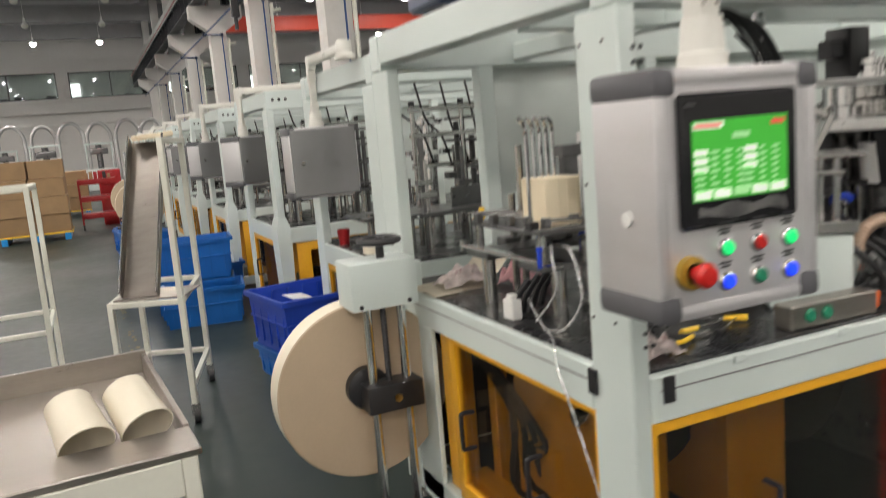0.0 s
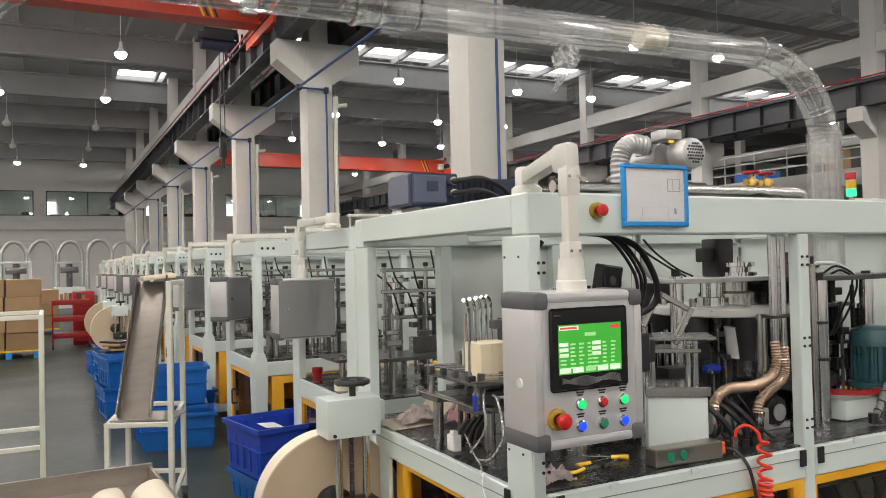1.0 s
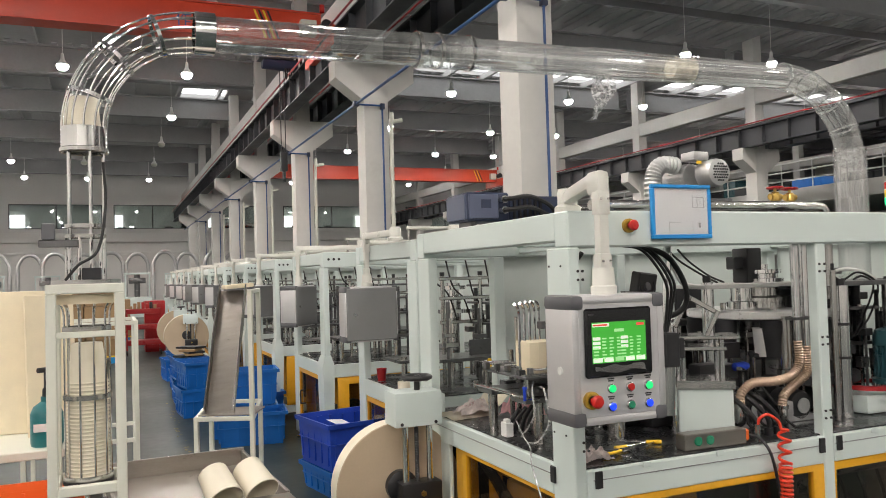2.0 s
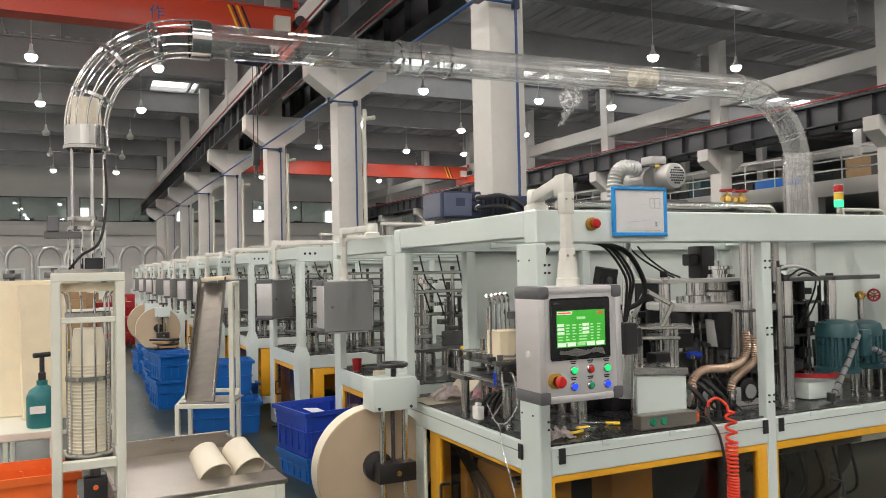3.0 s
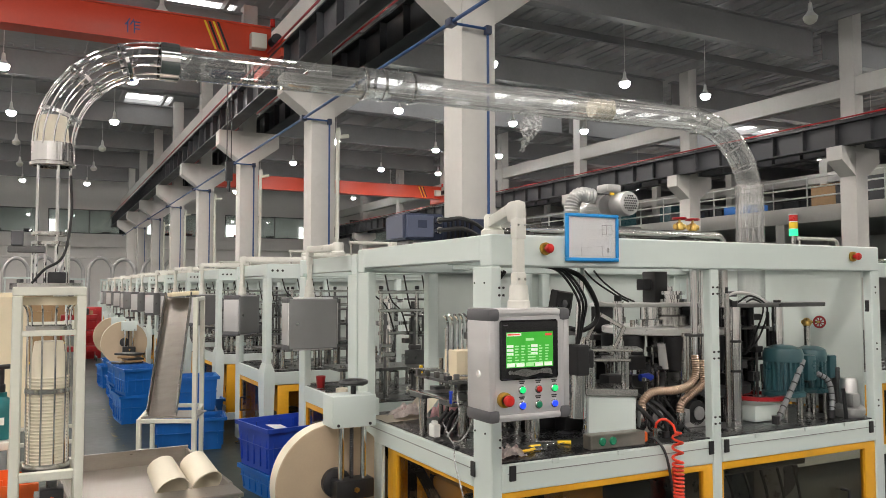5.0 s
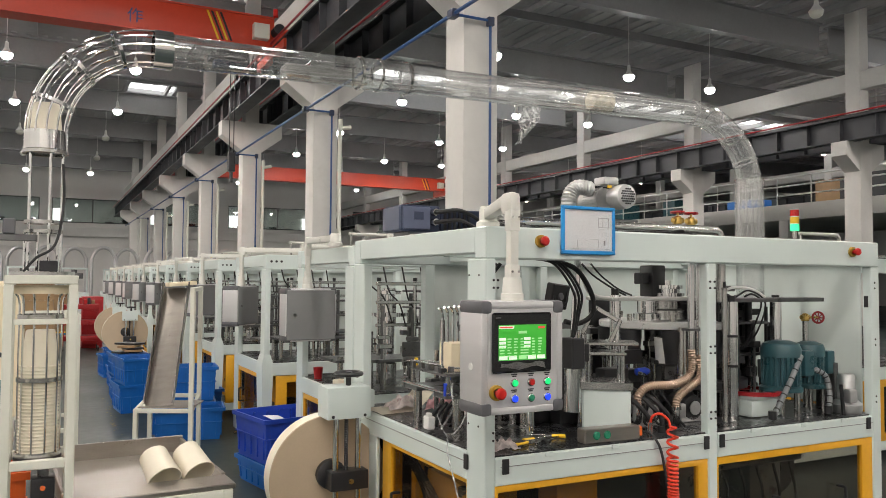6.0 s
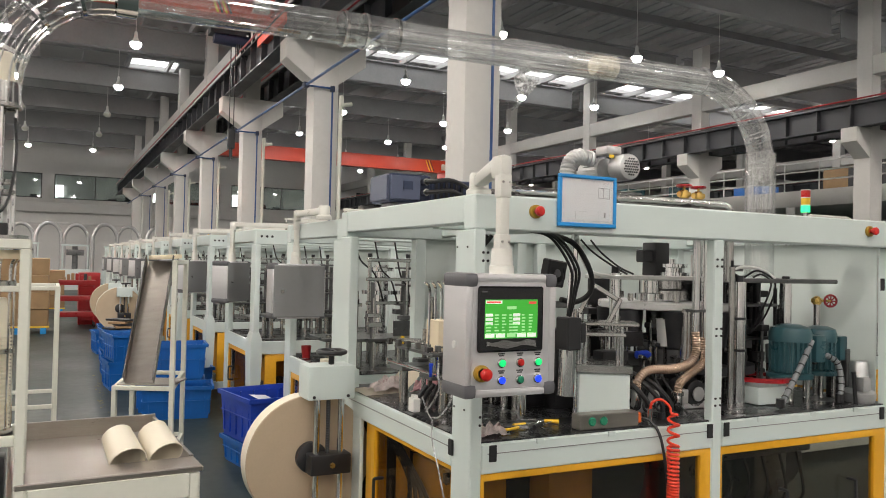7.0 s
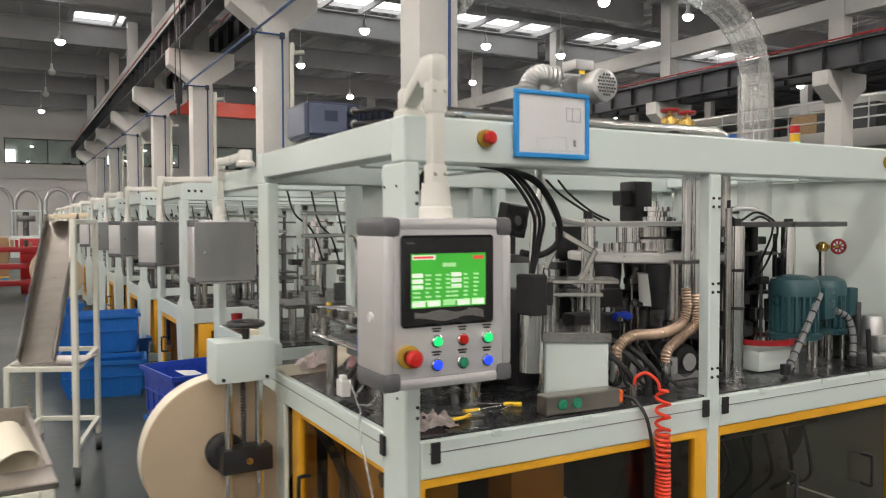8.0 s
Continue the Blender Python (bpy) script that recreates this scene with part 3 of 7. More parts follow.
def machine_frame(root, x0, x1, y0, y1, mids=(), table=TABLE, front=True):
    """The enamelled box frame of a machine: posts, top beams, table rails, floor beams and the steel table."""
    wl, w, dl = 0.048, 0.07, 0.15
    for x, wx, dy in ((x0, wl, dl), (x1 - w, w, 0.05)):
        for y in (y0, y1 - dy):
            boxpart("post", x, x + wx, y, y + dy, 0.05, TOP - 0.13, PALE, root, 0.005)
            part("foot", cy(cy(B(), (x + wx / 2, y + 0.045, 0.0), (x + wx / 2, y + 0.045, 0.014), 0.04), (x + wx / 2, y + 0.045, 0.0), (x + wx / 2, y + 0.045, 0.06), 0.012), STEEL, root)
    for x in mids:
        for y in (y0 + 0.002, y1 - 0.09):
            boxpart("post", x + 0.035, x + 0.092, y, y + 0.05, 0.05, TOP - 0.13, PALE, root, 0.005)
    for y in (y0, y1 - 0.09):
        boxpart("top_beam", x0, x1, y, y + 0.09, TOP - 0.13, TOP, PALE, root, 0.006)
    for x in (x0, x1 - 0.09):
        boxpart("top_beam", x + 0.002, x + 0.088, y0 + 0.09, y1 - 0.09, TOP - 0.105, TOP - 0.001, PALE, root, 0.004)
    boxpart("table", x0 + 0.02, x1 - 0.02, y0 + 0.02, y1 - 0.02, table - 0.03, table, PLATE, root, 0.002, "dark oil-stained ground steel table plate")
    for y in (y0 - 0.001, y1 - 0.06):
        edges = [x0 + wl, *[v for m in mids for v in (m + 0.035, m + 0.092)], x1 - w]
        for a, b in zip(edges[::2], edges[1::2]):
            boxpart("table_rail", a, b, y, y + 0.06, table - 0.115, table - 0.006, PALE, root, 0.004)
    for x in (x0 - 0.001, x1 - 0.06):
        boxpart("table_rail", x, x + 0.05, y0 + dl, y1 - dl, table - 0.115, table - 0.004, PALE, root, 0.004)
    for y in (y0, y1 - 0.07):
        boxpart("base_beam", x0 + wl, x1 - w, y, y + 0.07, 0.07, 0.15, PALE, root, 0.004)
    for x in (x0, x1 - 0.07):
        boxpart("base_beam", x, x + 0.06, y0 + dl, y1 - dl, 0.07, 0.15, PALE, root, 0.004)


def guard_door(root, p0, p1, z0, z1, depth=0.03, handles=(0.25,), bars=(0.05, 0.05, 0.05, 0.05)):
    """A yellow-framed guard door with a smoked pane and black bow handles, in the upright plane from p0 to p1; bars: the frame's widths at p0, p1, bottom and top."""
    p0, p1 = Vector((*p0, 0)), Vector((*p1, 0))
    L = (p1 - p0).length
    d = (p1 - p0).normalized()
    m = Matrix.Translation(p0) @ Matrix(((d.x, -d.y, 0, 0), (d.y, d.x, 0, 0), (0, 0, 1, 0), (0, 0, 0, 1)))
    ba, bb, bl, bt = bars
    bm = B()
    loops = []
    for o, yy in ((0, 0.0), (0, depth), (1, depth), (1, 0.0)):
        loops.append([bm.verts.new(m @ Vector(q)) for q in ((o * ba, yy, z0 + o * bl), (L - o * bb, yy, z0 + o * bl), (L - o * bb, yy, z1 - o * bt), (o * ba, yy, z1 - o * bt))])
    for a, b in zip(loops, loops[1:] + loops[:1]):
        for k in range(4):
            bm.faces.new((a[k], a[(k + 1) % 4], b[(k + 1) % 4], b[k]))
    bmesh.ops.bevel(bm, geom=bm.edges[:], offset=0.003, segments=1, affect="EDGES")
    door = part("guard_door", bm, YELLOW, root, "yellow steel door frame with a smoked pane")
    part("pane", bx(B(), ba - 0.005, L - bb + 0.005, depth * 0.4, depth * 0.4 + 0.005, z0 + bl - 0.005, z1 - bt + 0.005, 0, m), SMOKE, door, "smoked clear guard pane")
    hz = (z0 + z1) / 2
    for h in handles:
        hx = L * h
        path = [m @ Vector(q) for q in ((hx, 0.01, hz - 0.06), (hx, -0.03, hz - 0.06), (hx, -0.036, hz - 0.045), (hx, -0.036, hz + 0.045), (hx, -0.03, hz + 0.06), (hx, 0.01, hz + 0.06))]
        part("handle", sweep(B(), path, 0.0075, 8, 4), BLACK, door, "black bow handle")
    return door


mach = thing("cup_forming_machine", (2.17, 1.96, 0), "pale green paper cup forming machine with yellow guard doors", "machine", "cup machines")
machine_frame(mach, X0, X1, Y0, Y1, (2.15,))
boxpart("inner_beam", 1.55, 1.62, Y0 + 0.09, Y1 - 0.09, TOP - 0.11, TOP - 0.05, PALE, mach, 0.003)
boxpart("inner_beam", X0 + 0.1, X1 - 0.1, Y0 + 0.5, Y0 + 0.56, TOP - 0.11, TOP - 0.055, PALE, mach, 0.003)
boxpart("back_sheet", 1.46, X1 - 0.1, Y1 - 0.03, Y1 - 0.022, TABLE, TOP - 0.13, MINTBACK, mach, 0, "plain pale green guard sheet")
boxpart("back_sheet", X1 - 0.028, X1 - 0.02, Y0 + 0.09, Y1 - 0.09, TABLE + 0.015, TOP - 0.11, MINTBACK, mach, 0, "plain pale green guard sheet")
boxpart("back_post", 1.40, 1.46, Y1 - 0.085, Y1 - 0.02, TABLE, TOP - 0.13, PALE, mach, 0.003)
boxpart("back_post", 2.05, 2.11, Y1 - 0.085, Y1 - 0.035, TABLE, TOP - 0.13, PALE, mach, 0.003)
boxpart("side_panel", X0, X0 + 0.02, 2.42, 2.605, 0.05, TABLE - 0.115, PALE, mach, 0.003)
# guard doors below the table
guard_door(mach, (X0 + 0.048, Y0 + 0.006), (2.185, Y0 + 0.006), 0.15, TABLE - 0.116, handles=(0.3,), bars=(0.018, 0.062, 0.05, 0.028))
guard_door(mach, (2.242, Y0 + 0.006), (X1 - 0.07, Y0 + 0.006), 0.15, TABLE - 0.116, handles=(0.34, 0.76), bars=(0.012, 0.085, 0.05, 0.036))
guard_door(mach, (X0 + 0.012, 2.3), (X0 + 0.012, Y0 + 0.165), 0.15, TABLE - 0.115, handles=(0.16, 0.66), bars=(0.045, 0.008, 0.06, 0.022))
boxpart("yellow_post", X0 + 0.03, X0 + 0.1, 2.31, 2.41, 0.15, TABLE - 0.1, YELLOW, mach, 0.004)
boxpart("yellow_post", X0 + 0.12, X0 + 0.17, 2.2, 2.25, 0.165, TABLE - 0.03, YELLOW, mach, 0.004)
boxpart("yellow_beam", X0 + 0.045, X0 + 0.12, Y0 + 0.16, 2.3, 0.166, 0.235, YELLOW, mach, 0.004)
boxpart("yellow_beam", X0 + 0.17, X1 - 0.15, 2.16, 2.22, 0.60, 0.66, YELLOW, mach, 0.004)
boxpart("drip_tray", X0 + 0.08, X1 - 0.08, Y0 + 0.08, Y1 - 0.08, 0.15, 0.165, IRON, mach, 0)
boxpart("back_sheet", X0 + 0.1, X1 - 0.1, Y1 - 0.03, Y1 - 0.024, 0.15, TABLE - 0.03, IRON, mach, 0)
# drive train under the table
for x, y, r in ((1.45, 1.85, 0.17), (2.0, 1.8, 0.2), (2.75, 1.85, 0.25), (3.1, 1.75, 0.14)):
    part("drive_pulley", lathe(B(), [(0.03, -0.05), (r, -0.05), (r - 0.02, -0.02), (r - 0.02, 0.02), (r, 0.05), (0.03, 0.05)], (x, y, 0.5), 28, "Y"), IRON, mach)
for x in (1.25, 1.7, 2.4, 2.95):
    boxpart("gear_case", x - 0.12, x + 0.12, 1.65, 2.1, 0.165, 0.62, YELLOW if x < 2 else GREYSTEEL, mach, 0.02)
rodpart("drive_shaft", (1.1, 1.7, 0.6), (3.2, 1.7, 0.6), 0.025, STEEL, mach)
rodpart("drive_shaft", (1.1, 1.95, 0.42), (3.2, 1.95, 0.42), 0.03, STEEL, mach)
boxpart("valve_manifold", 2.35, 2.95, 1.42, 1.5, 0.62, 0.68, GREYSTEEL, mach, 0.006)
for k in range(5):
    part("air_tube", sweep(B(), [(2.4 + k * 0.12, 1.45, 0.64), (2.42 + k * 0.12, 1.42, 0.5 - 0.02 * k), (2.5 + k * 0.13, 1.6, 0.3)], 0.008, 6, 5), RUBBER, mach)
for k in range(4):
    part("air_tube", sweep(B(), [(1.02, 2.15 - 0.03 * k, 0.72), (1.1, 2.05 - 0.05 * k, 0.5), (1.05 + 0.05 * k, 1.95, 0.3), (1.3, 1.8 - 0.04 * k, 0.2)], 0.01, 6, 5), RUBBER, mach)
for x, y in ((1.35, 2.3), (2.3, 2.3), (1.9, 2.2)):
    boxpart("cam_box", x - 0.15, x + 0.15, y - 0.1, y + 0.1, 0.3, 0.7, IRON, mach, 0.01)
# hinges, seams and small fixings
for x, y, s in ((2.15, Y0, 0), (2.247, Y0, 0), (1.075, Y0, 0), (X1 - 0.13, Y0, 0)):
    boxpart("hinge", x, x + 0.03, y - 0.011, y - 0.002, 0.765, 0.825, BLACK, mach, 0.002)
boxpart("hinge", X0 - 0.011, X0 - 0.002, Y0 + 0.125, Y0 + 0.155, 0.765, 0.825, BLACK, mach, 0.002)
for x in (1.28, 1.62, 1.95, 2.45, 2.8, 3.1):
    boxpart("rail_clip", x, x + 0.035, Y0 - 0.008, Y0 - 0.001, 0.815, 0.835, PALE, mach, 0.002)
for a, b in ((1.07, 2.18), (2.245, 3.355)):
    boxpart("rail_seam", a, b, Y0 - 0.0035, Y0 - 0.001, 0.792, 0.795, CABGREY, mach, 0)
boxpart("rail_seam", X0 - 0.0035, X0 - 0.001, Y0 + 0.17, Y1 - 0.17, 0.792, 0.795, CABGREY, mach, 0)
for x in (1.035, 1.055, 2.2, 2.228, 3.39):
    for z in (0.9, 0.93, 1.2, 1.23, 1.5, 1.53):
        rodpart("bolt", (x, Y0 - 0.003, z), (x, Y0 + 0.002, z), 0.005, IRON, mach, 8)
for y in (1.36, 1.44):
    for z in (0.95, 1.25, 1.55):
        rodpart("bolt", (X0 - 0.003, y, z), (X0 + 0.002, y, z), 0.004, IRON, mach, 8)


def emergency_stop(x, y, z, parent):
    st = part("emergency_stop", lathe(B(), [(0.0, 0.0), (0.026, 0.0), (0.026, 0.012), (0.016, 0.014)], (x, y, z), 20, "Y"), COLLAR, parent, "red mushroom emergency stop on a yellow collar")
    part("mushroom_head", lathe(B(), [(0.01, 0.012), (0.012, 0.026), (0.0185, 0.03), (0.0195, 0.04), (0.014, 0.047), (0.0, 0.049)], (x, y, z), 20, "Y"), REDBTN, st)
    return st


emergency_stop(1.255, Y0 - 0.001, 1.69, mach)
emergency_stop(3.205, Y0 - 0.001, 1.69, mach)
part("label_plate", bx(B(), 3.3, 3.33, Y0 - 0.004, Y0 - 0.001, 1.4, 1.46), IRON, mach)

# forming turret and its columns
part("turret_disc", lathe(B(), [(0.0, 0.0), (0.34, 0.0), (0.345, 0.005), (0.345, 0.03), (0.34, 0.035), (0.0, 0.035)], (2.46, 1.9, 1.285), 48), BRIGHT, mach, "polished round turret plate")
part("turret_disc", lathe(B(), [(0.0, 0.0), (0.13, 0.0), (0.13, 0.05), (0.1, 0.06), (0.1, 0.1), (0.0, 0.1)], (2.45, 1.9, 1.325), 28), STEEL, mach)
part("turret_hub", lathe(B(), [(0.0, 0), (0.17, 0), (0.16, 0.25), (0.1, 0.28), (0.1, 0.44), (0.0, 0.44)], (2.46, 1.9, TABLE), 28), GREYSTEEL, mach)
for k in range(8):
    t = 2 * math.pi * k / 8 + 0.2
    x, y = 2.46 + 0.29 * math.cos(t), 1.9 + 0.29 * math.sin(t)
    part("mandrel", lathe(B(), [(0.0, 0.0), (0.045, 0.0), (0.062, 0.13), (0.062, 0.17), (0.03, 0.175), (0.0, 0.175)], (x, y, 1.11), 24), IRON, mach)
    rodpart("mandrel_bolt", (x, y, 1.325), (x, y, 1.36), 0.014, STEEL, mach, 8)
part("top_plate", bx(B(), 2.0, 2.6, 1.72, 1.98, 1.43, 1.45, 0.003), BRIGHT, mach, "long machined steel top plate")
boxpart("top_plate", 2.45, 3.27, 1.52, 1.66, 1.425, 1.447, GREYSTEEL, mach)
for x, y, r, z1, mt in ((2.56, 1.52, 0.034, 1.43, CHROME), (2.98, 1.6, 0.03, 1.43, CHROME), (2.03, 1.78, 0.028, 1.46, CHROME), (2.9, 1.9, 0.028, 1.43, CHROME), (2.75, 1.75, 0.02, 1.43, STEEL), (2.82, 1.8, 0.018, 1.43, STEEL), (2.47, 1.48, 0.014, 1.5, STEEL), (2.68, 1.6, 0.012, 1.43, STEEL)):
    rodpart("tie_column", (x, y, TABLE), (x, y, z1), r, mt, mach)
    rodpart("column_nut", (x, y, z1), (x, y, z1 + 0.03), r * 0.7, IRON, mach, 6)
for z in (1.1, 1.25):
    rodpart("column_band", (2.56, 1.52, z), (2.56, 1.52, z + 0.012), 0.036, BLACK, mach)
# second turret half hidden behind
part("turret_disc", lathe(B(), [(0.0, 0.0), (0.24, 0.0), (0.24, 0.03), (0.0, 0.03)], (2.85, 2.1, 1.1), 36), GREYSTEEL, mach)
part("turret_disc", lathe(B(), [(0.0, 0.0), (0.26, 0.0), (0.26, 0.04), (0.0, 0.04)], (2.6, 1.8, 0.98), 36), IRON, mach)
for k in range(12):
    t = 2 * math.pi * k / 12
    x, y = 2.85 + 0.2 * math.cos(t), 2.1 + 0.2 * math.sin(t)
    rodpart("guide_rod", (x, y, TABLE), (x, y, 1.36 + 0.03 * (k % 3)), 0.012, STEEL if k % 2 else GREYSTEEL, mach, 8)
rnd = random.Random(7)
for k in range(26):
    x, y, z = rnd.uniform(2.0, 3.0), rnd.uniform(1.65, 2.35), rnd.uniform(TABLE + 0.05, 1.3)
    s = rnd.uniform(0.02, 0.06)
    boxpart("tool_block", x - s, x + s, y - s, y + s, z - s * 0.6, z + s * 0.6, rnd.choice((GREYSTEEL, STEEL, IRON)), mach, 0.004)
    rodpart("tool_rod", (x, y, TABLE), (x, y, z + s), 0.01, STEEL, mach, 8)
for k in range(9):
    x, y = rnd.uniform(1.15, 2.0), rnd.uniform(1.9, 2.45)
    h = rnd.uniform(0.15, 0.5)
    rodpart("tool_rod", (x, y, TABLE), (x, y, TABLE + h), 0.012, STEEL, mach, 8)
    boxpart("tool_block", x - 0.05, x + 0.05, y - 0.03, y + 0.03, TABLE + h * 0.5, TABLE + h * 0.5 + 0.03, GREYSTEEL, mach, 0.003)
part("steel_cylinder", lathe(B(), [(0.0, 0.0), (0.042, 0.0), (0.042, 0.07), (0.031, 0.075), (0.031, 0.31), (0.0, 0.31)], (2.315, 1.61, 0.99), 24), STEEL, mach)
part("cup_blank", lathe(B(), [(0.0, 0.0), (0.042, 0.0), (0.05, 0.125), (0.053, 0.129), (0.047, 0.129), (0.0, 0.05)], (2.28, 1.70, 1.115), 32), WHITEP, mach, "white paper cup held in the turret")
boxpart("servo_motor", 2.295, 2.385, 1.80, 1.90, 1.45, 1.615, BLACK, mach, 0.008)
boxpart("servo_motor", 2.235, 2.295, 1.82, 1.88, 1.515, 1.575, IRON, mach, 0.006)
part("valve_cluster", bx(bx(bx(B(), 2.5, 2.62, 1.62, 1.7, 1.45, 1.5, 0.004), 2.53, 2.58, 1.63, 1.68, 1.5, 1.55, 0.004), 2.58, 2.68, 1.6, 1.64, 1.48, 1.51, 0.004), GREYSTEEL, mach)
for x0, x1, y0, y1, z1, mt in ((1.93, 2.2, 1.78, 2.15, 1.02, IRON), (2.25, 2.72, 1.75, 2.25, 0.97, IRON), (1.55, 1.9, 1.85, 2.2, 1.0, IRON), (2.72, 3.0, 1.85, 2.2, 1.05, IRON), (1.9, 2.05, 1.7, 1.78, 1.1, IRON), (1.68, 1.86, 1.76, 1.86, 1.2, IRON)):
    boxpart("casting", x0, x1, y0, y1, TABLE, z1, mt, mach, 0.012)
for x, y, r in ((2.66, 1.72, 0.02), (2.72, 1.82, 0.024), (2.8, 1.72, 0.018), (2.86, 1.8, 0.024), (2.93, 1.74, 0.02), (3.0, 1.82, 0.026), (2.6, 1.84, 0.018), (1.5, 1.9, 0.02), (1.7, 1.95, 0.02)):
    rodpart("tie_column", (x, y, TABLE), (x, y, 1.43), r, (CHROME, GREYSTEEL, IRON)[int(x * 100) % 3], mach)
    z = TABLE + 0.15 + 0.4 * ((x * 7.3) % 1)
    boxpart("column_clamp", x - r * 2, x + r * 2, y - r * 2, y + r * 1.6, z, z + 0.035, IRON, mach, 0.003)
for x0, x1, y0, y1 in ((2.63, 2.66, 1.75, 2.1), (2.96, 2.985, 1.78, 2.1), (2.7, 2.9, 2.1, 2.12), (2.2, 2.4, 2.2, 2.22)):
    boxpart("side_plate", x0, x1, y0, y1, TABLE, 1.428, IRON, mach, 0.003)
boxpart("top_plate", 2.6, 3.13, 1.66, 1.9, 1.428, 1.448, GREYSTEEL, mach)
part("gear_hub", lathe(B(), [(0.0, 0.0), (0.1, 0.0), (0.1, 0.018), (0.075, 0.02), (0.075, 0.04), (0.09, 0.042), (0.09, 0.06), (0.03, 0.062), (0.03, 0.085), (0.0, 0.086)], (2.42, 1.84, 1.45), 28), CHROME, mach)
part("gear_hub", lathe(B(), [(0.0, 0.0), (0.07, 0.0), (0.07, 0.04), (0.05, 0.045), (0.05, 0.105), (0.0, 0.105)], (2.3, 1.85, 1.32), 28), CHROME, mach)
for k in range(10):
    x, y, z = 2.05 + 0.1 * k, 1.68 + 0.03 * (k % 3), 1.0 + 0.06 * (k % 4)
    part("cam_arm", bx(B(), -0.05, 0.05, -0.012, 0.012, -0.01, 0.01, 0.004, pose(x, y, z, 0, 25 - 13 * k, 30 * k)), (GREYSTEEL, STEEL, IRON)[k % 3], mach)
    rodpart("tool_rod", (x, y, TABLE), (x, y, z), 0.008, STEEL, mach, 8)
for k in range(2):
    part("cable", sweep(B(), [(1.95 + 0.06 * k, 1.95, 1.62), (2.0 + 0.05 * k, 1.92, 1.56), (2.1 + 0.03 * k, 1.88, 1.49), (2.2 + 0.04 * k, 1.9, 1.455)], 0.005, 6, 5), RUBBER, mach)
for k in range(5):
    part("cable", sweep(B(), [(1.95 + 0.05 * k, 1.6, 1.0), (1.98 + 0.05 * k, 1.56, 0.93), (1.9 + 0.07 * k, 1.5, 0.87), (1.95 + 0.06 * k, 1.46, TABLE + 0.006)], 0.006, 6, 5), RUBBER, mach)
# pushers, levers and hoses of the curling station
rnd = random.Random(19)
for k in range(14):
    x, y = 2.62 + 0.03 * k, 1.64 + 0.05 * (k % 4)
    z0, z1 = 1.02 + 0.08 * (k % 3), 1.3 + rnd.uniform(0.0, 0.125)
    rodpart("push_rod", (x, y, TABLE), (x, y, z1), 0.007 + 0.003 * (k % 2), (STEEL, IRON, GREYSTEEL)[k % 3], mach, 8)
    boxpart("lever_block", x - 0.022, x + 0.028, y - 0.02, y + 0.02, z0, z0 + rnd.uniform(0.03, 0.07), (IRON, GREYSTEEL)[k % 2], mach, 0.003)
    if k % 3 == 0:
        part("spring", sweep(B(), [(x, y, z1 - 0.12), (x, y, z1 - 0.08), (x, y, z1 - 0.02)], 0.014, 8, 10, ribs=0.004), IRON, mach)
for z in (1.13, 1.3):
    boxpart("guide_plate", 2.62, 3.02, 1.68, 1.86, z, z + 0.016, GREYSTEEL, mach, 0.003)
for x, rise, dx in ((2.5, 0.018, 0.1), (2.66, 0.03, 0.16), (2.72, 0.012, 0.07)):
    part("cable", sweep(B(), [(x, 1.58, 1.452), (x + dx * 0.4, 1.55, 1.455 + rise), (x + dx, 1.53, 1.42), (x + dx + 0.02, 1.6, 1.3 - rise), (x + dx * 0.8, 1.64, 1.18)], 0.005, 6, 5), RUBBER, mach)
part("white_air_tube", sweep(B(), [(2.55, 1.62, 1.46), (2.66, 1.6, 1.5), (2.8, 1.6, 1.49), (2.92, 1.62, 1.45)], 0.008, 8, 6), WHITEP, mach)
# pedestal with a die set
ped = part("pedestal", bx(B(), 1.62, 1.86, 1.49, 1.71, TABLE, 1.035, 0.006), PALE, mach, "pale enamelled press pedestal")
boxpart("pedestal_cap", 1.61, 1.87, 1.48, 1.72, 1.035, 1.07, STEEL, ped)
for x in (1.65, 1.82):
    for y in (1.52, 1.68):
        rodpart("guide_pillar", (x, y, 1.07), (x, y, 1.25), 0.012, CHROME, ped)
boxpart("die_plate", 1.63, 1.84, 1.5, 1.7, 1.19, 1.205, STEEL, ped)
boxpart("die_plate", 1.64, 1.9, 1.5, 1.7, 1.235, 1.25, STEEL, ped)
m = pose(1.72, 1.56, 1.3, 0, 28, 0)
bm = B()
for a in ((-0.09, -0.07, -0.03, 0.03, -0.06, 0.09), (0.05, 0.07, -0.03, 0.03, -0.06, 0.09), (-0.07, 0.05, -0.03, 0.03, 0.07, 0.09)):
    bx(bm, *a, 0.003, m)
part("bracket", bm, STEEL, ped)
turn = Matrix.Translation((-0.442, -0.47, 0)) @ Matrix.Rotation(radians(-34), 4, "Z") @ Matrix.Diagonal((0.9, 0.9, 1, 1)) @ Matrix.Translation((0.442, 0.47, 0))
for o in (ped, *ped.children):
    o.data.transform(turn)
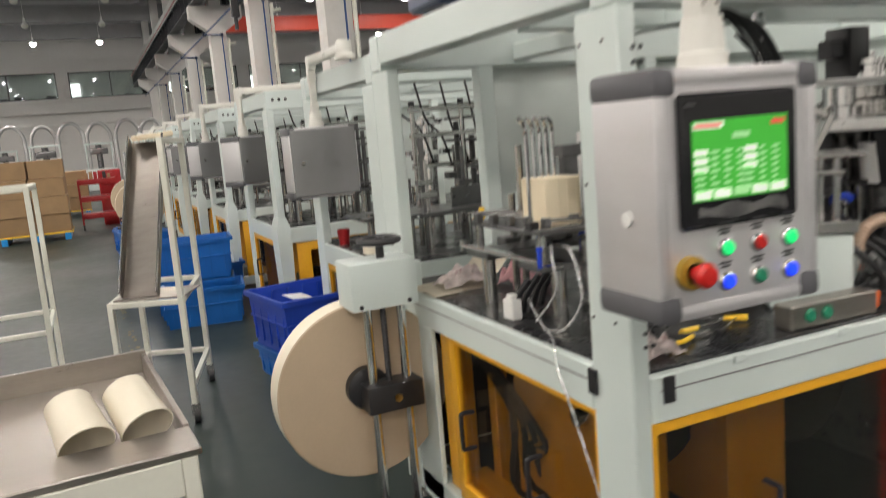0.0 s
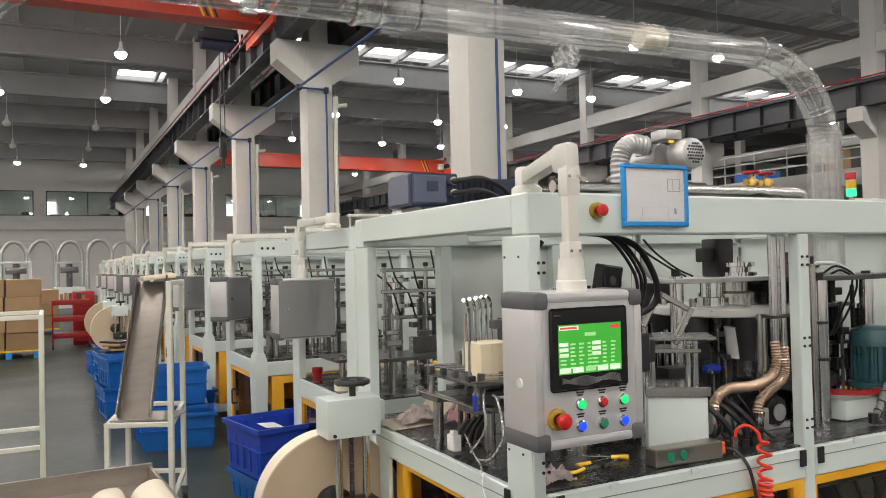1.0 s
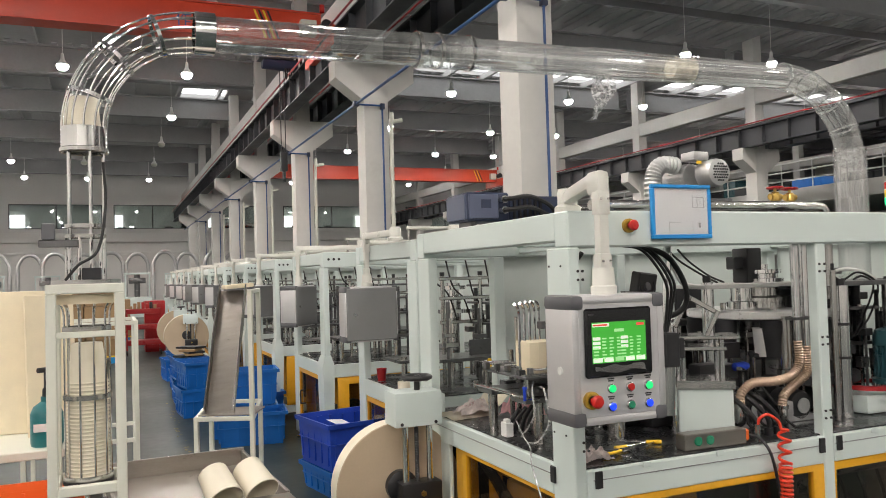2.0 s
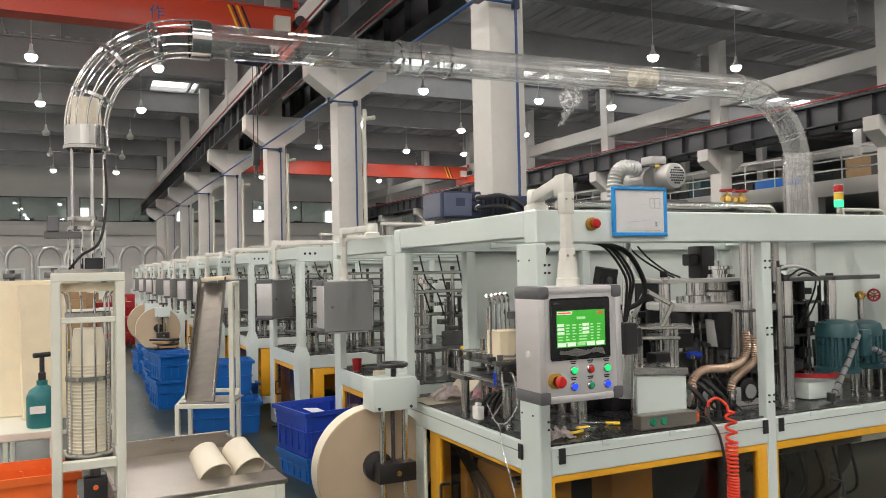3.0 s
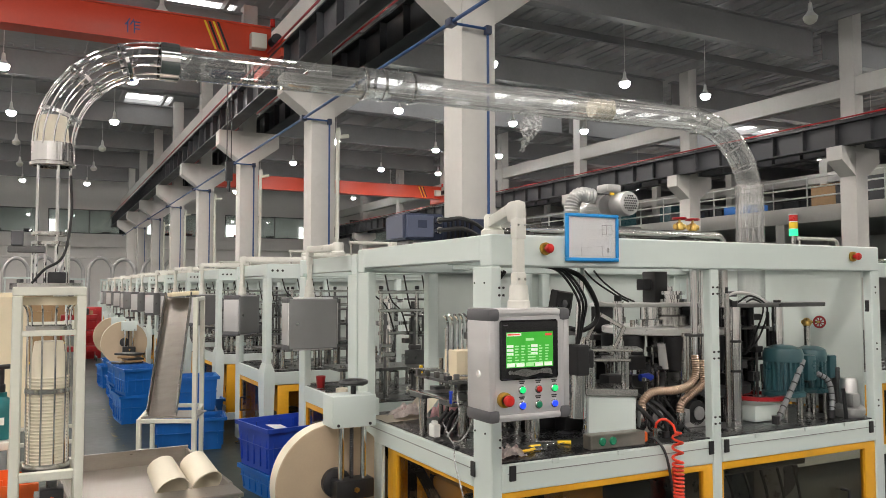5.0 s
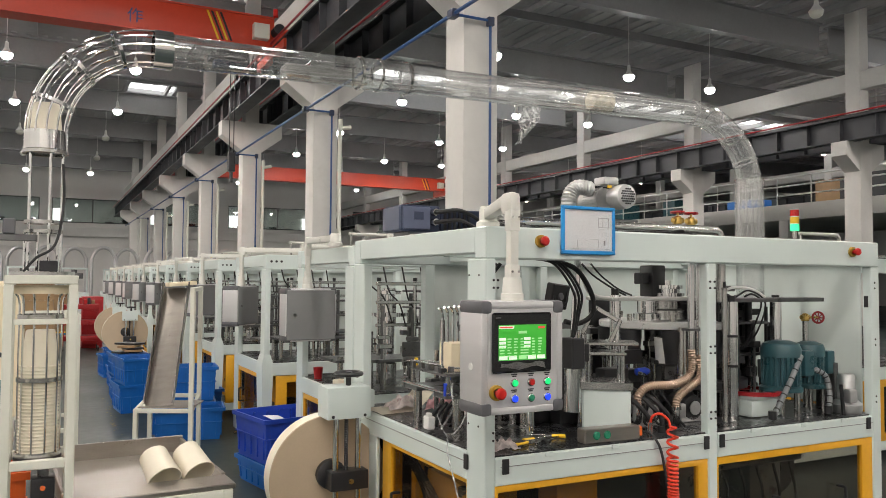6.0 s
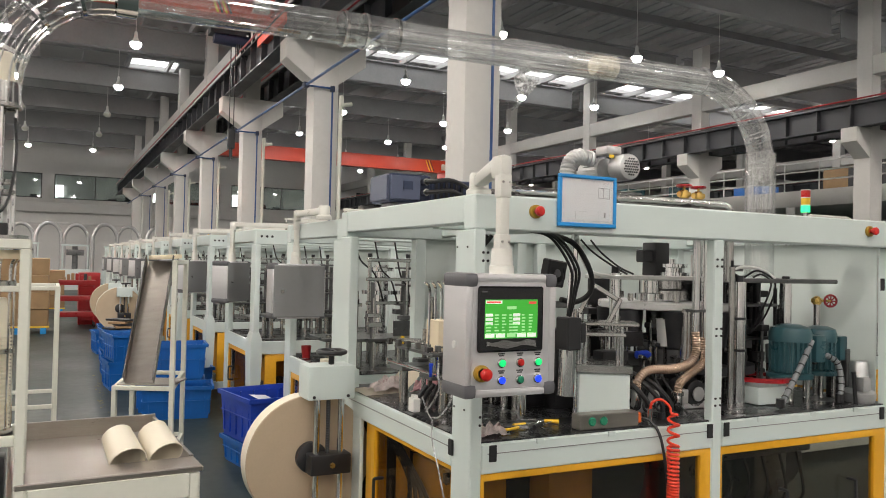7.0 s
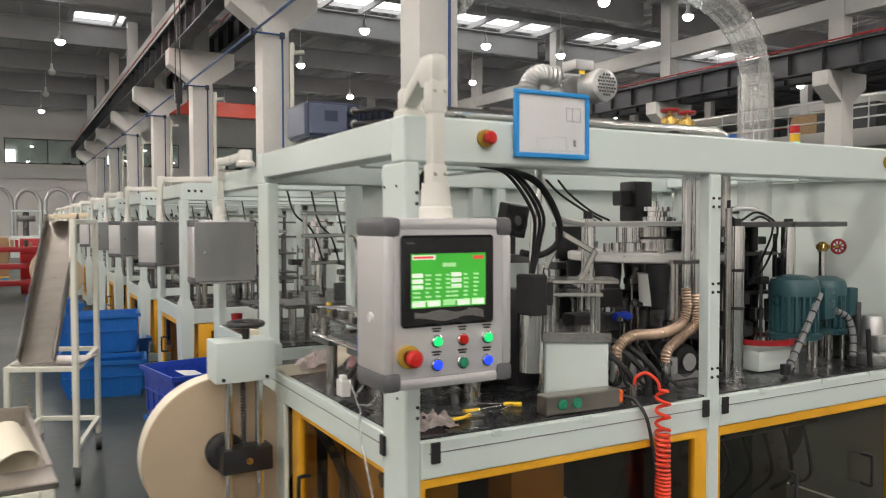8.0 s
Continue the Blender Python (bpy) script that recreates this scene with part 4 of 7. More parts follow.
# slanting air cylinder with its cables
act = part("air_cylinder", cy(cy(B(), (1.553, 1.5, 0.95), (1.56, 1.5, 1.14), 0.038), (1.565, 1.5, 1.275), (1.6, 1.52, 1.62), 0.016), CHROME, mach, "slanting chrome air cylinder")
boxpart("cylinder_clamp", 1.525, 1.595, 1.455, 1.545, 1.14, 1.275, BLACK, act, 0.006)
boxpart("sensor_block", 1.60, 1.63, 1.47, 1.53, 1.17, 1.25, BLACK, act, 0.004)
for k, dx in enumerate((0.0, 0.022, 0.04)):
    part("cable", sweep(B(), [(1.30 + dx, 1.44, 1.625), (1.42 + dx, 1.44, 1.6), (1.52 + dx, 1.44, 1.48), (1.54 + dx * 0.6, 1.46, 1.38), (1.54 + dx * 0.3, 1.48, 1.28)], 0.0058, 8, 6), RUBBER, mach)
part("cable_hose", sweep(B(), [(1.45, 1.5, 1.62), (1.58, 1.5, 1.58), (1.68, 1.52, 1.47), (1.70, 1.54, 1.38), (1.64, 1.56, 1.335), (1.56, 1.56, 1.345)], 0.0115, 10, 6), RUBBER, mach)
for dx in (0, 0.02):
    part("cable", sweep(B(), [(1.16 + dx, 1.5, 1.6), (1.10 + dx, 1.5, 1.52), (1.13 + dx, 1.52, 1.42), (1.22 + dx, 1.55, 1.36)], 0.009, 8, 6), RUBBER, mach)
fan = part("fan_housing", bx(B(), -0.06, 0.06, -0.025, 0.025, -0.06, 0.06, 0.006, pose(1.665, 1.77, 1.455, 8, 6, 12)), BLACK, mach, "black square cooling fan")
part("fan_ring", hoop(B(), (1.668, 1.742, 1.452), (0.2, -1, 0.14), 0.046, 0.005, 28), IRON, fan)
part("fan_hub", cy(B(), (1.667, 1.748, 1.453), (1.67, 1.738, 1.4545), 0.018), CAPGREY, fan)
rodpart("fan_stem", (1.665, 1.77, 1.33), (1.665, 1.77, 1.40), 0.012, IRON, mach)
part("grey_conduit", sweep(B(), [(1.66, 1.6, 1.62), (1.72, 1.62, 1.52), (1.8, 1.66, 1.46), (1.98, 1.75, 1.44)], 0.012, 8, 6), WHITEP, mach)
boxpart("crossbar", 1.12, 1.72, 1.72, 1.76, 1.30, 1.33, GREYSTEEL, mach)
for x in (1.16, 1.45):
    rodpart("tie_column", (x + 0.25, 1.62, TABLE), (x + 0.25, 1.62, 1.3), 0.022, CHROME, mach)
# hot-air tubes and amber hoses
HOSES = [(2.268, 1.5, [(2.268, 1.2), (2.268, 1.115), (2.228, 1.06), (2.123, 1.038), (1.99, 1.04), (1.92, 1.003), (1.907, 0.955)]),
         (2.352, 1.53, [(2.352, 1.17), (2.348, 1.06), (2.261, 1.006), (2.195, 0.966), (2.178, 0.92)])]


def corrugated(bm, pts, r, pitch=0.0115, depth=0.0032, seg=14):
    """A wire-wound hose: even rings along a rounded line."""
    path = smooth_path(pts, 24)
    rest, even = 0.0, [path[0]]
    for a, b in zip(path, path[1:]):
        step = (b - a).length
        while step and rest + step >= pitch / 2:
            f = (pitch / 2 - rest) / step
            a = a.lerp(b, f)
            even.append(a)
            step, rest = (b - a).length, 0.0
        rest += step
    return sweep(bm, even, r, seg, 0, ribs=depth)


for hx, y, pts in HOSES:
    tube = rodpart("hot_air_tube", (hx, y, pts[0][1] - 0.01), (hx, y, 1.63), 0.0175, CHROME, mach)
    part("tube_clamp", bx(B(), hx - 0.035, hx + 0.035, y - 0.03, y + 0.03, 1.29, 1.302), GREYSTEEL, tube)
    part("corrugated_hose", corrugated(B(), [(px, y - 0.004 * k, pz) for k, (px, pz) in enumerate(pts)], 0.0175), COPPERHOSE, mach, "amber wire-wound corrugated hose")
    ex, ey, ez = pts[-1][0], y - 0.004 * (len(pts) - 1), pts[-1][1]
    elbow = part("hose_elbow", sweep(B(), [(ex, ey, ez), (ex, ey, ez - 0.04), (ex + 0.015, ey + 0.02, ez - 0.07), (ex + 0.06, ey + 0.08, ez - 0.06)], 0.022, 14, 5), STEEL, mach)
    part("hose_clip", band(B(), (ex, ey, ez), (0, 0, 1), 0.025, 0.014), STEEL, elbow)
    part("heater_drum", lathe(B(), [(0.0, -0.07), (0.06, -0.07), (0.065, -0.06), (0.065, 0.05), (0.06, 0.06), (0, 0.06)], (ex + 0.16, 1.62, 0.905), 28, "Y"), BLACK, mach)
    part("heater_cap", lathe(B(), [(0.0, 0.071), (0.034, 0.071), (0.034, 0.077), (0.0, 0.078)], (ex + 0.16, 1.62, 0.905), 20, "Y"), CAST, mach)
    part("heater_cradle", bx(bx(B(), ex + 0.08, ex + 0.24, 1.56, 1.72, TABLE, 0.862, 0.004), ex + 0.06, ex + 0.1, 1.545, 1.6, 0.862, 0.93, 0.008), CAST, mach)
for x in (1.93, 2.0, 2.05):
    part("black_pipe", sweep(B(), [(x, 1.42, TABLE), (x, 1.42, 0.9), (x - 0.05, 1.45, 0.97), (x - 0.07, 1.5, 1.0)], 0.011, 8, 5), RUBBER, mach)
    rodpart("pipe_plug", (x, 1.42, TABLE), (x, 1.42, TABLE + 0.03), 0.018, BLACK, mach, 10)
part("blue_nozzle", lathe(B(), [(0.0, -0.04), (0.018, -0.035), (0.022, 0.02), (0.012, 0.045), (0, 0.045)], (2.15, 1.72, 1.075), 16, "X"), BLUEP, mach)

# ---- motors on the table ----


def motor(at, r, h, label, fins=22, z_leg=0.12):
    """An upright finned motor on four legs, with a fan cowl and a terminal box."""
    x, y, z = at
    mo = thing("electric_motor", at, label, "motor", "table motors")
    for sx in (-1, 1):
        for sy in (-1, 1):
            rodpart("leg", (x + sx * r * 0.6, y + sy * r * 0.6, z), (x + sx * r * 0.6, y + sy * r * 0.6, z + z_leg), 0.011, STEEL, mo, 10)
    part("flange", lathe(B(), [(0.0, 0.0), (r * 1.1, 0.0), (r * 1.1, 0.02), (r * 0.9, 0.03), (0, 0.03)], (x, y, z + z_leg), 28), TEAL, mo)
    bm = B()
    n = fins * 4
    ring = [[bm.verts.new((x + q * math.cos(2 * math.pi * (k + 0.3 * (k % 2)) / n), y + q * math.sin(2 * math.pi * (k + 0.3 * (k % 2)) / n), z + z_leg + hh)) for k in range(n) for q in ((r if (k // 2) % 2 else r * 0.86),)] for hh in (0.03, h * 0.7)]
    for k in range(n):
        bm.faces.new((ring[0][k], ring[0][(k + 1) % n], ring[1][(k + 1) % n], ring[1][k]))
    part("finned_body", bm, TEAL, mo)
    part("fan_cowl", lathe(B(), [(0.0, h), (r * 0.5, h), (r * 0.92, h - 0.015), (r * 1.02, h - 0.04), (r * 1.02, h * 0.68), (r * 0.98, h * 0.68)], (x, y, z + z_leg), 28), TEAL, mo)
    box = boxpart("terminal_box", x + r * 0.8, x + r * 1.5, y - r * 0.9, y - r * 0.1, z + z_leg + h * 0.3, z + z_leg + h * 0.8, TEAL, mo, 0.008)
    rodpart("cable_gland", (x + r * 1.15, y - r * 0.5, z + z_leg + h * 0.25), (x + r * 1.15, y - r * 0.5, z + z_leg + h * 0.3), 0.013, BLACK, box, 10)
    return mo


motor((2.955, 1.55, TABLE), 0.1, 0.265, "dark teal finned electric motor standing on steel legs")
motor((3.215, 1.58, TABLE), 0.08, 0.25, "smaller dark teal electric motor with a grey bracket", 16)
conduit = [[(3.0, 1.46, 1.145), (2.9, 1.44, 1.03), (2.8, 1.42, 0.93), (2.71, 1.40, TABLE + 0.01)], [(3.11, 1.46, 1.07), (3.165, 1.44, 1.03), (3.17, 1.42, 0.94), (3.13, 1.40, TABLE + 0.01)]]
for pts in conduit:
    c = solid("conduit", sweep(B(), pts, 0.014, 10, 8), GREYHOSE, "grey spiral-wrapped motor cable with black rings", "cable", "motor cables")
    p = smooth_path(pts, 8)
    for k in range(2, len(p) - 2, 3):
        part("cable_ring", band(B(), p[k], p[k + 1] - p[k - 1], 0.0145, 0.006), BLACK, c)
    part("cable_plug", cy(B(), pts[-1], Vector(pts[-1]) + Vector((0, 0, 0.04)), 0.02, seg=10), BLACK, c)
solid("motor_bracket", bx(B(), 3.318, 3.35, 1.5, 1.62, TABLE, 1.09, 0.004), GREYSTEEL, "grey steel plate bracket beside the motor", "bracket")
solid("drive_belt", lathe(B(), [(0.12, 0.0), (0.15, 0.0), (0.15, 0.02), (0.12, 0.02)], (2.80, 1.6, 0.945), 28), REDP, "red flat drive belt loop under the motor", "belt")
base = solid("belt_housing", bx(B(), 2.68, 2.92, 1.5, 1.75, TABLE, 0.925, 0.02), PALE, "pale enamelled belt housing casting on the table", "housing")
bl = thing("side_blower", (3.305, 1.42, TABLE), "small cast aluminium side channel blower on the table", "blower")
part("volute", lathe(B(), [(0, 0), (0.07, 0), (0.078, 0.02), (0.078, 0.045), (0.06, 0.065), (0, 0.07)], (3.305, 1.42, TABLE), 28), CAST, bl)
part("motor_body", lathe(B(), [(0, 0.07), (0.045, 0.07), (0.045, 0.19), (0.037, 0.205), (0, 0.21)], (3.305, 1.42, TABLE), 24), CAST, bl)
part("outlet", bx(B(), 3.24, 3.3, 1.35, 1.4, TABLE + 0.06, TABLE + 0.13, 0.01), CAST, bl)
rodpart("lever", (3.21, 1.37, TABLE), (3.19, 1.37, TABLE + 0.16), 0.01, BLACK, bl, 10)


def valve(x, y, z, r, label, axis="Z", stem=0.12):
    """A brass valve on a steel stem with a red handwheel."""
    v = thing("hand_valve", (x, y, z), label, "valve", "red hand valves")
    rodpart("stem_pipe", (x, y, z), (x, y, z + stem), r * 0.55, STEEL, v)
    part("valve_body", cy(lathe(B(), [(0.0, 0), (r * 0.7, 0), (r * 0.8, 0.02), (r * 0.5, 0.04), (0, 0.045)], (x, y, z + stem), 12), (x - r, y, z + stem + 0.02), (x + r, y, z + stem + 0.02), r * 0.45), BRASS, v)
    c, ax = (Vector((x, y, z + stem + 0.06)), Vector((0, 0, 1))) if axis == "Z" else (Vector((x + 0.055, y - 0.04, z + stem + 0.02)), Vector((-0.55, -0.85, 0)))
    w = part("handwheel", hoop(B(), c, ax, r, r * 0.2, 24), REDP, v, "red spoked handwheel")
    bm = B()
    for k in range(4):
        u = ax.normalized().orthogonal().normalized()
        o = Matrix.Rotation(math.pi / 4 * k, 3, ax.normalized()) @ u
        cy(bm, c - o * r, c + o * r, r * 0.12, seg=6)
    part("spoke", bm, REDP, w)
    rodpart("spindle", (x, y, z + stem + 0.02), c, r * 0.2, BRASS, v, 8)
    return v


valve(3.24, 1.62, TABLE, 0.03, "brass valve with a red handwheel on a steel pipe", "X", 0.48)
valve(2.30, 1.62, TOP - 0.02, 0.032, "brass valve with a red handwheel on the machine roof", "Z", 0.095)
valve(2.41, 1.64, TOP - 0.02, 0.032, "brass valve with a red handwheel on the machine roof", "Z", 0.095)

# ---- control panel on its swivel arm ----


def control_panel(x, y, z, w, h, d, screen=True, drop=0.36, arm=0.36, side=0.03):
    """An aluminium operator panel, its front towards -y, hung from a cream swivel pipe; x, y, z: middle of the lower front edge."""
    lab = "grey aluminium touchscreen control panel hanging from a cream pipe arm" if screen else "closed grey control box hanging from a cream pipe arm"
    cp = thing("control_panel", (x, y + d / 2, z), lab, "control panel", "control panels")
    x0, x1, z1, c = x - w / 2, x + w / 2, z + h, 0.045
    boxpart("housing", x0 + 0.008, x1 - 0.008, y + 0.012, y + d - 0.012, z + 0.008, z1 - 0.008, ALU, cp, 0.012)
    for za, zb in ((z, z + c), (z1 - c, z1)):
        for xa, xb in ((x0, x0 + c), (x1 - c, x1)):
            boxpart("corner_cap", xa, xb, y, y + d, za, zb, CAPGREY, cp, 0.014, "dark grey cast corner cap")
    for xa in (x0 + 0.002, x1 - 0.028):
        boxpart("edge_profile", xa, xa + 0.026, y + 0.003, y + d - 0.003, z + c - 0.006, z1 - c + 0.006, ALU, cp, 0.01)
    for za in (z + 0.002, z1 - 0.028):
        boxpart("edge_profile", x0 + c - 0.006, x1 - c + 0.006, y + 0.003, y + d - 0.003, za, za + 0.026, ALU, cp, 0.01)
    back = boxpart("back_door", x0 + 0.012, x1 - 0.012, y + d - 0.014, y + d + 0.004, z + 0.012, z1 - 0.012, CABGREY, cp, 0.006, "flat grey powder-coated door")
    rodpart("lock", (x1 - 0.07, y + d, z + h * 0.5), (x1 - 0.07, y + d + 0.012, z + h * 0.5), 0.011, STEEL, back, 12)
    for s in (-0.3, 0.3):
        rodpart("plug", (x0 - 0.002, y + d * 0.45, z + h * 0.42), (x0 + 0.01, y + d * 0.45, z + h * 0.42), 0.012, WHITEP, cp, 12)
        break
    px, py = x + 0.008, y + d * 0.55
    pipe = part("swivel_arm", lathe(B(), [(0.04, -0.01), (0.04, 0.022), (0.036, 0.026), (0.034, 0.06), (0.032, 0.08)], (px, py, z1), 24), IVORY, cp, "cream plastic swivel pipe arm")
    boxpart("arm_tube", px - 0.0175, px + 0.0175, py - 0.0175, py + 0.0175, z1 + 0.07, z1 + drop - 0.03, IVORY, pipe, 0.008)
    boxpart("arm_sleeve", px - 0.0215, px + 0.0215, py - 0.0215, py + 0.0215, z1 + 0.06, z1 + 0.125, IVORY, pipe, 0.008)
    boxpart("arm_sleeve", px - 0.0215, px + 0.0215, py - 0.0215, py + 0.0215, z1 + drop - 0.11, z1 + drop - 0.03, IVORY, pipe, 0.008)
    boxpart("arm_elbow", px - 0.0235, px + 0.0235, py - 0.0235, py + 0.05, z1 + drop - 0.05, z1 + drop + 0.03, IVORY, pipe, 0.02)
    e = Vector((px + side, py + arm, z1 + drop - 0.012))
    d = e - Vector((px, py + 0.03, z1 + drop))
    m = Matrix.Translation((px, py + 0.03, z1 + drop)) @ d.to_track_quat("Y", "Z").to_matrix().to_4x4()
    part("arm_beam", bx(B(), -0.022, 0.022, 0, d.length, -0.022, 0.022, 0.008, m), IVORY, pipe)
    part("arm_base", lathe(B(), [(0.0, 0.034), (0.03, 0.032), (0.036, 0.022), (0.036, -0.025), (0.048, -0.035), (0.048, TOP - e.z)], (e.x, e.y, e.z), 20), IVORY, pipe)
    for zz in (z1 + 0.1, z1 + drop - 0.06):
        for s in (-0.013, 0.013):
            rodpart("screw", (px + s, py - 0.024, zz), (px + s, py - 0.021, zz), 0.004, STEEL, pipe, 8)
    if not screen:
        return cp
    boxpart("front_plate", x0 + 0.026, x1 - 0.026, y + 0.006, y + 0.014, z + 0.026, z1 - 0.026, ALU, cp, 0.002)
    bz = boxpart("bezel", x - 0.125, x + 0.112, y - 0.004, y + 0.006, z + 0.142, z + 0.345, BEZEL, cp, 0.006, "black glass touchscreen bezel")
    sx0, sx1, sz0, sz1 = x - 0.103, x + 0.088, z + 0.184, z + 0.304
    boxpart("screen", sx0, sx1, y - 0.0052, y - 0.0035, sz0, sz1, LCD, bz, 0, "lit green touchscreen with rows of fields")
    yy = y - 0.0062
    fields = [(sx0 + 0.002, sx0 + 0.06, sz1 - 0.013, sz1 - 0.003)]
    fields += [(sx0 + c0, sx0 + c0 + 0.026, sz1 - 0.052 - k * 0.013, sz1 - 0.043 - k * 0.013) for k in range(3) for c0 in (0.002, 0.1)]
    fields += [(sx0 + 0.002 + k * 0.038, sx0 + 0.034 + k * 0.038, sz0 + 0.003, sz0 + 0.016) for k in range(5) if k != 2]
    for f in fields:
        boxpart("screen_field", f[0], f[1], yy, yy + 0.0004, f[2], f[3], LCDW, bz, 0)
    bars = B()
    bx(bars, sx0 + 0.078, sx0 + 0.112, yy, yy + 0.0004, sz1 - 0.03, sz1 - 0.021)
    bx(bars, sx0 + 0.079, sx0 + 0.110, yy, yy + 0.0004, sz0 + 0.004, sz0 + 0.016)
    r2 = random.Random(2)
    for k in range(7):
        for c in range(6):
            a = sx0 + 0.034 + c * 0.026 + (0.02 if c > 2 else 0)
            if a < sx1 - 0.014:
                bx(bars, a, a + r2.uniform(0.009, 0.016), yy, yy + 0.0004, sz1 - 0.05 - k * 0.0095, sz1 - 0.0455 - k * 0.0095)
        for a in (sx0 + 0.004, sx0 + 0.1):
            if k > 2:
                bx(bars, a, a + 0.018, yy, yy + 0.0004, sz1 - 0.05 - k * 0.0095, sz1 - 0.0455 - k * 0.0095)
    part("screen_text", bars, LCDT, bz)
    part("screen_badge", bx(bx(B(), sx1 - 0.034, sx1 - 0.006, yy, yy + 0.0004, sz1 - 0.014, sz1 - 0.006), sx0 + 0.004, sx0 + 0.054, yy - 0.0006, yy - 0.0003, sz1 - 0.0105, sz1 - 0.0055), LCDR, bz)
    # a peeling strip of protective film under the screen
    bm = B()
    top = [bm.verts.new((sx0 + 0.008 + k * 0.0175, y - 0.006 - 0.004 * (k % 2), sz0 - 0.008 - 0.004 * math.sin(k * 1.3))) for k in range(11)]
    low = [bm.verts.new((sx0 + 0.004 + k * 0.018, y - 0.006 - 0.006 * ((k + 1) % 2), sz0 - 0.026 + 0.005 * math.sin(k * 0.9 + 1))) for k in range(11)]
    for k in range(10):
        bm.faces.new((top[k], top[k + 1], low[k + 1], low[k]))
    part("loose_film", bm, LOOSE, bz, "crinkled loose protective film")
    part("maker_mark", bx(B(), sx0 - 0.012, sx0 + 0.008, y - 0.0052, y - 0.0045, sz1 + 0.022, sz1 + 0.026), GREYSTEEL, bz)
    for bxx, bz_, mt in ((-0.035, 0.107, GREENLED), (0.032, 0.107, REDBTN), (0.098, 0.107, GREENLED), (-0.035, 0.054, BLUELED), (0.032, 0.054, GREENBTN), (0.098, 0.054, BLUELED)):
        b = part("push_button", lathe(B(), [(0.0, 0.0), (0.0145, 0.0), (0.0145, 0.005), (0.0115, 0.007)], (x + bxx, y + 0.006, z + bz_), 20, "Y"), STEEL, cp)
        part("button_cap", lathe(B(), [(0.011, 0.004), (0.011, 0.011), (0.009, 0.013), (0.0, 0.0135)], (x + bxx, y + 0.006, z + bz_), 20, "Y"), mt, b)
        bm = B()
        for q in range(2):
            bx(bm, x + bxx - 0.012 + q * 0.003, x + bxx + 0.012 - q * 0.003, y + 0.0052, y + 0.0058, z + bz_ + 0.0205 + (1 - q) * 0.006, z + bz_ + 0.0245 + (1 - q) * 0.006)
        part("button_legend", bm, IRON, cp)
    emergency_stop(x - 0.108, y + 0.006, z + 0.078, cp)
    return cp


control_panel(0.915, 0.905, 1.075, 0.335, 0.385, 0.16, True, 0.352, 0.42, 0.145)

# ---- on and round the machine roof ----
board = thing("clip_board", (1.5, 1.30, 1.64), "white drawing sheet in a blue plastic clip frame on the beam", "notice board")
bm = B()
for a in ((1.352, 1.655, 1.640, 1.656), (1.352, 1.655, 1.828, 1.842), (1.352, 1.368, 1.656, 1.828), (1.639, 1.655, 1.656, 1.828)):
    bx(bm, a[0], a[1], 1.288, 1.305, a[2], a[3], 0.003)
part("frame", bm, BLUEEDGE, board, "bright blue plastic edge")
boxpart("sheet", 1.366, 1.641, 1.296, 1.302, 1.654, 1.83, PAPER, board, 0, "white paper with a faint line drawing")
bm = B()
for a in ((1.56, 1.62, 1.795, 1.797), (1.56, 1.62, 1.755, 1.757), (1.56, 1.562, 1.757, 1.795), (1.618, 1.62, 1.757, 1.795), (1.585, 1.587, 1.757, 1.795), (1.44, 1.5, 1.70, 1.701), (1.44, 1.441, 1.67, 1.70), (1.52, 1.56, 1.705, 1.706), (1.56, 1.561, 1.67, 1.705), (1.59, 1.60, 1.68, 1.70), (1.41, 1.62, 1.664, 1.665), (1.50, 1.53, 1.77, 1.771)):
    bx(bm, a[0], a[1], 1.2945, 1.2955, a[2], a[3])
part("line_drawing", bm, CABGREY, board)
part("film", bx(B(), 1.36, 1.648, 1.2915, 1.2922, 1.648, 1.836), clear("sheet_protector", (0.97, 0.97, 0.97), 0.05, 0.01), board).visible_shadow = False

board.scale, board.location.x = (0.915, 1, 1), 1.487

vac = thing("vacuum_blower", (1.8, 1.68, TOP), "cast aluminium vacuum blower with a ribbed elbow on the machine roof", "blower")
boxpart("mount", 1.62, 2.05, 1.55, 1.8, TOP - 0.035, TOP + 0.06, GREYSTEEL, vac, 0.006)
part("motor_drum", lathe(B(), [(0.0, -0.16), (0.06, -0.16), (0.065, -0.15), (0.065, 0.02), (0.0, 0.02)], (1.87, 1.66, TOP + 0.18), 28, "Y"), CAST, vac)
bm = B()
for k in range(20):
    t = 2 * math.pi * k / 20
    bx(bm, 0.063, 0.073, -0.002, 0.002, -0.1, 0.0, 0, Matrix.Translation((1.87, 1.66, TOP + 0.18)) @ Matrix.Rotation(radians(90), 4, "X") @ Matrix.Rotation(t, 4, "Z"))
part("motor_fins", bm, CAST, vac)
part("fan_cover", lathe(B(), [(0.07, 0.02), (0.072, 0.10), (0.067, 0.12), (0.05, 0.128), (0.0, 0.13)], (1.90, 1.60, TOP + 0.185), 28, "Y"), CAST, vac)
bm = B()
for k in range(7):
    for j in range(7):
        u, w = (k - 3) * 0.0145 + (0.007 if j % 2 else 0), (j - 3) * 0.014
        if u * u + w * w < 0.0022:
            cy(bm, (1.90 + u, 1.4685, TOP + 0.185 + w), (1.90 + u, 1.4765, TOP + 0.185 + w), 0.0052, seg=8)
part("fan_grille", bm, BLACK, vac)
boxpart("terminal_box", 1.80, 1.90, 1.55, 1.65, TOP + 0.255, TOP + 0.30, CAST, vac, 0.008)
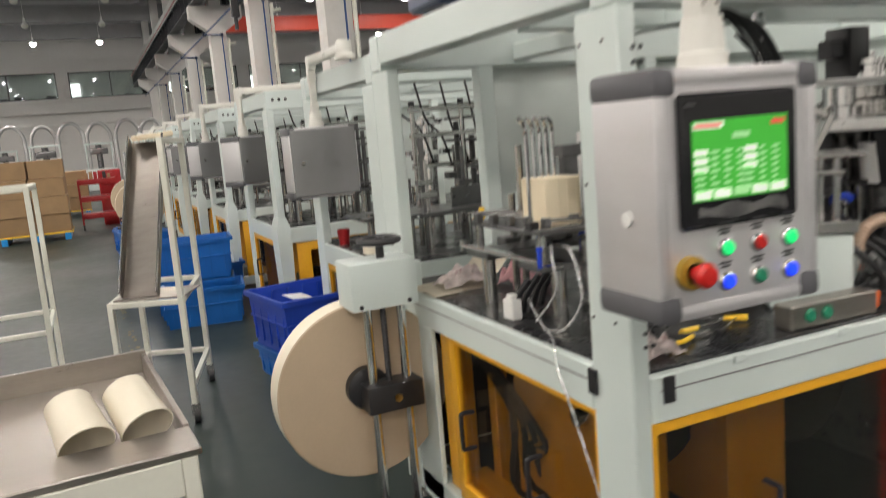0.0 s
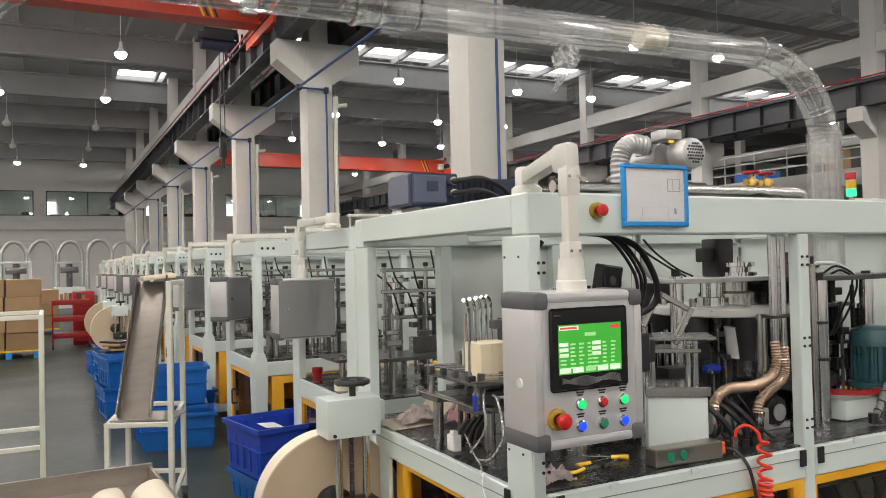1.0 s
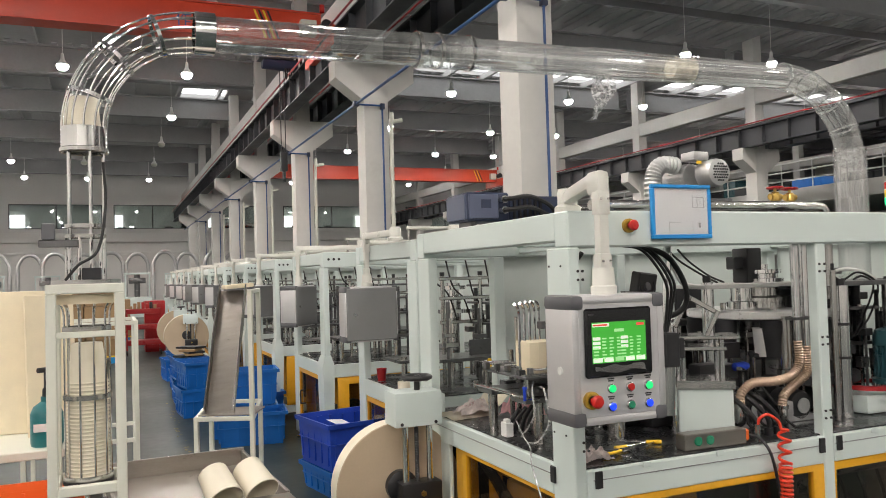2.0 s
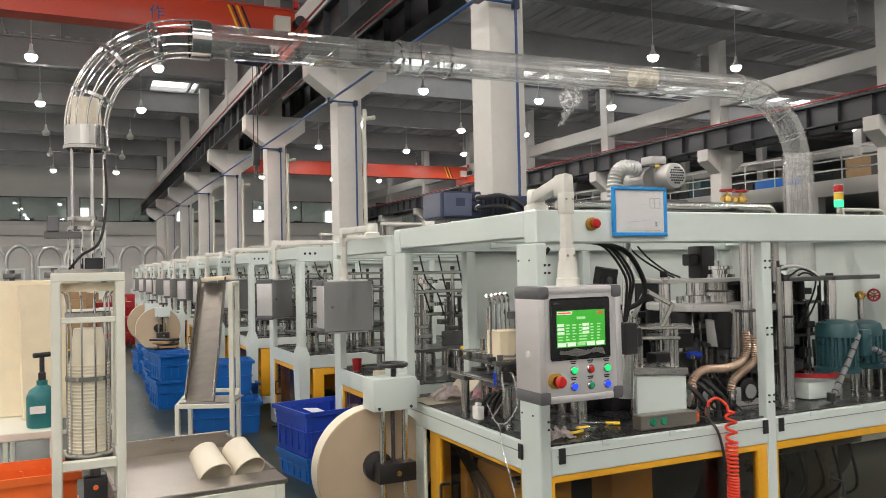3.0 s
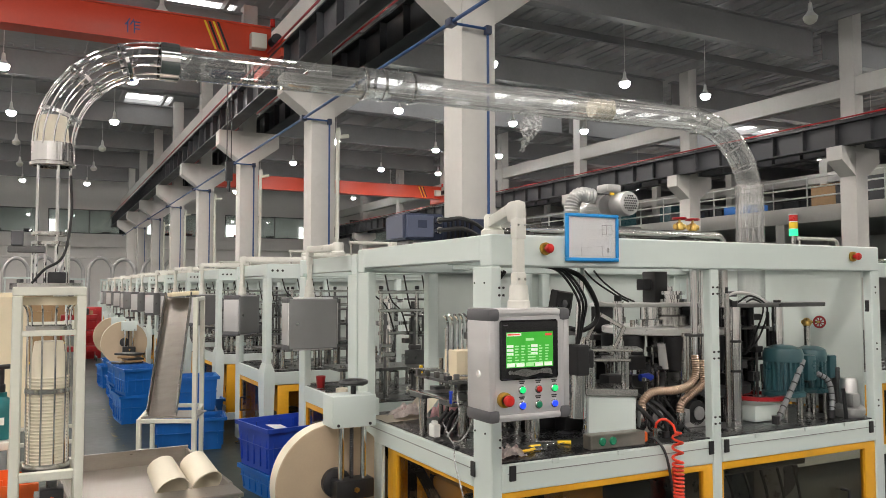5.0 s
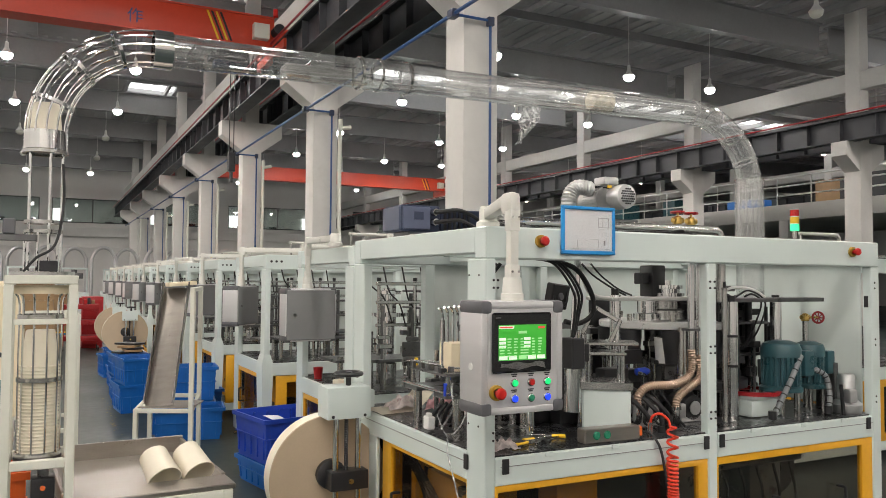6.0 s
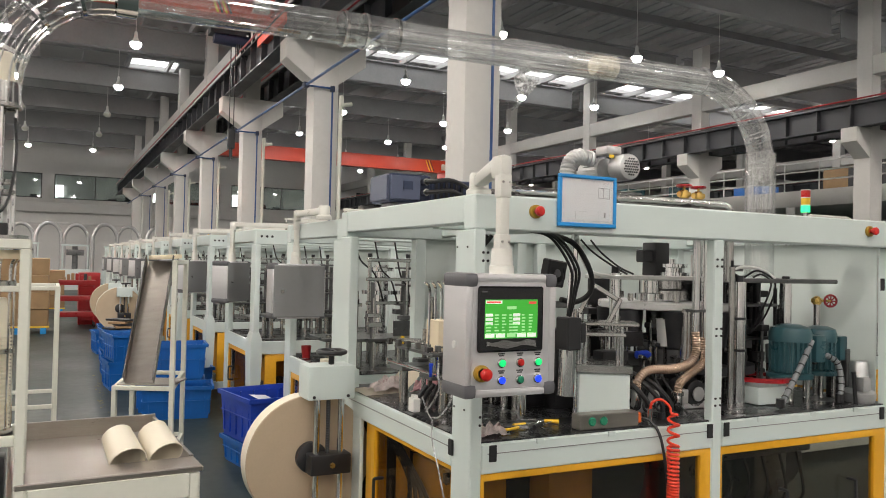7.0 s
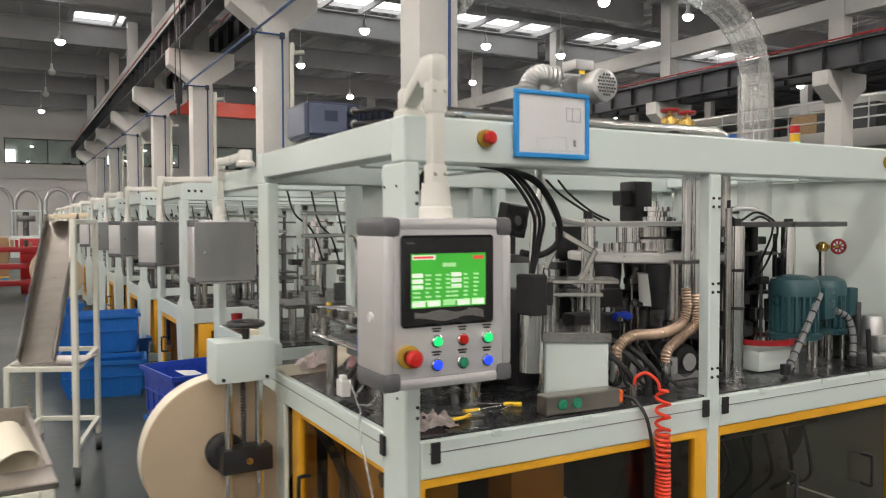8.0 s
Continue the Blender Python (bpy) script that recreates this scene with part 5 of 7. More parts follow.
part("yellow_label", bx(B(), 1.815, 1.845, 1.545, 1.549, TOP + 0.235, TOP + 0.25), YTOOL, vac)
part("ribbed_elbow", sweep(B(), [(1.64, 1.68, TOP + 0.05), (1.64, 1.68, TOP + 0.15), (1.66, 1.68, TOP + 0.21), (1.71, 1.68, TOP + 0.245), (1.80, 1.68, TOP + 0.24)], 0.04, 18, 8, ribs=0.006), CAST, vac)
vac.scale, vac.location.z = (0.83, 0.83, 0.83), TOP + 0.03
for x, y, z, r in ((1.2, 1.46, TOP + 0.035, 0.02), (1.2, 1.56, TOP + 0.03, 0.018)):
    solid("roof_pipe", cy(B(), (x, y, z), (2.3, y + 0.02, z + 0.005), r), STEEL, "bright steel pipe lying along the machine roof", "pipe", "roof pipes")
for x in (1.25, 1.75, 2.2):
    solid("pipe_saddle", bx(B(), x, x + 0.03, 1.42, 1.6, TOP - 0.036, TOP + 0.02, 0.003), GREYSTEEL, "small steel pipe saddle on the roof", "bracket", "pipe saddles")
solid("pipe_elbow", sweep(B(), [(2.3, 1.5, TOP + 0.04), (2.42, 1.5, TOP + 0.04), (2.46, 1.5, TOP + 0.02), (2.47, 1.5, TOP - 0.05), (2.47, 1.5, 1.43)], 0.022, 12, 5), STEEL, "bent steel pipe going down into the machine", "pipe")
for y in (1.6, 1.66):
    solid("roof_duct", bx(B(), 2.15, 2.55, y, y + 0.05, TOP - 0.036, TOP + 0.015, 0.004), GREYSTEEL, "flat grey steel duct on the machine roof", "duct", "roof ducts")
drive = thing("servo_drive", (1.06, 2.0, TOP), "navy blue servo drive unit lying on the machine roof", "drive unit")
boxpart("case", 0.955, 1.17, 1.93, 2.16, TOP, TOP + 0.135, NAVY, drive, 0.006)
boxpart("front_panel", 0.945, 0.956, 1.94, 2.15, TOP + 0.01, TOP + 0.125, NAVYLIGHT, drive, 0.002)
boxpart("front_panel", 0.96, 1.11, 1.918, 1.931, TOP + 0.012, TOP + 0.125, NAVYLIGHT, drive, 0.003)
boxpart("display", 1.02, 1.07, 1.915, 1.919, TOP + 0.06, TOP + 0.1, NAVY, drive, 0)
boxpart("case", 1.17, 1.48, 1.93, 2.1, TOP, TOP + 0.12, NAVY, drive, 0.006)
for x in (0.98, 1.15, 1.42):
    boxpart("foot", x, x + 0.03, 1.95, 2.09, TOP - 0.028, TOP, GREYSTEEL, drive, 0.003)
for k in range(6):
    boxpart("heatsink_fin", 1.19 + k * 0.028, 1.2 + k * 0.028, 1.915, 1.931, TOP + 0.01, TOP + 0.11, IRON, drive, 0)
for z in (TOP + 0.05, TOP + 0.1):
    rodpart("cable_gland", (1.13, 1.93, z), (1.13, 1.89, z), 0.018, STEEL, drive, 12)
    part("lead", sweep(B(), [(1.13, 1.89, z), (1.15, 1.85, z), (1.25, 1.86, z + 0.01), (1.38, 1.9, z - 0.03), (1.45, 1.95, TOP)], 0.011, 8, 5), RUBBER, drive)
drive.location += Vector((0.08, 0.28, 0.028))
sig = thing("signal_tower", (4.95, 3.05, TOP), "small signal tower with red, yellow and lit green lenses", "signal light")
rodpart("pole", (4.95, 3.05, TOP), (4.95, 3.05, 1.955), 0.02, STEEL, sig)
for k, mt in enumerate((SIGGREEN, YTOOL, REDBTN)):
    rodpart("lens", (4.95, 3.05, 1.955 + k * 0.06), (4.95, 3.05, 2.008 + k * 0.06), 0.035, mt, sig, 20)
    rodpart("lens_ring", (4.95, 3.05, 2.008 + k * 0.06), (4.95, 3.05, 2.015 + k * 0.06), 0.037, WHITEP, sig, 20)

# ---- on the table ----
sb = thing("button_box", (1.66, 1.38, TABLE), "stainless two-button start box with green buttons and an orange end", "control box")
m = pose(1.665, 1.375, TABLE, 0, 0, -3)
part("case", bx(B(), -0.15, 0.14, -0.03, 0.03, 0, 0.062, 0.004, m), SHEET, sb)
part("end_cap", bx(B(), 0.14, 0.163, -0.022, 0.022, 0.01, 0.055, 0.006, m), ORANGEP, sb, "orange plastic end")
for s in (-0.09, -0.035):
    q = m @ Vector((s, -0.03, 0.033))
    part("button", lathe(B(), [(0.0, 0.0), (0.018, 0.0), (0.018, 0.004), (0.014, 0.008), (0.0, 0.009)], q, 18, "Y"), GREENBTN, sb, "green push button")
part("cord", sweep(B(), [(1.83, 1.365, TABLE + 0.03), (1.855, 1.33, TABLE + 0.02), (1.87, 1.285, 0.8), (1.9, 1.28, 0.66), (1.92, 1.28, 0.5), (1.93, 1.28, 0.3), (1.96, 1.2, 0.01)], 0.006, 8, 6), IRON, sb)
hose = thing("coil_hose", (1.95, 1.28, 0), "bright orange-red coiled air hose hanging over the rail", "air hose")
pts = [(1.885, 1.34, 0.9), (1.885, 1.33, 0.93), (1.91, 1.31, 0.945), (1.94, 1.29, 0.92), (1.945, 1.283, 0.89)]
path = smooth_path(pts, 5)
z, t = 0.885, 0.0
while z > 0.62:
    path.append(Vector((1.945 + 0.022 * math.cos(t), 1.268 + 0.022 * math.sin(t), z)))
    t += 0.6
    z -= 0.0042 if z > 0.76 else 0.0016
while z > 0.05:
    path.append(Vector((1.947 + 0.022 * math.cos(t), 1.268 + 0.022 * math.sin(t), z)))
    t += 0.6
    z -= 0.0012
part("coil", sweep(B(), path, 0.0062, 6, 0), ORANGE, hose)
part("fitting", cy(B(), (1.885, 1.345, TABLE), (1.885, 1.342, 0.905), 0.011, seg=12), STEEL, hose)
hose.location.x -= 0.02


def rag(at, sx, sy, h, mat, label, seed):
    """A crumpled cloth: a folded, wrinkled sheet heaped on the table."""
    bm = B()
    n = 22
    r3 = Vector((seed * 3.7, seed * 1.3, 0))
    g = []
    for i in range(n):
        row = []
        for j in range(n):
            u, v = i / (n - 1) * 2 - 1, j / (n - 1) * 2 - 1
            edge = max(0.0, 1 - (u * u + v * v) * 0.75)
            w = noise.fractal(Vector((u * 2.2, v * 2.2, 0)) + r3, 1.0, 2.0, 4)
            q = noise.noise_vector(Vector((u * 1.4, v * 1.4, 3)) + r3)
            row.append(bm.verts.new((at[0] + sx * (u + 0.25 * q.x), at[1] + sy * (v + 0.25 * q.y), at[2] + 0.004 + h * edge * (0.5 + 0.7 * abs(w)) + 0.008 * abs(w))))
        g.append(row)
    for i in range(n - 1):
        for j in range(n - 1):
            bm.faces.new((g[i][j], g[i + 1][j], g[i + 1][j + 1], g[i][j + 1]))
    bmesh.ops.solidify(bm, geom=bm.faces[:], thickness=0.003)
    return solid("cleaning_rag", bm, mat, label, "rag", "cleaning rags")


rag((1.14, 1.43, TABLE), 0.065, 0.05, 0.05, RAG, "grey crumpled cleaning rag on the steel table", 1)
rag((1.17, 2.48, TABLE + 0.008), 0.09, 0.075, 0.085, RAG, "pinkish-grey crumpled rag on a paper sheet", 2)
rag((1.36, 2.34, TABLE), 0.10, 0.07, 0.15, PINK, "heap of pink towelling on the steel table", 3)
bm = B()
n = 14
rows = []
for i in range(n):
    a = i / (n - 1)
    zz = TABLE + 0.006 + (0.09 * max(0, a - 0.62) ** 1.3 * 4 if a > 0.62 else 0)
    rows.append([bm.verts.new((1.0 + 0.33 * a, 2.36 + 0.24 * b + 0.05 * a, zz + 0.004 * math.sin(6 * b))) for b in (0, 0.33, 0.66, 1)])
for a, b in zip(rows, rows[1:]):
    for k in range(3):
        bm.faces.new((a[k], a[k + 1], b[k + 1], b[k]))
bmesh.ops.solidify(bm, geom=bm.faces[:], thickness=0.0015)
solid("card_sheet", bm, CUPW, "curled sheet of white card on the table", "card sheet")


def hand_tool(x, y, ang, label, handle, blade):
    t = thing("screwdriver", (x, y, TABLE), label, "hand tool", "loose hand tools")
    d = Vector((math.cos(ang), math.sin(ang), 0))
    p = Vector((x, y, TABLE + 0.009))
    part("handle", cy(B(), p, p + d * 0.06, 0.009, 0.007, seg=10), handle, t)
    part("blade", cy(B(), p + d * 0.06, p + d * 0.16, 0.003, seg=8), blade, t)


hand_tool(1.30, 1.50, 0.15, "yellow-handled screwdriver lying on the table", YTOOL, STEEL)
hand_tool(1.52, 1.50, 2.5, "orange-handled screwdriver lying on the table", YTOOL, STEEL)
hand_tool(1.36, 1.44, 0.5, "black-handled screwdriver lying on the table", BLACK, STEEL)
pl = thing("pliers", (1.22, 1.45, TABLE), "yellow and black handled pliers on the table", "hand tool", "loose hand tools")
part("grip", sweep(B(), [(1.2, 1.43, TABLE + 0.012), (1.24, 1.425, TABLE + 0.014), (1.29, 1.45, TABLE + 0.012)], 0.006, 8, 4), YTOOL, pl)
part("grip", sweep(B(), [(1.2, 1.47, TABLE + 0.012), (1.24, 1.478, TABLE + 0.014), (1.29, 1.455, TABLE + 0.012)], 0.006, 8, 4), BLACK, pl)
part("jaw", bx(B(), 1.29, 1.34, 1.445, 1.46, TABLE + 0.003, TABLE + 0.02, 0.003), STEEL, pl)
hand_tool(1.44, 1.56, 0.9, "small steel hex key lying on the table", STEEL, STEEL)

# blank feeder at the aisle side
fd = thing("blank_feeder", (1.2, 1.95, TABLE), "steel paper blank feeder with upright rods on four posts", "feeder")
for x, y in ((1.035, 2.06), (1.07, 1.72), (1.42, 2.1), (1.45, 1.75)):
    rodpart("post", (x, y, TABLE), (x, y, 1.02), 0.021, STEEL, fd)
bm = B()
bx(bm, 0.99, 1.5, 1.98, 2.12, 1.0, 1.02, 0.003)
bx(bm, 0.99, 1.5, 1.68, 1.8, 1.0, 1.02, 0.003)
bx(bm, 1.05, 1.2, 1.8, 1.98, 1.0, 1.018, 0.003)
part("feed_plate", bm, GREYSTEEL, fd)
part("feed_bar", bx(B(), 0.985, 1.015, 1.6, 2.15, 1.021, 1.033, 0.004), STEEL, fd)
part("feed_knob", cy(B(), (1.0, 2.15, 1.012), (1.0, 2.15, 1.042), 0.016), STEEL, fd)
boxpart("feed_deck", 0.985, 1.34, 1.66, 2.06, 1.10, 1.112, GREYSTEEL, fd)
boxpart("feed_deck", 0.985, 1.34, 1.66, 1.70, 1.112, 1.122, STEEL, fd)
for x, y in ((1.0, 2.04), (1.0, 1.68), (1.32, 2.04), (1.32, 1.68)):
    rodpart("deck_post", (x, y, 1.02), (x, y, 1.1), 0.012, STEEL, fd, 10)
for k in range(5):
    x, y = 0.995 + 0.052 * k, 1.72 + 0.05 * k
    part("stack_rod", sweep(B(), [(x, y, 1.112), (x, y, 1.32), (x, y, 1.37), (x - 0.012, y - 0.01, 1.395), (x - 0.03, y - 0.02, 1.405)], 0.006, 8, 4), CHROME, fd)
    boxpart("rod_clamp", x - 0.014, x + 0.014, y - 0.02, y + 0.014, 1.112, 1.135, BLACK, fd, 0.003)
for k in range(4):
    x, y = 1.16 + 0.06 * k, 1.72 + 0.02 * k
    rodpart("stack_rod", (x, y, 1.112), (x, y, 1.36 + 0.02 * (k % 2)), 0.007, CHROME, fd, 10)
boxpart("back_fence", 1.36, 1.38, 2.0, 2.14, 1.02, 1.3, GREYSTEEL, fd, 0.004)
for k in range(14):
    x, y = 0.975 + 0.028 * k, 1.655 + 0.045 * (k % 5)
    part("air_fitting", bx(cy(B(), (x, y, 1.02), (x, y, 1.075), 0.007, seg=8), x - 0.008, x + 0.009, y - 0.006, y + 0.006, 1.064, 1.076, 0.002), (BLUEP, STEEL, BLACK, GREYSTEEL)[k % 4], fd)
for k in range(6):
    x = 0.97 + 0.012 * k
    rodpart("adjusting_rod", (x, 2.08 - 0.075 * k, 1.135), (x + 0.13, 2.02 - 0.075 * k, 1.135), 0.005, STEEL, fd, 8)
    boxpart("rod_clamp", x - 0.01, x + 0.012, 2.068 - 0.075 * k, 2.092 - 0.075 * k, 1.112, 1.142, GREYSTEEL, fd, 0.003)
part("yellow_tag", bx(B(), 1.02, 1.036, 2.06, 2.075, 1.112, 1.15, 0.003), YTOOL, fd)
part("clear_air_tube", sweep(B(), [(1.05, 1.66, 1.07), (1.02, 1.58, 1.07), (1.0, 1.52, 1.02), (0.99, 1.5, 0.95), (0.97, 1.55, 0.88), (0.98, 1.65, TABLE + 0.02)], 0.004, 8, 6), FILM, fd)
part("clear_air_tube", sweep(B(), [(1.1, 1.78, 1.07), (1.04, 1.7, 1.08), (0.99, 1.62, 1.05), (0.985, 1.6, 0.97), (0.98, 1.7, 0.87)], 0.004, 8, 6), FILM, fd)
part("clear_air_tube", sweep(B(), [(0.97, 1.72, 0.93), (0.95, 1.62, 0.88), (0.935, 1.55, 0.86), (0.912, 1.5, 0.8), (0.908, 1.42, 0.68), (0.905, 1.33, 0.5), (0.9, 1.3, 0.3)], 0.003, 8, 6), FILM, fd)
for k in range(5):
    part("cup_foot", lathe(B(), [(0.018, 0), (0.018, 0.008), (0.008, 0.012), (0, 0.012)], (0.972, 1.6 + 0.045 * k, TABLE), 14), BLACK, fd)
part("valve_block", bx(bx(B(), 0.995, 1.03, 1.86, 1.915, TABLE, 0.895, 0.004), 1.0, 1.022, 1.87, 1.9, 0.895, 0.91, 0.003), WHITEP, fd)
for k in range(4):
    x = 1.02 + 0.05 * k
    part("control_lever", sweep(B(), [(x, 1.9 + 0.03 * k, TABLE), (x + 0.01, 1.88 + 0.03 * k, 0.9), (x + 0.04, 1.86 + 0.03 * k, 0.95)], 0.01, 8, 4), IRON, fd)
fd.location += Vector((0.055, 0.06, 0))
for k in range(4):
    solid("paper_blank", bx(B(), 1.085 + 0.048 * k, 1.127 + 0.048 * k, 1.76 + 0.028 * k, 1.88 + 0.028 * k, 1.112, 1.245 - 0.003 * k, 0.002), CREAM, "upright stack of cream paper cup blanks in the feeder", "paper stack", "paper blank stacks")

# ---- reel stand at the machine side ----


def reel_stand(dx, dy, R=0.315, zc=0.525):
    """A pale brake box on two steel rods that carries a paper reel, with a black handwheel on top."""
    st = thing("reel_stand", (0.84 + dx, 2.46 + dy, 0), "pale reel brake box on steel rods with a black handwheel", "reel stand", "reel stands")
    boxpart("brake_box", 0.72 + dx, 0.955 + dx, 2.40 + dy, 2.56 + dy, 0.825, 0.985, PALE, st, 0.008)
    for x in (0.775, 0.895):
        rodpart("rod", (x + dx, 2.43 + dy, 0.03), (x + dx, 2.43 + dy, 0.83), 0.0165, CHROME, st)
        rodpart("foot", (x + dx, 2.43 + dy, 0.0), (x + dx, 2.43 + dy, 0.03), 0.03, IRON, st)
    part("screw_spindle", sweep(B(), [(0.835 + dx, 2.44 + dy, 0.5 + k * 0.006) for k in range(55)], 0.009, 8, 0, ribs=0.003), IRON, st)
    boxpart("clamp_block", 0.74 + dx, 0.94 + dx, 2.39 + dy, 2.49 + dy, 0.47, 0.565, BLACK, st, 0.008, "black clamp block on the rods")
    rodpart("clamp_bolt", (0.845 + dx, 2.383 + dy, 0.515), (0.845 + dx, 2.39 + dy, 0.515), 0.014, BRASS, st, 6)
    part("chuck", lathe(B(), [(0.0, -0.02), (0.075, -0.02), (0.075, 0.02), (0.05, 0.03), (0.0, 0.03)], (0.775 + dx, 2.505 + dy, zc + 0.015), 24, "Y"), IRON, st)
    wheel = part("handwheel", hoop(B(), (0.855 + dx, 2.47 + dy, 1.045), (0, 0, 1), 0.065, 0.012, 24, 8), BLACK, st, "black plastic handwheel")
    bm = B()
    for k in range(3):
        o = Vector((math.cos(1 + k * 2.094), math.sin(1 + k * 2.094), 0)) * 0.065
        c = Vector((0.855 + dx, 2.47 + dy, 1.04))
        cy(bm, c, c + o, 0.011, seg=8)
    cy(bm, (0.855 + dx, 2.47 + dy, 0.985), (0.855 + dx, 2.47 + dy, 1.055), 0.014, seg=10)
    part("spoke", bm, BLACK, wheel)
    for s in (0.03, 0.2):
        rodpart("bolt", (0.72 + dx + s, 2.396 + dy, 0.84), (0.72 + dx + s, 2.402 + dy, 0.84), 0.008, IRON, st, 8)
    rl = thing("paper_reel", (0.775 + dx, 2.57 + dy, zc - R), "large reel of cream paper on the machine's brake stand", "paper reel", "paper reels")
    bm = lathe(B(), [(0.045, -0.055), (R - 0.004, -0.055), (R, -0.05)], (0.775 + dx, 2.575 + dy, zc), 72, "-Y")
    part("reel_side", bm, KRAFT, rl, "layered paper edge of the reel")
    part("reel_edge", lathe(B(), [(R, -0.05), (R, 0.05), (R - 0.004, 0.055), (0.045, 0.055), (0.045, -0.055)], (0.775 + dx, 2.575 + dy, zc), 72, "-Y"), CUPW, rl)
    return st, rl


reel_stand(0.005, 0, 0.312, 0.52)
bracket = solid("stand_bracket", bx(B(), 0.94, 1.019, 2.5, 2.56, 0.86, 0.95, 0.004), PALE, "pale steel bracket joining reel stand and machine", "bracket")
for k in range(4):
    r4 = random.Random(k)
    pts = [(0.7 + r4.uniform(-0.15, 0.3), 2.2 + r4.uniform(-0.2, 0.3), 0.012 + 0.012 * k) for _ in range(7)]
    solid("floor_cable", sweep(B(), pts, 0.011, 8, 8), RUBBER, "loose black cable coiled on the floor by the reel", "cable", "floor cables")


r9 = random.Random(31)
bm = B()
for k in range(70):
    y = 4.3 + 5.2 * r9.random() ** 1.4
    x, q = 0.105 + 0.012 * (y - 4.3) + r9.uniform(-0.035, 0.035), r9.uniform(0.006, 0.02)
    n = r9.randint(4, 7)
    ring = [(x + q * r9.uniform(0.5, 1.1) * math.cos(2 * math.pi * j / n), y + 2.2 * q * r9.uniform(0.5, 1.1) * math.sin(2 * math.pi * j / n)) for j in range(n)]
    low, top = ([bm.verts.new((*p, z)) for p in ring] for z in (0.0, 0.0012))
    bm.faces.new(top)
    for j in range(n):
        bm.faces.new((low[j], low[(j + 1) % n], top[(j + 1) % n], top[j]))
solid("floor_line", bm, WORNLINE, "worn flaking yellow aisle line on the floor", "floor marking", kind="stuff")


# ---- plastic bins ----


def bin_box(x, y, z, w, d, h, mat, ang, label, group="blue bins"):
    """An open plastic bin with a flared rim, ribs and thin walls; x, y: middle of its base."""
    b = thing("plastic_bin", (0, 0, 0), label, "bin", group)
    del b["base"]
    k = 0.9
    bm = B()
    rings = []
    for (s, zz) in ((k, 0.0), (0.98, h - 0.03), (1.06, h - 0.03), (1.06, h), (1.0, h), (0.93, h * 0.6), (k - 0.04, 0.012)):
        rings.append([bm.verts.new((sx * w / 2 * s, sy * d / 2 * s, zz)) for sx, sy in ((-1, -1), (1, -1), (1, 1), (-1, 1))])
    for a, c in zip(rings, rings[1:]):
        for j in range(4):
            bm.faces.new((a[j], a[(j + 1) % 4], c[(j + 1) % 4], c[j]))
    bm.faces.new(rings[0][::-1]), bm.faces.new(rings[-1])
    part("body", bm, mat, b, sharp=20)
    bm = B()
    for j in range(5):
        f = -0.8 + j * 0.4
        for s in (-1, 1):
            bx(bm, f * w / 2 - 0.006, f * w / 2 + 0.006, s * d / 2 * 0.945 - 0.006, s * d / 2 * 0.945 + 0.006, h * 0.12, h * 0.9)
            bx(bm, s * w / 2 * 0.945 - 0.006, s * w / 2 * 0.945 + 0.006, f * d / 2 - 0.006, f * d / 2 + 0.006, h * 0.12, h * 0.9)
    for s in (-1, 1):
        bx(bm, -w / 2 * 0.95, w / 2 * 0.95, s * d / 2 * 0.965 - 0.008, s * d / 2 * 0.965 + 0.008, h * 0.55, h * 0.57)
        bx(bm, s * w / 2 * 0.965 - 0.008, s * w / 2 * 0.965 + 0.008, -d / 2 * 0.95, d / 2 * 0.95, h * 0.55, h * 0.57)
    part("ribs", bm, mat, b)
    b.matrix_basis = pose(x, y, z, 0, 0, ang)
    return b


bin_box(1.09, 4.55, 0.19, 0.52, 0.56, 0.33, BLUEBIN, 10, "royal blue plastic bin stacked on a lighter crate")
bin_box(1.08, 4.55, 0.0, 0.47, 0.53, 0.19, SKYBIN, 10, "lighter blue crate carrying a royal blue bin")
solid("paper_scrap", bx(B(), -0.08, 0.08, -0.05, 0.05, 0, 0.002, 0, pose(1.05, 4.6, 0.47, 12, 8, 30)), PAPER, "scrap of white paper in the blue bin", "paper scrap")
SPOTS = [(0.73, 6.55, 0, 0.62, 0.42, 0.3, -8), (0.72, 6.95, 0, 0.62, 0.42, 0.3, -8), (0.75, 7.0, 0.3, 0.6, 0.4, 0.34, -5), (0.9, 7.5, 0.0, 0.6, 0.4, 0.34, 0), (0.42, 8.45, 0, 0.42, 0.55, 0.32, 5), (0.44, 8.42, 0.32, 0.42, 0.55, 0.3, 8), (0.42, 9.4, 0, 0.4, 0.5, 0.3, 0), (0.42, 9.5, 0.3, 0.4, 0.5, 0.28, 4), (0.48, 10.6, 0, 0.4, 0.5, 0.3, 3), (0.45, 12.0, 0.0, 0.4, 0.5, 0.34, 6), (0.6, 13.6, 0, 0.4, 0.55, 0.3, 0), (-0.9, 17.6, 0, 0.4, 0.55, 0.3, 0)]
for x, y, z, w, d, h, a in SPOTS:
    bin_box(x, y, z, w, d, h, SKYBIN, a, "bright blue plastic crate on the aisle floor")
r5 = random.Random(9)
for k in range(5):
    solid("carton_scrap", bx(B(), -0.16, 0.16, -0.1, 0.1, -0.012, 0.012, 0.002, pose(0.42 + r5.uniform(-0.06, 0.06), 9.4 + r5.uniform(-0.08, 0.08), 0.592 + 0.026 * k, 0, 0, r5.uniform(0, 180))), CARD if k % 2 else IRON, "piece of scrap carton thrown on the crates", "scrap", "scrap cartons")

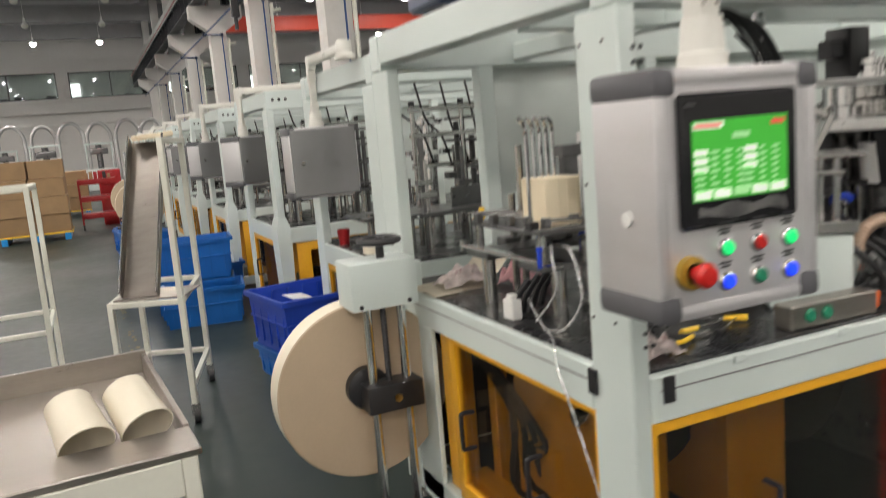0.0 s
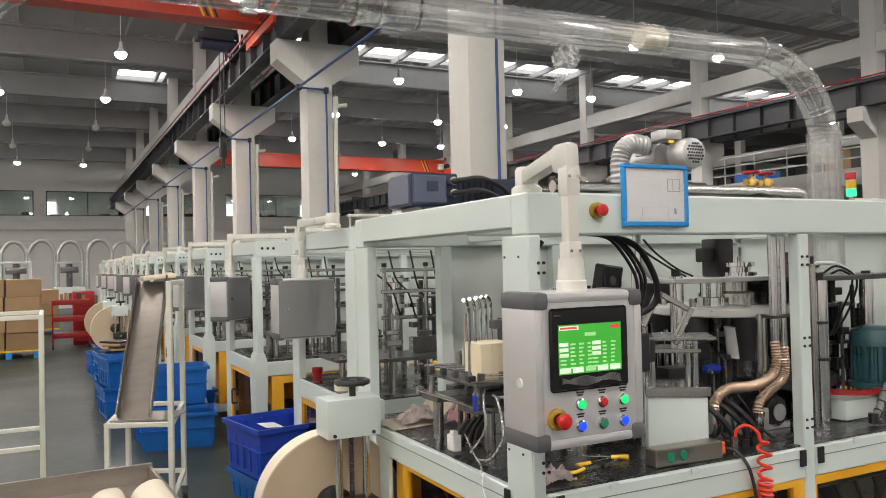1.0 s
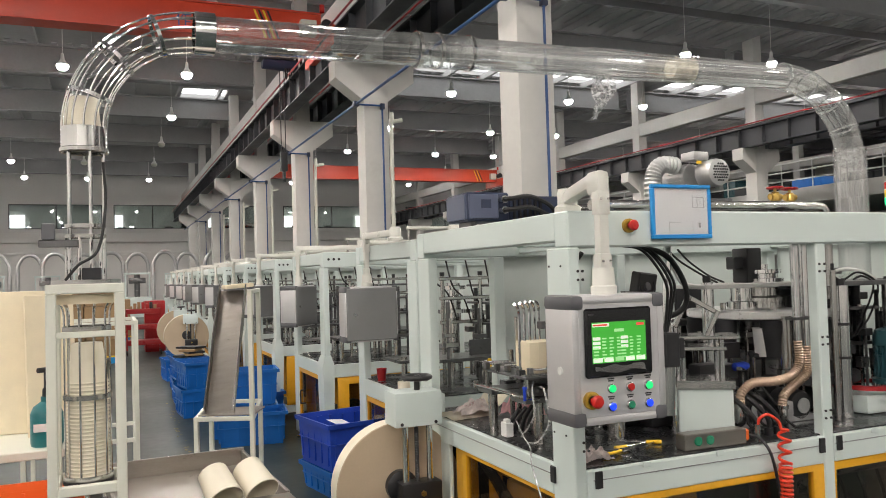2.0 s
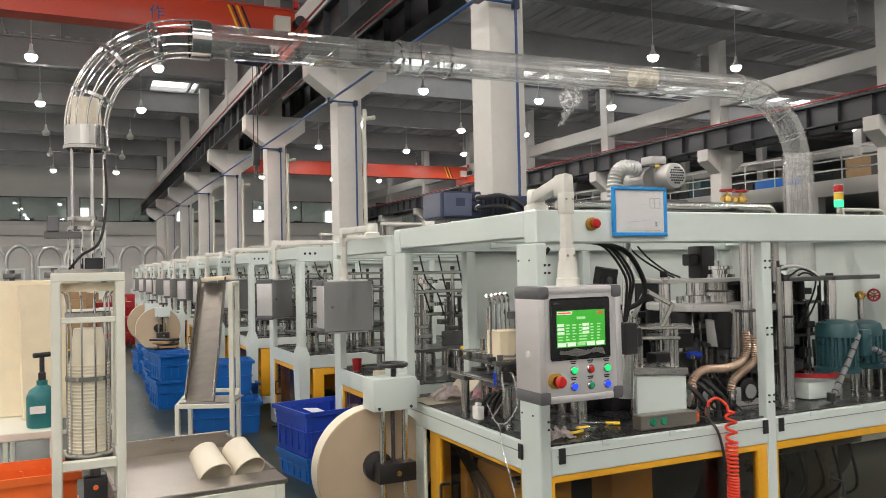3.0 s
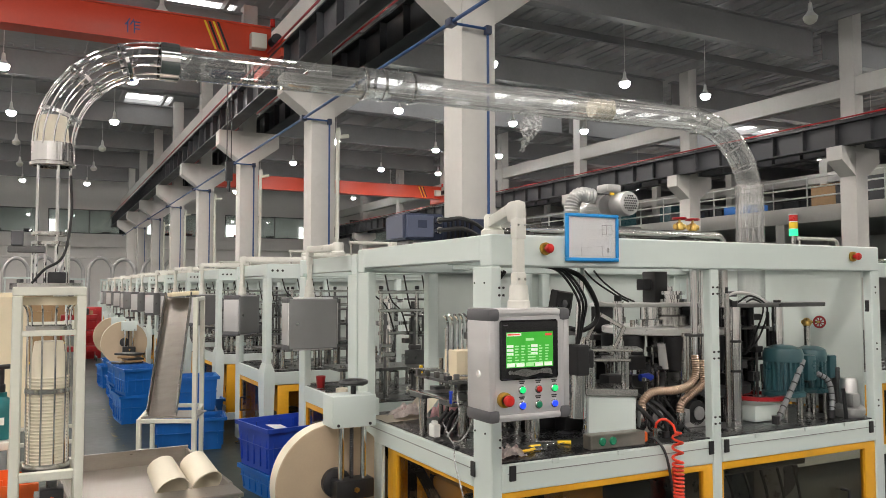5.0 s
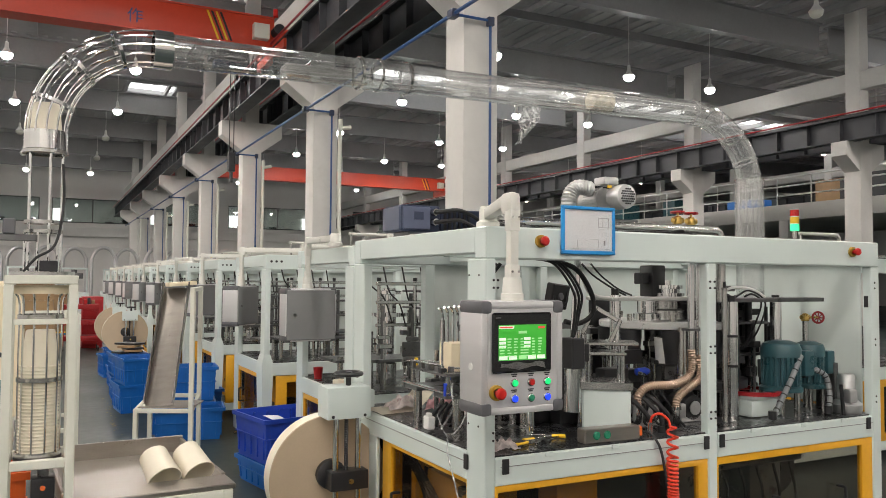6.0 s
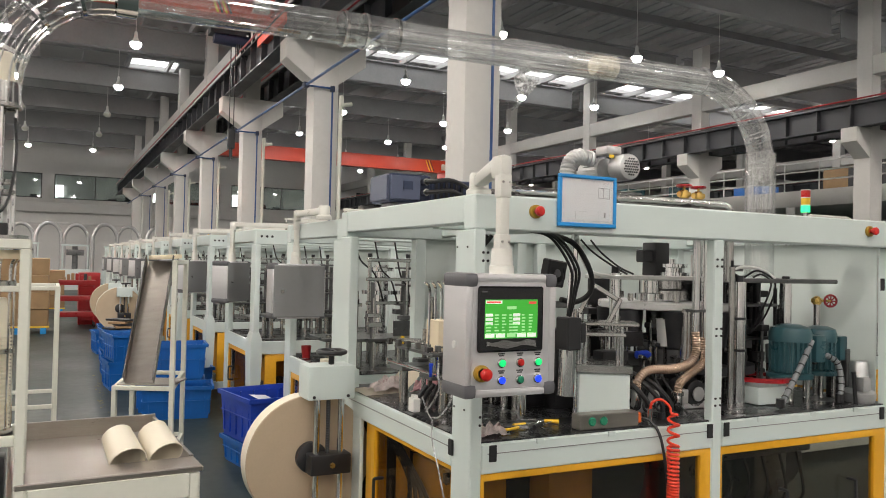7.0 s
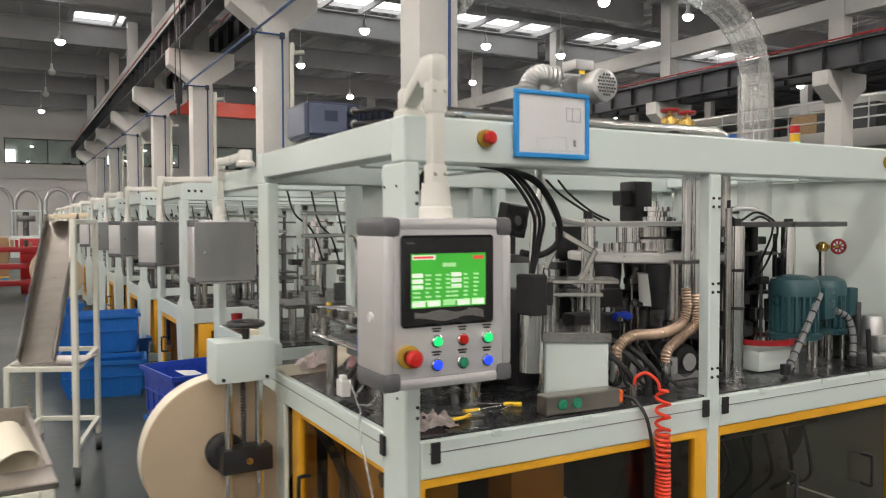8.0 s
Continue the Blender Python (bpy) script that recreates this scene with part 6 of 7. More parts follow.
# ---- chute on its stand ----
stand = thing("chute_stand", (0.27, 4.5, 0), "cream steel stand on castors carrying a slanting steel chute", "stand")
CA, CB, CC, CD = Vector((0.016, 4.25, 0)), Vector((0.345, 4.09, 0)), Vector((0.516, 4.79, 0)), Vector((0.187, 4.95, 0))


def bar(p0, p1, w, mat, parent, name):
    """A square tube between two points."""
    p0, p1 = Vector(p0), Vector(p1)
    d = p1 - p0
    ref = Vector((0, 0, 1)) if abs(d.normalized().z) < 0.9 else Vector((0.43, -0.21, 0))
    side = d.normalized().cross(ref).normalized()
    up = side.cross(d.normalized())
    m = Matrix((side, d.normalized(), up)).transposed().to_4x4()
    m.translation = p0
    return part(name, bx(B(), -w / 2, w / 2, 0, d.length, -w / 2, w / 2, 0.003, m), mat, parent)


UPV = Vector((0, 0, 1))
for c, h in ((CA, 0.66), (CB, 1.47), (CC, 1.47), (CD, 0.66)):
    bar(c + UPV * 0.1, c + UPV * h, 0.03, CREAM_PAINT, stand, "leg")
    ca = part("castor", cy(B(), (c.x - 0.015, c.y, 0.04), (c.x + 0.015, c.y, 0.04), 0.04), BLACK, stand, "black rubber castor")
    part("castor_fork", bx(B(), c.x - 0.022, c.x + 0.022, c.y - 0.015, c.y + 0.015, 0.04, 0.105, 0.003), STEEL, ca)
for z in (0.645, 0.2):
    for p, q in ((CA, CB), (CB, CC), (CC, CD), (CD, CA)):
        if z > 0.3 or (p, q) != (CA, CB):
            bar(p + UPV * z, q + UPV * z, 0.028, CREAM_PAINT, stand, "cross_rail")
bar(CB + UPV * 1.455, CC + UPV * 1.455, 0.028, CREAM_PAINT, stand, "cross_rail")
lo_l, lo_r, hi_l, hi_r = Vector((0.08, 4.30, 0.665)), Vector((0.255, 4.24, 0.655)), Vector((0.255, 4.80, 1.46)), Vector((0.43, 4.74, 1.46))
nrm = (hi_l - lo_l).cross(lo_r - lo_l).normalized()
if nrm.y > 0:
    nrm = -nrm
bm = B()
row0 = [bm.verts.new(v) for v in (lo_l + nrm * 0.075, lo_l, lo_r, lo_r + nrm * 0.075)]
row1 = [bm.verts.new(v) for v in (hi_l + nrm * 0.075, hi_l, hi_r, hi_r + nrm * 0.075)]
for k in range(3):
    bm.faces.new((row0[k], row0[k + 1], row1[k + 1], row1[k]))
bmesh.ops.solidify(bm, geom=bm.faces[:], thickness=0.003)
part("chute_trough", bm, SHEET, stand, "dull stainless chute trough")
bm = B()
for a, b in ((lo_l + nrm * 0.075, hi_l + nrm * 0.075), (lo_r + nrm * 0.075, hi_r + nrm * 0.075)):
    cy(bm, a, b, 0.006, seg=8)
part("chute_lip", bm, STEEL, stand)
part("base_sheet", bx(B(), 0, 0.36, 0, 0.3, -0.004, 0.004, 0, pose(0.03, 4.27, 0.662, 0, 0, -24)), SHEET, stand)
solid("folded_card", bx(B(), -0.1, 0.11, -0.05, 0.05, 0, 0.03, 0.008, pose(0.36, 4.74, 1.475, 0, -4, 10)), CREAM, "cream folded card lying on top of the chute", "card")

# ---- work table with a steel tray ----
TA = -3.3
tb = thing("work_table", (-0.14, 2.3, 0), "stainless steel tray table on a cream frame", "table")
m = pose(0.155, 1.83, 0, 0, 0, 3.3)
TZ = 0.715
FLOOR_Z = TZ - 0.06
part("front_lip", bx(B(), -0.62, 0, 0, 0.165, TZ - 0.02, TZ, 0.004, m), SHEET, tb, "flat stainless front lip")
part("tray", bx(B(), -0.6, -0.016, 0.165, 0.985, FLOOR_Z - 0.004, FLOOR_Z, 0, m), SHEET, tb, "sunken stainless tray floor")
for a in ((-0.62, 0.0, 0.985, 1.0, FLOOR_Z - 0.004, TZ + 0.018), (-0.016, 0.0, 0.165, 0.985, FLOOR_Z - 0.004, TZ + 0.006), (-0.62, -0.605, 0.165, 0.985, FLOOR_Z - 0.004, TZ + 0.006), (-0.605, -0.016, 0.158, 0.165, FLOOR_Z - 0.004, TZ - 0.021)):
    part("tray_wall", bx(B(), *a, 0.002, m), SHEET, tb)
for x, y in ((-0.6, 0.02), (-0.03, 0.02), (-0.6, 0.97), (-0.03, 0.97)):
    part("leg", bx(B(), x - 0.02, x + 0.02, y - 0.015, y + 0.025, 0, TZ - 0.066 if y > 0.5 else TZ - 0.021, 0.004, m), CREAM_PAINT, tb)
for a in ((-0.58, -0.05, 0.0, 0.035, TZ - 0.11, TZ - 0.021), (-0.045, -0.012, 0.05, 0.95, TZ - 0.12, TZ - 0.066), (-0.58, -0.05, 0.0, 0.03, 0.2, 0.23), (-0.045, -0.015, 0.05, 0.95, 0.2, 0.23)):
    part("table_rail", bx(B(), *a, 0.003, m), CREAM_PAINT, tb)
part("end_sheet", bx(B(), -0.57, -0.06, 0.012, 0.018, 0.24, TZ - 0.075, 0, m), PALE, tb)
part("end_sheet", bx(B(), -0.028, -0.022, 0.06, 0.94, 0.24, TZ - 0.122, 0, m), PALE, tb)


def cup(name, at, m, label):
    """An open paper cup with a rolled rim and thin wall, its axis along local z."""
    bm = lathe(B(), [(0.0, 0.006), (0.054, 0.006), (0.056, 0.0), (0.057, 0.001), (0.066, 0.135), (0.0685, 0.137), (0.0685, 0.1405), (0.066, 0.142), (0.064, 0.1395), (0.0635, 0.134), (0.053, 0.01), (0.0, 0.0085)], (0, 0, 0), 40)
    bm.transform(m)
    return solid(name, bm, CUPW, label, "paper cup", "loose paper cups")


for x, y, a in ((-0.108, 2.075, 17), (0.03, 2.11, 21)):
    cup("paper_cup", None, pose(x, y, TZ + 0.034, 0, 0, a) @ pose(0, 0, 0, 124, 0, 0) @ Matrix.Translation((0, 0, -0.07)), "large white paper cup lying in the steel tray")
solid("lever_tool", sweep(B(), [(-0.35, 1.87, TZ - 0.12), (-0.3, 1.82, TZ - 0.08), (-0.2, 1.8, TZ - 0.1), (-0.14, 1.8, TZ - 0.16)], 0.012, 8, 6), BLACK, "black hose loop hanging under the table edge", "hose")

# ---- cup stacker cage and the tube that feeds it ----
cage = thing("cup_stacker", (-0.555, 1.92, 0), "cream steel stacker frame with a wire cage for cups", "cup stacker")
fx0, fx1, fy0, fy1 = -0.675, -0.435, 1.80, 2.04
for x in (fx0, fx1 - 0.032):
    for y in (fy0, fy1 - 0.032):
        boxpart("post", x, x + 0.032, y, y + 0.032, 0.0, 1.505, CREAM_PAINT, cage, 0.003)
for z in (1.505, 0.845, 0.3):
    for y in (fy0, fy1 - 0.032):
        boxpart("cross_rail", fx0 + (0 if z > 1.4 else 0.032), fx1 - (0 if z > 1.4 else 0.032), y, y + 0.032, z, z + 0.032, CREAM_PAINT, cage, 0.003)
    for x in (fx0, fx1 - 0.032):
        boxpart("cross_rail", x, x + 0.032, fy0 + 0.032, fy1 - 0.032, z, z + 0.032, CREAM_PAINT, cage, 0.003)
boxpart("cross_rail", fx0 + 0.032, fx1 - 0.032, fy0, fy0 + 0.02, 1.36, 1.38, CREAM_PAINT, cage, 0.002)
part("top_flange", lathe(B(), [(0.067, 0.0), (0.11, 0.0), (0.11, 0.014), (0.067, 0.014)], (-0.555, 1.92, 1.537), 32), STEEL, cage)
part("cream_ring", lathe(B(), [(0.068, 0.0), (0.1, 0.0), (0.1, 0.03), (0.068, 0.03)], (-0.555, 1.92, 1.47), 32), CREAM, cage)
CX, CY_ = -0.555, 1.92
for k in range(10):
    t = 2 * math.pi * k / 10
    x, y = CX + 0.071 * math.cos(t), CY_ + 0.071 * math.sin(t)
    part("cage_wire", sweep(B(), [(x, y, 0.87), (x, y, 1.2), (x, y, 1.40), (CX + 0.074 * math.cos(t), CY_ + 0.074 * math.sin(t), 1.45), (CX + 0.085 * math.cos(t), CY_ + 0.085 * math.sin(t), 1.47)], 0.0035, 6, 3), CHROME, cage)
    x, y = CX + 0.06 * math.cos(t), CY_ + 0.06 * math.sin(t)
    rodpart("guide_rod", (x, y, 1.55), (x, y, 1.70 if k % 2 else 2.02), 0.0055, CHROME, cage, 8)
for z in (0.885, 1.155, 1.385):
    part("cage_ring", band(B(), (CX, CY_, z), (0, 0, 1), 0.075, 0.016, 0.003), STEEL, cage)
drv = boxpart("lift_actuator", CX - 0.02, CX + 0.06, CY_ - 0.06, CY_ + 0.03, 0.62, 0.80, IRON, cage, 0.008, "dark lift actuator under the wire cage")
rodpart("actuator_rod", (CX + 0.02, CY_ - 0.015, 0.80), (CX + 0.02, CY_ - 0.015, 0.862), 0.02, GREYSTEEL, drv)
rodpart("indicator", (CX + 0.02, CY_ - 0.064, 0.765), (CX + 0.02, CY_ - 0.058, 0.765), 0.009, ORANGEP, drv, 12)
rodpart("actuator_post", (CX + 0.02, CY_ - 0.015, 0.332), (CX + 0.02, CY_ - 0.015, 0.62), 0.018, GREYSTEEL, drv)
boxpart("actuator_foot", fx0 + 0.032, fx1 - 0.032, CY_ - 0.035, CY_ + 0.005, 0.305, 0.332, CREAM_PAINT, cage, 0.003)
part("cage_base", lathe(B(), [(0.0, 0), (0.08, 0), (0.08, 0.012), (0, 0.012)], (CX, CY_, 0.862), 28), IRON, cage)
boxpart("guide_bracket", CX - 0.14, CX - 0.02, CY_ - 0.085, CY_ - 0.065, 1.66, 1.685, GREYSTEEL, cage)
boxpart("guide_bracket", CX - 0.13, CX - 0.09, CY_ - 0.09, CY_ - 0.05, 1.685, 1.74, CAPGREY, cage)
boxpart("sensor", CX - 0.01, CX + 0.05, CY_ - 0.11, CY_ - 0.07, 1.55, 1.59, IRON, cage)
part("sensor_lead", sweep(B(), [(CX - 0.06, CY_ - 0.09, 1.55), (CX - 0.02, CY_ - 0.1, 1.6), (CX + 0.04, CY_ - 0.09, 1.65), (CX + 0.065, CY_ - 0.07, 1.8), (CX + 0.06, CY_ - 0.06, 1.95)], 0.005, 8, 5), RUBBER, cage)
for z in (1.7, 1.735):
    part("cage_ring", band(B(), (CX, CY_, z), (0, 0, 1), 0.062, 0.012, 0.004), STEEL, cage)
# nested cups standing upside down in the cage
mesh = None
for k in range(27):
    if mesh is None:
        ob = solid("paper_cup", lathe(B(), [(0.0635, 0.0), (0.067, 0.001), (0.068, 0.0035), (0.067, 0.006), (0.0635, 0.007), (0.049, 0.132), (0.047, 0.136), (0.0, 0.136)], (0, 0, 0), 32), CUPW, "white paper cup nested upside down in the wire cage", "paper cup", "caged paper cups")
        mesh = ob.data
    else:
        ob = tagged(new("paper_cup", mesh), "white paper cup nested upside down in the wire cage", "paper cup", "caged paper cups")
    ob.location = (CX, CY_, 0.8745 + k * 0.0125)

# conveying tube: wire elbow, clear pipe, clear bend down into the machine
tube = thing("cup_tube", (CX, 1.9, 2.03), "clear acrylic cup conveying tube with a wire elbow over the machine", "tube")
R0 = 0.065
part("collar", lathe(B(), [(R0 + 0.001, 0.0), (R0 + 0.009, 0.0), (R0 + 0.009, 0.07), (R0 + 0.001, 0.07), (R0 + 0.001, 0.0)], (CX, CY_, 2.005), 32), CHROME, tube, "polished steel collar")
part("collar", lathe(B(), [(R0 + 0.001, 0.0), (R0 + 0.014, 0.0), (R0 + 0.014, 0.012), (R0 + 0.001, 0.012)], (CX, CY_, 1.99), 32), STEEL, tube)
zt, xt, yt = 2.425, -0.155, 1.86
rad = 0.36
arc = []
for k in range(15):
    a = math.pi / 2 * k / 14
    arc.append(Vector((CX + rad * (1 - math.cos(a)), CY_ + (yt - CY_) * k / 14, 2.065 + rad * math.sin(a))))
arc.append(Vector((xt, yt, zt)))
for j in range(12):
    t = 2 * math.pi * j / 12
    pts = []
    for k, c in enumerate(arc):
        a = math.pi / 2 * min(k, 14) / 14
        pts.append(c + Vector((-math.cos(a) * math.cos(t) * (R0 + 0.006), math.sin(t) * (R0 + 0.006), math.sin(a) * math.cos(t) * (R0 + 0.006))))
    part("elbow_wire", sweep(B(), pts, 0.0036, 6, 2), CHROME, tube)
for k in (3, 7, 11):
    a = math.pi / 2 * k / 14
    part("elbow_ring", band(B(), arc[k], (math.sin(a), 0, math.cos(a)), R0 + 0.009, 0.013, 0.003), CHROME, tube)
part("collar", band(B(), (xt, yt, zt), (1, 0, 0), R0 + 0.003, 0.07, 0.008), CHROME, tube, "polished steel collar")


def hollow(name, p0, p1, r, mat, t=0.004):
    bm = B()
    p0, p1 = Vector(p0), Vector(p1)
    for rr in (r, r - t):
        cy(bm, p0, p1, rr, seg=36, caps=False)
    ob = part(name, bm, mat, tube)
    ob.visible_shadow = False
    return ob


ZE = 2.475
def on_tube(x):
    f = (x - xt) / (2.58 - xt)
    return Vector((x, yt + 0.02 * f, zt + (ZE - zt) * f))


hollow("pipe_length", on_tube(xt), on_tube(0.72), R0, ACRYL)
hollow("pipe_length", on_tube(0.66), on_tube(0.93), R0 + 0.006, ACRYL)
hollow("pipe_length", on_tube(0.86), on_tube(2.65), R0, HAZY)
for x in (0.67, 0.76, 0.90):
    part("hose_clip", band(B(), on_tube(x), (1, 0, 0.02), R0 + 0.007, 0.012, 0.003), STEEL, tube)
part("film_wrap", band(B(), on_tube(1.62), (1, 0, 0.02), R0 + 0.002, 0.26, 0.002), HAZY, tube).visible_shadow = False
bm = B()
tail = []
r6 = random.Random(5)
for k in range(9):
    c = on_tube(1.58) + Vector((-0.012 * k, -0.02 - 0.004 * k, -0.06 - 0.026 * k))
    wd = 0.06 * (1 - k / 9.5) + 0.01
    tail.append([bm.verts.new(c + Vector((s * wd + r6.uniform(-0.008, 0.008), 0.02 * math.sin(k + s), r6.uniform(-0.006, 0.006)))) for s in (-1, -0.3, 0.3, 1)])
for a, b in zip(tail, tail[1:]):
    for k in range(3):
        bm.faces.new((a[k], a[k + 1], b[k + 1], b[k]))
part("film_tail", bm, FILM, tube, "torn end of plastic film hanging down")
part("cup_in_tube", lathe(B(), [(0.0, -0.05), (0.045, -0.05), (0.058, 0.06), (0.06, 0.065), (0.0, 0.06)], on_tube(2.0), 28, "X"), CUPW, tube, "cream paper cup travelling in the tube")
part("cup_in_tube", lathe(B(), [(0.0, -0.05), (0.058, -0.05), (0.045, 0.08), (0.0, 0.08)], (CX, CY_, 2.1), 28), CUPW, tube, "cream paper cup travelling in the tube")
# clear segmented bend
bend = [on_tube(2.65)]
for k in range(1, 13):
    a = math.pi / 2 * k / 12
    bend.append(Vector((2.65 + 0.455 * math.sin(a), yt + 0.02, ZE - 0.40 * (1 - math.cos(a)))))
bend.append(Vector((3.105, yt + 0.02, 1.98)))
ob = part("clear_bend", sweep(B(), bend, R0 + 0.004, 28, 2, False, ribs=0.0012), HAZY, tube, "clear segmented plastic bend")
ob.visible_shadow = False
for k in (0, 3, 6, 9, 12):
    d = bend[min(k + 1, len(bend) - 1)] - bend[max(k - 1, 0)]
    part("bend_seam", band(B(), bend[k], d, R0 + 0.005, 0.008, 0.002), FILM, tube)
hollow("pipe_length", (3.105, yt + 0.02, 2.12), (3.105, yt + 0.02, 1.45), R0 + 0.012, ACRYL)
for k in range(14):
    t = 2 * math.pi * k / 14
    part("stiffening_rib", cy(B(), (3.105 + 0.078 * math.cos(t), yt + 0.02 + 0.078 * math.sin(t), 1.75), (3.105 + 0.078 * math.cos(t), yt + 0.02 + 0.078 * math.sin(t), 2.12), 0.004, seg=6), ACRYL, tube)
part("bend_seam", band(B(), (3.105, yt + 0.02, 2.12), (0, 0, 1), R0 + 0.012, 0.02, 0.004), ACRYL, tube)

# ---- the row of machines along the aisle ----


def ty_of(y0, depth):
    """The line of the turret spindle, across a machine."""
    return y0 + depth * 0.52


def back_machine(x0, y0, depth, seed, knee):
    """One machine of the row: box frame, yellow guard doors, dark table with turret, posts and plates."""
    r = random.Random(seed)
    x1, y1 = x0 + 2.4, y0 + depth
    mc = thing("cup_forming_machine", (x0 + 1.2, y0 + depth / 2, 0), "pale green paper cup machine with open frame and yellow base", "machine", "cup machines")
    machine_frame(mc, x0, x1, y0, y1, (x0 + 1.2,), 0.80)
    if knee:
        bm = B()
        v = [[bm.verts.new((x0 + px, y0 + py, z)) for px, py in ((-o, -o), (0.048 + o, -o), (0.048 + o, 0.15 + o), (-o, 0.15 + o))] for o, z in ((0.003, 0.87), (0.026, 0.79), (0.022, 0.6), (0.008, 0.05))]
        for a, b in zip(v, v[1:]):
            for k in range(4):
                bm.faces.new((a[k], a[(k + 1) % 4], b[(k + 1) % 4], b[k]))
        bm.faces.new(v[0]), bm.faces.new(v[-1][::-1])
        part("post_sleeve", bm, PALE, mc)
    guard_door(mc, (x0 + 0.012, y1 - 0.09), (x0 + 0.012, y0 + 0.09), 0.15, 0.69, bars=(0.07, 0.07, 0.06, 0.05))
    for a, b in ((x0 + 0.105, x0 + 1.2), (x0 + 1.292, x1 - 0.105)):
        guard_door(mc, (a, y0 + 0.006), (b, y0 + 0.006), 0.15, 0.68, bars=(0.1, 0.09, 0.07, 0.06))
        guard_door(mc, (b, y1 - 0.006), (a, y1 - 0.006), 0.15, 0.68, bars=(0.1, 0.09, 0.07, 0.06))
    boxpart("gear_case", x0 + 0.2, x0 + 1.0, y0 + 0.25, y1 - 0.25, 0.15, 0.6, YELLOW, mc, 0.03)
    rodpart("main_motor", (x0 + 0.3, y0 + 0.2, 0.35), (x0 + 0.3, y0 + 0.5, 0.35), 0.11, IRON, mc)
    boxpart("gear_case", x0 + 1.3, x0 + 2.1, y0 + 0.25, y1 - 0.25, 0.15, 0.6, IRON, mc, 0.03)
    boxpart("back_sheet", x0 + 1.3, x1 - 0.1, y0 + depth - 0.03, y0 + depth - 0.022, 0.8, TOP - 0.13, MINTBACK, mc, 0)
    boxpart("inner_beam", x0 + 0.1, x1 - 0.1, y0 + depth * 0.5, y0 + depth * 0.5 + 0.05, TOP - 0.1, TOP - 0.05, PALE, mc, 0.003)
    boxpart("inner_beam", x0 + 0.65, x0 + 0.7, y0 + 0.09, y1 - 0.09, TOP - 0.1, TOP - 0.05, PALE, mc, 0.003)
    tx, ty = x0 + 0.52, ty_of(y0, depth)
    part("turret", lathe(B(), [(0, 0), (0.055, 0), (0.055, 0.12), (0.036, 0.13), (0.036, 0.40), (0.05, 0.405), (0.05, 0.46), (0.135, 0.465), (0.135, 0.49), (0.05, 0.495), (0.05, 0.55), (0.075, 0.555), (0.075, 0.575), (0.04, 0.58), (0.04, 0.62), (0.085, 0.625), (0.085, 0.65), (0.05, 0.655), (0.05, 0.67), (0, 0.67)], (tx, ty, 0.8), 28), CHROME, mc, "polished steel turret spindle")
    for k in range(5):
        x, y = x0 + 0.7 + 0.09 * (k % 3), y0 + 0.35 + 0.3 * (k // 3)
        rodpart("tie_column", (x, y, 0.8), (x, y, 1.35 + 0.08 * (k % 2)), 0.016, GREYSTEEL, mc, 10)
    for z in (1.02, 1.18, 1.32, 1.44):
        boxpart("shelf_plate", x0 + 0.66, x0 + 0.98, y0 + 0.3, y0 + 0.72, z, z + 0.015, GREYSTEEL, mc, 0.003)
    boxpart("feed_plate", x0 + 0.15, x0 + 0.95, y0 + 0.15, y0 + 0.5, 0.98, 1.0, GREYSTEEL, mc, 0.003)
    boxpart("stop_plate", x0 + 0.48, x0 + 0.66, y0 + 0.3, y0 + 0.315, 1.0, 1.1, GREYSTEEL, mc, 0.003)
    for z in (1.2, 1.36, 1.49):
        boxpart("cross_bar", x0 + 0.34, x0 + 0.94, ty_of(y0, depth) - 0.2, ty_of(y0, depth) - 0.17, z, z + 0.022, STEEL, mc, 0.003)
    for dx in (0.36, 0.64, 0.78, 0.92):
        rodpart("frame_rod", (x0 + dx, ty_of(y0, depth) - 0.185, 0.8), (x0 + dx, ty_of(y0, depth) - 0.185, 1.52), 0.013, (STEEL, GREYSTEEL)[dx > 0.7], mc, 10)
        rodpart("rod_nut", (x0 + dx, ty_of(y0, depth) - 0.185, 1.52), (x0 + dx, ty_of(y0, depth) - 0.185, 1.545), 0.016, IRON, mc, 6)
    for k in range(4):
        part("air_tube", sweep(B(), [(x0 + 0.3 + 0.15 * k, y0 + 0.6, TOP - 0.1), (x0 + 0.33 + 0.15 * k, y0 + 0.55, 1.5 - 0.05 * k), (x0 + 0.42 + 0.12 * k, y0 + 0.5, 1.4 - 0.04 * k), (x0 + 0.5 + 0.1 * k, y0 + 0.52, 1.2)], 0.006, 6, 5), RUBBER, mc)
    # pipework on the machine's roof
    rodpart("roof_pipe", (x0 + 0.5, y0 + 0.35, TOP + 0.03), (x0 + 2.1, y0 + 0.35, TOP + 0.03), 0.022, STEEL, mc, 12)
    rodpart("roof_pipe", (x0 + 0.5, y0 + 0.62, TOP + 0.10), (x0 + 2.0, y0 + 0.62, TOP + 0.10), 0.03, IVORY, mc, 12)
    for dx in (0.6, 1.3, 1.9):
        boxpart("pipe_stand", x0 + dx, x0 + dx + 0.03, y0 + 0.33, y0 + 0.64, TOP - 0.05, TOP + 0.012, GREYSTEEL, mc, 0.003)
        rodpart("pipe_post", (x0 + dx + 0.015, y0 + 0.62, TOP), (x0 + dx + 0.015, y0 + 0.62, TOP + 0.09), 0.012, STEEL, mc, 8)
